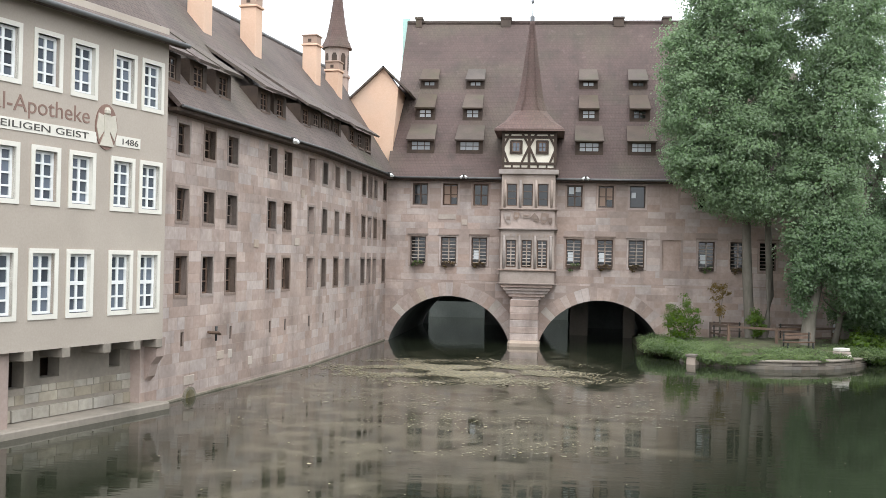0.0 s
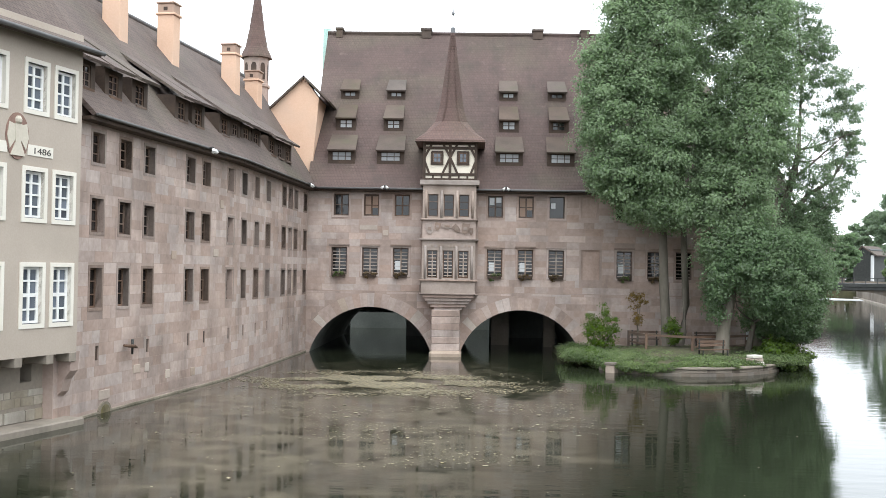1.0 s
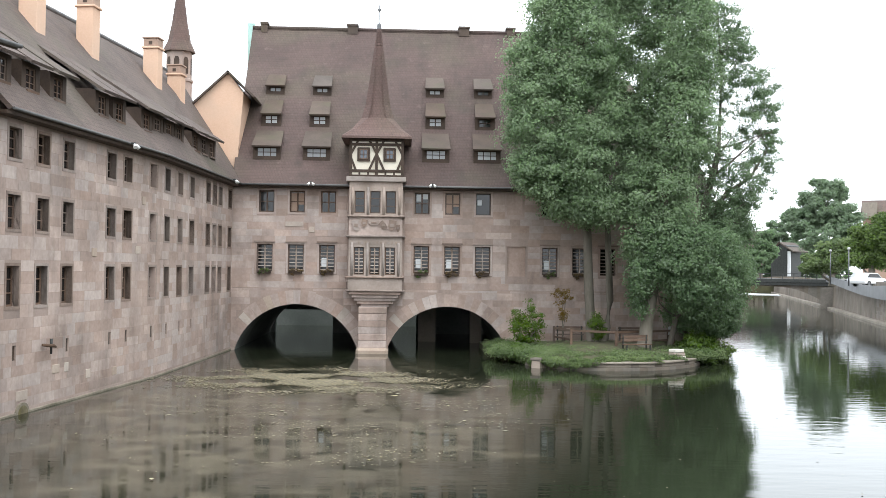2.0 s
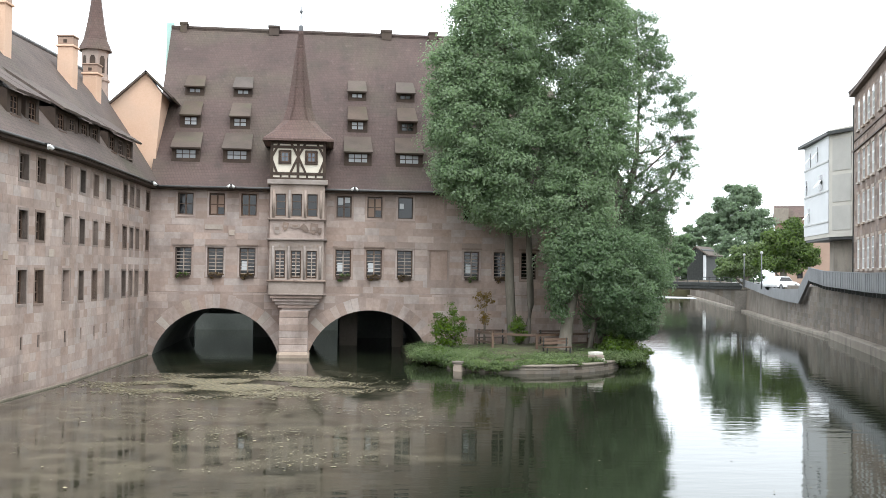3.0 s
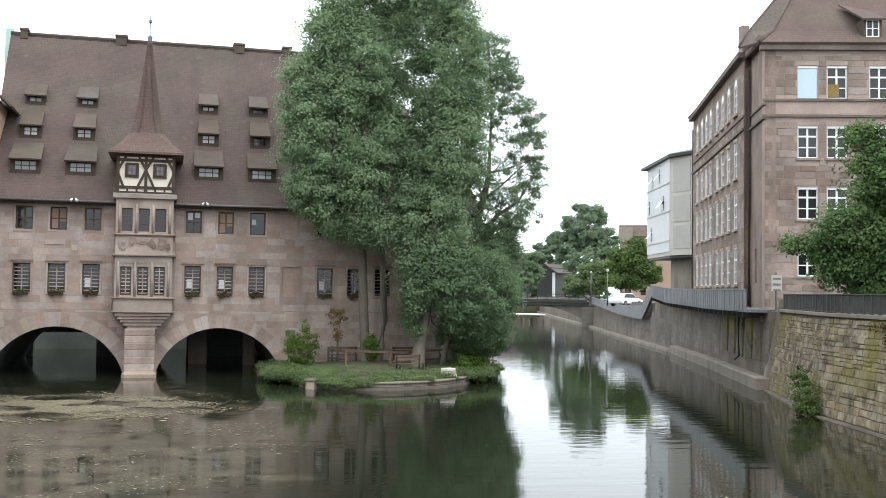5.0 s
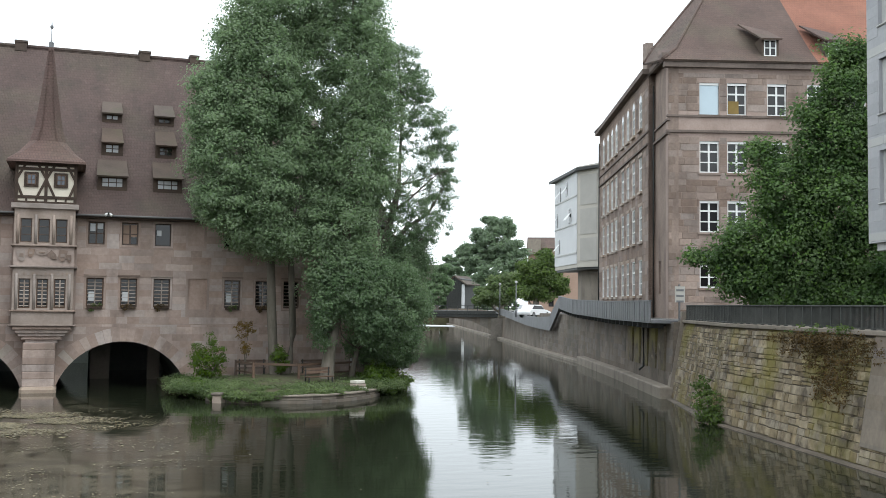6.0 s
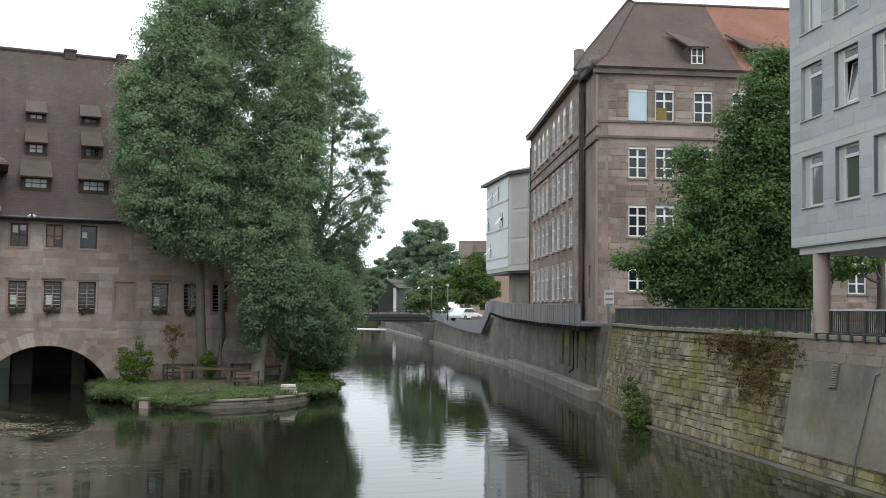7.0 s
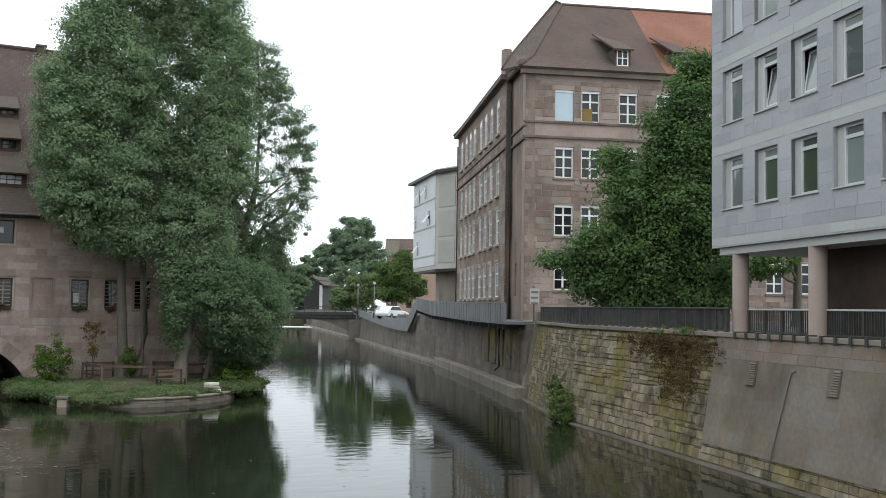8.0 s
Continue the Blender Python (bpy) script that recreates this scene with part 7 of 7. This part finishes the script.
tree("maple_tree", "broad dark green maple behind the river railing", [[(tx, ty, QUAY, 0.32), (tx - 0.1, ty, QUAY + 2, 0.26), (tx, ty, QUAY + 5, 0.2), (tx + 0.4, ty - 0.2, QUAY + 9, 0.06)]], lb, 0.15, LEAF_MAPLE, 25, 120, (0.3, 0.85), 0.4, 18)
plant("yard_hedge", "bright clipped hedge behind the railing", [(in_view(1130, 530, 46)[0], in_view(1130, 530, 46)[1], 4.6, 0.9, 0.8, 0.55, 40)], 0.14, LEAF_SHRUB, 48, stem=(in_view(1130, 530, 46)[0], in_view(1130, 530, 46)[1], QUAY))
def at_az(az, rng, z):
    p = azp(az, rng)
    return (p.x, p.y, z)
x, y, _ = at_az(45.9, 50, 0)
tree("yard_tree", "dark-stemmed tree behind the office columns", [[(x, y, QUAY, 0.22), (x + 0.1, y, 5.5, 0.19), (x + 0.3, y + 0.2, 9, 0.14)]], [(x - 1.6, y + 0.6, 6.9, 1.6, 1.4, 0.9, 40), (x + 0.4, y + 0.5, 8.6, 2.6, 2.2, 1.3, 80)], 0.2, LEAF_MAPLE, 26, 60, (0.3, 0.6), 0.4, 3)

# far trees
def far_tree(label, az, rng, z0, blobs, leaf, material, seed, per=60):
    """blobs: (azimuth, elevation, radius across, radius up) in degrees."""
    k = rng * math.radians(1)
    b = [(*at_az(a, rng, EYE + rng * math.tan(math.radians(e))), r * k, r * k, q * k, int(18 + 42 * r * q)) for a, e, r, q in blobs]
    edge_rnd = random.Random(seed)
    for a, e, rr, q in blobs:
        for _ in range(7):
            th = edge_rnd.uniform(-0.6, math.pi + 0.6)
            s = edge_rnd.uniform(0.12, 0.26)
            f = edge_rnd.uniform(0.95, 1.25)
            b.append((*at_az(a + f * rr * math.cos(th), rng, EYE + rng * math.tan(math.radians(e + f * q * math.sin(th)))), s * k, s * k, s * k * 0.7, 5))
    x, y, _ = at_az(az, rng, 0)
    tree("bank_tree", label, [[(x, y, z0, 0.4), (x, y, z0 + 3, 0.32), (x, y, b[0][2], 0.12)]], b, leaf, material, seed, per, (0.4, 0.95), 0.4, 8, group="bank trees")


far_tree("low tree beyond the weir", 19.0, 262, 1.5, [(19.3, 0.9, 0.5, 0.7), (18.9, 0.4, 0.5, 0.6), (19.4, 1.6, 0.3, 0.5)], 0.6, LEAF_DARK, 62)
far_tree("large rounded dark green tree beyond the bridge", 22.4, 165, 3.3, [(22.3, 3.5, 1.0, 1.0), (21.5, 2.7, 0.75, 0.9), (23.2, 2.7, 0.7, 0.9), (22.3, 1.9, 1.4, 0.9), (22.6, 4.3, 0.5, 0.4)], 0.34, LEAF_FAR, 51, 150)
far_tree("tree behind the dark house", 20.0, 292, 1.5, [(19.9, 2.0, 0.7, 0.55), (19.5, 1.2, 0.8, 0.6), (20.9, 2.5, 0.7, 0.6), (20.9, 1.4, 0.8, 0.9), (21.4, 0.7, 0.7, 0.8)], 0.5, LEAF_FAR, 52, 110)
far_tree("bright green bank tree above the quay", 24.6, 128, 3.3, [(24.7, 1.6, 0.8, 0.8), (25.3, 1.0, 0.7, 0.8), (24.0, 0.9, 0.7, 0.6), (25.0, 2.4, 0.4, 0.4)], 0.28, LEAF_IVY, 53, 130)
far_tree("light green bank tree by the lamps", 22.7, 138, 3.3, [(22.6, 0.8, 0.7, 0.5), (22.0, 0.5, 0.6, 0.4), (23.3, 1.3, 0.6, 0.5)], 0.3, LEAF_GRASS, 54, 120)
far_tree("dark willow on the earth bank behind the hospital", 16.4, 78, 0.9, [(16.3, 1.5, 0.8, 1.4), (16.6, 0.1, 0.6, 1.2), (15.8, 3.3, 0.9, 1.2)], 0.3, LEAF_DARK, 55)
far_tree("dark willow on the earth bank behind the hospital", 17.0, 108, 0.9, [(16.9, 1.0, 0.6, 0.9), (17.4, 0.2, 0.35, 0.6)], 0.35, LEAF_DARK, 56)
far_tree("distant dark trees beyond the bridge", 18.5, 300, 1.5, [(17.0, 0.6, 1.2, 1.2), (18.3, 0.3, 1.0, 1.1), (19.4, 0.4, 1.0, 1.1), (20.5, 0.4, 1.0, 1.1), (21.6, 0.4, 1.0, 1.1), (22.7, 0.5, 1.0, 1.2), (15.6, 0.5, 1.2, 1.3)], 0.7, LEAF_DARK, 61, 110)
plant("wall_bush", "bush growing from the foot of the river wall", [(24.1, 36.3, 0.8, 0.6, 0.75, 0.7, 34), (24.2, 36.6, 1.45, 0.35, 0.4, 0.4, 10), (24.0, 35.6, 0.5, 0.3, 0.4, 0.4, 8), (24.0, 35.9, 0.25, 0.5, 0.6, 0.3, 26)], 0.11, LEAF_IVY, 57, 34, stem=(24.4, 36.3, 0.1))
# withered creeper on the river wall
wl = []
rg = np.random.default_rng(9)
for _ in range(170):
    u = float(rg.normal(8.8, 2.1))
    z = 3.75 - abs(float(rg.normal(0, 1.0))) * max(0.25, 1 - abs(u - 9.4) / 3.2)
    if 4 < u < 12.5 and z > 1.4:
        p = NEAR @ Vector((u, z * BAT - 0.08, z))
        wl.append((p.x, p.y, p.z, 0.2, 0.2, 0.16, 2))
for _ in range(110):
    u, z = float(rg.normal(9.1, 0.75)), 3.7 - float(rg.uniform(0, 1) ** 1.4) * 2.1
    p = NEAR @ Vector((u + 0.25 * (3.7 - z), z * BAT - 0.07, z))
    wl.append((p.x, p.y, p.z, 0.18, 0.18, 0.2, 2))
LEAF_DRY = leaf_mat("withered_creeper_leaves", (0.085, 0.062, 0.03), (0.19, 0.13, 0.065))
cr = part("creeper", leaf_mesh("creeper", wl, 0.075, LEAF_DRY, 58, 16, (0.1, 0.3), 0.2), None, None)
tagged(cr, "withered brown creeper on the river wall", "creeper", kind="stuff")
wl = [(*(NEAR @ Vector((float(rg.uniform(5.5, 10.5)), 3.9 * BAT - 0.05, 3.85 + float(rg.uniform(0, 0.15))))), 0.2, 0.15, 0.13, 2) for _ in range(18)]
tagged(part("wall_weeds", leaf_mesh("wall_weeds", wl, 0.09, LEAF_IVY, 59, 20, (0.08, 0.2), 0.2), None, None), "weeds on the coping of the river wall", "weeds", kind="stuff")

# ---- window boxes ----
for i, u in enumerate(LOW[:8]):
    wb = thing("window_box", "window box with withered trailing plants", "window box", (u, 57.4, 4.2), "window boxes")
    part("trough", boxes((u + 0.05, u + 0.8, 57.3, 57.46, 4.2, 4.34)), TIMBER_AND_SHADE, wb)
    tagged(part("withered_plant", leaf_mesh("withered_plant", [(u + 0.43, 57.33, 4.36, 0.4, 0.08, 0.12, 12), (u + 0.25, 57.3, 4.2, 0.12, 0.06, 0.14, 4)], 0.08, LEAF_DRY if i % 3 else LEAF_IVY, 60 + i, 14, (0.05, 0.12), 0.2), None, wb), kind="stuff")

# ---- floodlights under the eaves ----
def floodlight(m, u, y, z):
    p = m @ Vector((u, y, z))
    t = thing("floodlight", "pair of white floodlights on a bracket under the eave", "lamp", tuple(p), "eave floodlights")
    mm = m @ Matrix.Translation((u, y, z))
    part("bracket", boxes((-0.03, 0.03, 0.0, 0.5, 0.0, 0.06)), METAL, t, "", mm)
    for s in (-1, 1):
        bm = bmesh.new()
        tube(bm, [(s * 0.06, 0.02, 0.0), (s * 0.1, -0.02, -0.05), (s * 0.17, -0.06, -0.14)], [0.03, 0.055, 0.08], 10)
        part("lamp_head", bm, WHITE, t, "white lamp head", mm)


floodlight(FAC, -4.95, -0.75, 9.15)
floodlight(FAC, 1.65, -0.75, 9.15)
floodlight(W1, 9.2, -0.75, 9.02)
floodlight(W2, 11.8, -0.75, 9.05)
# iron spout and culvert on the wing
sp = thing("iron_hoist", "weathered brown hoist arm fixed to the wing wall", "bracket", tuple(W1 @ Vector((3.7, 0, 1.9))))
bm = bmesh.new()
tube(bm, [(3.2, -0.32, 2.04), (3.55, -0.32, 2.0), (3.9, -0.32, 1.98), (4.15, -0.3, 1.92)], [0.035, 0.05, 0.06, 0.03], 8)
tube(bm, [(3.8, 0.05, 2.0), (3.8, -0.35, 2.0)], [0.04, 0.04], 8)
part("arm", bm, OAK, sp, "", W1)
bm = bmesh.new()
tube(bm, [(3.82, -0.3, 2.2), (3.82, -0.3, 1.72)], [0.05, 0.035], 8)
part("block", bm, METAL, sp, "", W1)
cu = thing("culvert", "half-round drain mouth at the water line", "drain", tuple(W1 @ Vector((2.6, 0, 0))))
bm = bmesh.new()
prism(bm, [(2.55 + 0.4 * math.cos(a), -0.07, 0.34 * math.sin(a)) for a in [k * math.pi / 12 for k in range(13)]], (0, 0.1, 0))
part("rim", bm, MUD, cu, "", W1)
bm = bmesh.new()
prism(bm, [(2.55 + 0.3 * math.cos(a), -0.075, 0.25 * math.sin(a)) for a in [k * math.pi / 12 for k in range(13)]], (0, 0.05, 0))
part("opening", bm, QUAY_DARK, cu, "", W1)
for u, z, w, h in ((4.5, 1.02, 0.5, 0.28), (5.35, 1.0, 0.3, 0.3), (7.0, 0.62, 0.35, 0.3), (9.2, 0.5, 0.4, 0.3), (11.2, 5.0, 0.5, 0.3), (7.3, 4.85, 0.4, 0.3), (11.8, 6.95, 0.35, 0.32), (2.2, 0.4, 0.7, 0.3)):
    part("pale_stone", box(bmesh.new(), u, u + w, -0.025, 0.02, z, z + h, 0.01), PALE_STONE, wing, "", W1)
# a hall behind the arches, seen through the first vault; its dimness is in the colour
hall = thing("rear_hall", "grey stone building behind the hospital arches", "building", (-6, 80, 0))
part("wall", boxes((-20, 9, 82, 83, -0.6, 7.5)), DIM_STONE, hall)

# ---- cars and street furniture ----
def car(x, y, turn, paint, label, z=QUAY):
    m = Matrix.Translation((x, y, z)) @ Matrix.Rotation(turn, 4, "Z")
    t = thing("car", label, "car", (x, y, z), "parked cars")
    bm = bmesh.new()
    prism(bm, [(-2.1, -0.85, 0.3), (2.05, -0.85, 0.3), (2.1, -0.85, 0.65), (1.2, -0.85, 0.88), (-1.9, -0.85, 0.92), (-2.15, -0.85, 0.6)], (0, 1.7, 0))
    prism(bm, [(-1.7, -0.75, 0.9), (1.05, -0.75, 0.88), (0.4, -0.7, 1.4), (-1.2, -0.7, 1.42)], (0, 1.45, 0))
    bmesh.ops.bevel(bm, geom=list(bm.edges), offset=0.05, segments=1, affect="EDGES")
    part("body", bm, paint, t, "", m)
    bm = bmesh.new()
    prism(bm, [(-1.5, -0.76, 0.95), (0.85, -0.76, 0.93), (0.32, -0.72, 1.32), (-1.1, -0.72, 1.34)], (0, 1.48, 0))
    part("side_windows", bm, GLASS, t, "", m)
    part("windscreen", prism(bmesh.new(), [(1.07, -0.62, 0.93), (1.07, 0.62, 0.93), (0.5, 0.58, 1.36), (0.5, -0.58, 1.36)], (0.02, 0, 0.02)), GLASS, t, "", m)
    for wx in (-1.35, 1.3):
        for wy in (-0.86, 0.68):
            w = part("wheel", tube(bmesh.new(), [(wx, wy, 0.31), (wx, wy + 0.18, 0.31)], [0.31, 0.31], 16), RUBBER, t, "", m)
            part("rim", tube(bmesh.new(), [(wx, wy - 0.01, 0.31), (wx, wy + 0.19, 0.31)], [0.19, 0.19], 12), LEAD, w, "", m)


for az, rng, turn, paint, lab in ((24.5, 116, 0.55, CAR_WHITE, "white car parked on the quay"), (24.3, 125, 0.5, CAR_SILVER, "silver car parked on the quay"), (45.0, 74, 0.2, CAR_WHITE, "white car parked behind the office columns"), (46.4, 78, 0.1, CAR_RED, "red car parked behind the office columns")):
    p = azp(az, rng)
    car(p.x, p.y, turn, paint, lab, 3.3 if rng > 100 else QUAY)
for az, rng in ((22.62, 131), (23.5, 119)):
    p = azp(az, rng)
    t = thing("street_lamp", "slender grey street lamp on the quay", "lamp", (p.x, p.y, 3.3), "quay lamps")
    bm = bmesh.new()
    tube(bm, [(p.x, p.y, 3.3), (p.x, p.y, 7.2)], [0.08, 0.05], 8)
    part("pole", bm, LEAD, t)
    part("lamp_head", lathe(bmesh.new(), p.x, p.y, [(0.06, 7.1), (0.16, 7.22), (0.15, 7.38), (0.05, 7.42)], 10), GREY_PALE, t)
p = azp(32.25, 53.5)
t = thing("quay_sign", "white sign board with unreadable lines on a post", "sign", (p.x, p.y, QUAY))
part("post", boxes((p.x - 0.04, p.x + 0.04, p.y, p.y + 0.06, QUAY, 5.75)), LEAD, t)
bd = part("board", boxes((p.x - 0.28, p.x + 0.28, p.y - 0.04, p.y, 4.85, 5.65)), PANEL_GREY, t, "white board")
for k in range(3):
    part("text_bar", boxes((p.x - 0.22, p.x + 0.2, p.y - 0.05, p.y - 0.04, 4.85 + 0.28 * k, 4.95 + 0.28 * k)), LEAD, bd)

# ---- the bridge on which the camera stands ----
near_bridge = tagged(part("pavement_bridge", boxes((-40, 40, -9, 0.3, 2.5, 3.0), (-40, 40, 0.05, 0.32, 3.0, 4.0)), CONCRETE, None), "stone bridge deck and parapet", "bridge", kind="structure")

# ---- drifting leaves and scum ----
rg = np.random.default_rng(77)
n = 9000
a, r = rg.uniform(0, math.tau, n), rg.uniform(0, 1, n) ** 0.6
px_ = np.where(rg.random(n) < 0.5, -2.6 + 6.5 * r * np.cos(a) + rg.normal(0, 1.0, n), -2.0 + 5.0 * r * np.cos(a) * 1.2)
py_ = np.where(rg.random(n) < 0.5, 41.0 + 2.2 * r * np.sin(a), 33.0 + 9.0 * r * np.sin(a))
band = np.sin(px_ * 0.8 + py_ * 0.55) + np.sin(py_ * 1.3 - px_ * 0.35) + rg.normal(0, 0.5, n)
keep = band > 0.25
extra = 260
m2 = 60000
bx, by = rg.normal(-3.7, 2.1, m2), rg.normal(42.6, 1.7, m2)
patch = np.sin(bx * 1.3 + by * 0.9) + np.sin(by * 2.1 - bx * 0.7) + 0.6 * np.sin(bx * 3.1 + by * 1.7) + rg.normal(0, 0.4, m2)
near_side = patch > 0.0
px_ = np.concatenate([px_[keep], bx[near_side], rg.uniform(-10, 14, extra)])
py_ = np.concatenate([py_[keep], by[near_side], rg.uniform(16, 44, extra)])
n = len(px_)
s = rg.uniform(0.014, 0.05, n) * np.where(rg.random(n) < 0.03, 2.4, 1.0)
s[keep.sum():n - extra] *= 1.6
th = rg.uniform(0, math.tau, n)
rise = rg.uniform(0.004, 0.03, n)
v = []
for k, (ex, ey) in enumerate(((1, 0), (0.2, 0.6), (-1, 0.1), (-0.1, -0.6))):
    v.append(np.stack([px_ + s * (ex * np.cos(th) - ey * np.sin(th)), py_ + s * (ex * np.sin(th) + ey * np.cos(th)), rise], 1))
v = np.stack(v, 1).reshape(-1, 3)
me = bpy.data.meshes.new("floating_debris")
me.from_pydata(v.tolist(), [], [(4 * i, 4 * i + 1, 4 * i + 2, 4 * i + 3) for i in range(n)])
me.materials.append(DEBRIS)
tagged(part("floating_debris", me, None, None), "pale leaves and scum drifting on the water", "debris", kind="stuff")

# ---- the stones of the walls, last ----
def block_verts(u0, u1, z0, z1, out, lean):
    c = min(0.012, max(0.003, 0.6 * out))
    o = [(u0, z0), (u1, z0), (u1, z1), (u0, z1)]
    i = [(u0 + c, z0 + c), (u1 - c, z0 + c), (u1 - c, z1 - c), (u0 + c, z1 - c)]
    return [(u, z * lean + 0.004, z) for u, z in o] + [(u, z * lean - out, z) for u, z in i]


BLOCK_FACES = [(4, 5, 6, 7), (0, 1, 5, 4), (1, 2, 6, 5), (2, 3, 7, 6), (3, 0, 4, 7)]
for wall, m, u0, u1, z0, z1, holes, course, w0, w1, material, near, proud, lean, jitter, gap, arches, seed in BLOCKS:
    rnd = random.Random(seed)
    z, made = z0, []
    while z < z1 - 0.12:
        h = min(course * rnd.uniform(1 - jitter, 1 + jitter * 0.6), z1 - z)
        cuts = [(a - 0.005, b + 0.005) for a, b, c, d in holes if c < z + h and d > z]
        for c, zc, r in arches:
            zz = z if z > zc else zc
            if zz - zc < r:
                half = math.sqrt(r * r - (zz - zc) ** 2)
                cuts.append((c - half, c + half))
        u = u0
        while u < u1 - 0.05:
            w = rnd.uniform(w0, w1)
            e = min(u + w, u1)
            inside = [c for c in cuts if c[0] - 0.001 <= u < c[1] - 0.02]
            if inside:
                u = max(c[1] for c in inside)
                continue
            nxt = [c[0] for c in cuts if u < c[0] < e]
            if nxt:
                e = min(nxt)
            if e - u > 0.08:
                up, low = (rnd.uniform(-0.028, 0.022), rnd.uniform(-0.022, 0.028)) if jitter > 0.55 else (0.0, 0.0)
                made.append((u + gap / 2, e - gap / 2, max(0.0, z + gap / 2 + low), z + h - gap / 2 + up, proud * rnd.uniform(0.4, 1.5), lean))
            u = e
        z += h
    mid_u = (u0 + u1) / 2 if wall is not near_wall else u0 + 4
    single = sorted(range(len(made)), key=lambda i: (abs(made[i][0] - mid_u) + 0.5 * abs(made[i][2] - 4)))[:near]
    pick = set(single)
    for i in single:
        me = bpy.data.meshes.new("stone_block")
        me.from_pydata(block_verts(*made[i]), [], BLOCK_FACES)
        me.materials.append(material)
        part("stone_block", me, None, wall, "", m)
    vs, fs = [], []
    for i, b in enumerate(made):
        if i not in pick:
            k = len(vs)
            vs += block_verts(*b)
            fs += [tuple(k + j for j in f) for f in BLOCK_FACES]
    if vs:
        me = bpy.data.meshes.new("stonework")
        me.from_pydata(vs, [], fs)
        me.materials.append(material)
        tagged(part("stonework", me, None, wall, "", m), kind="stuff")
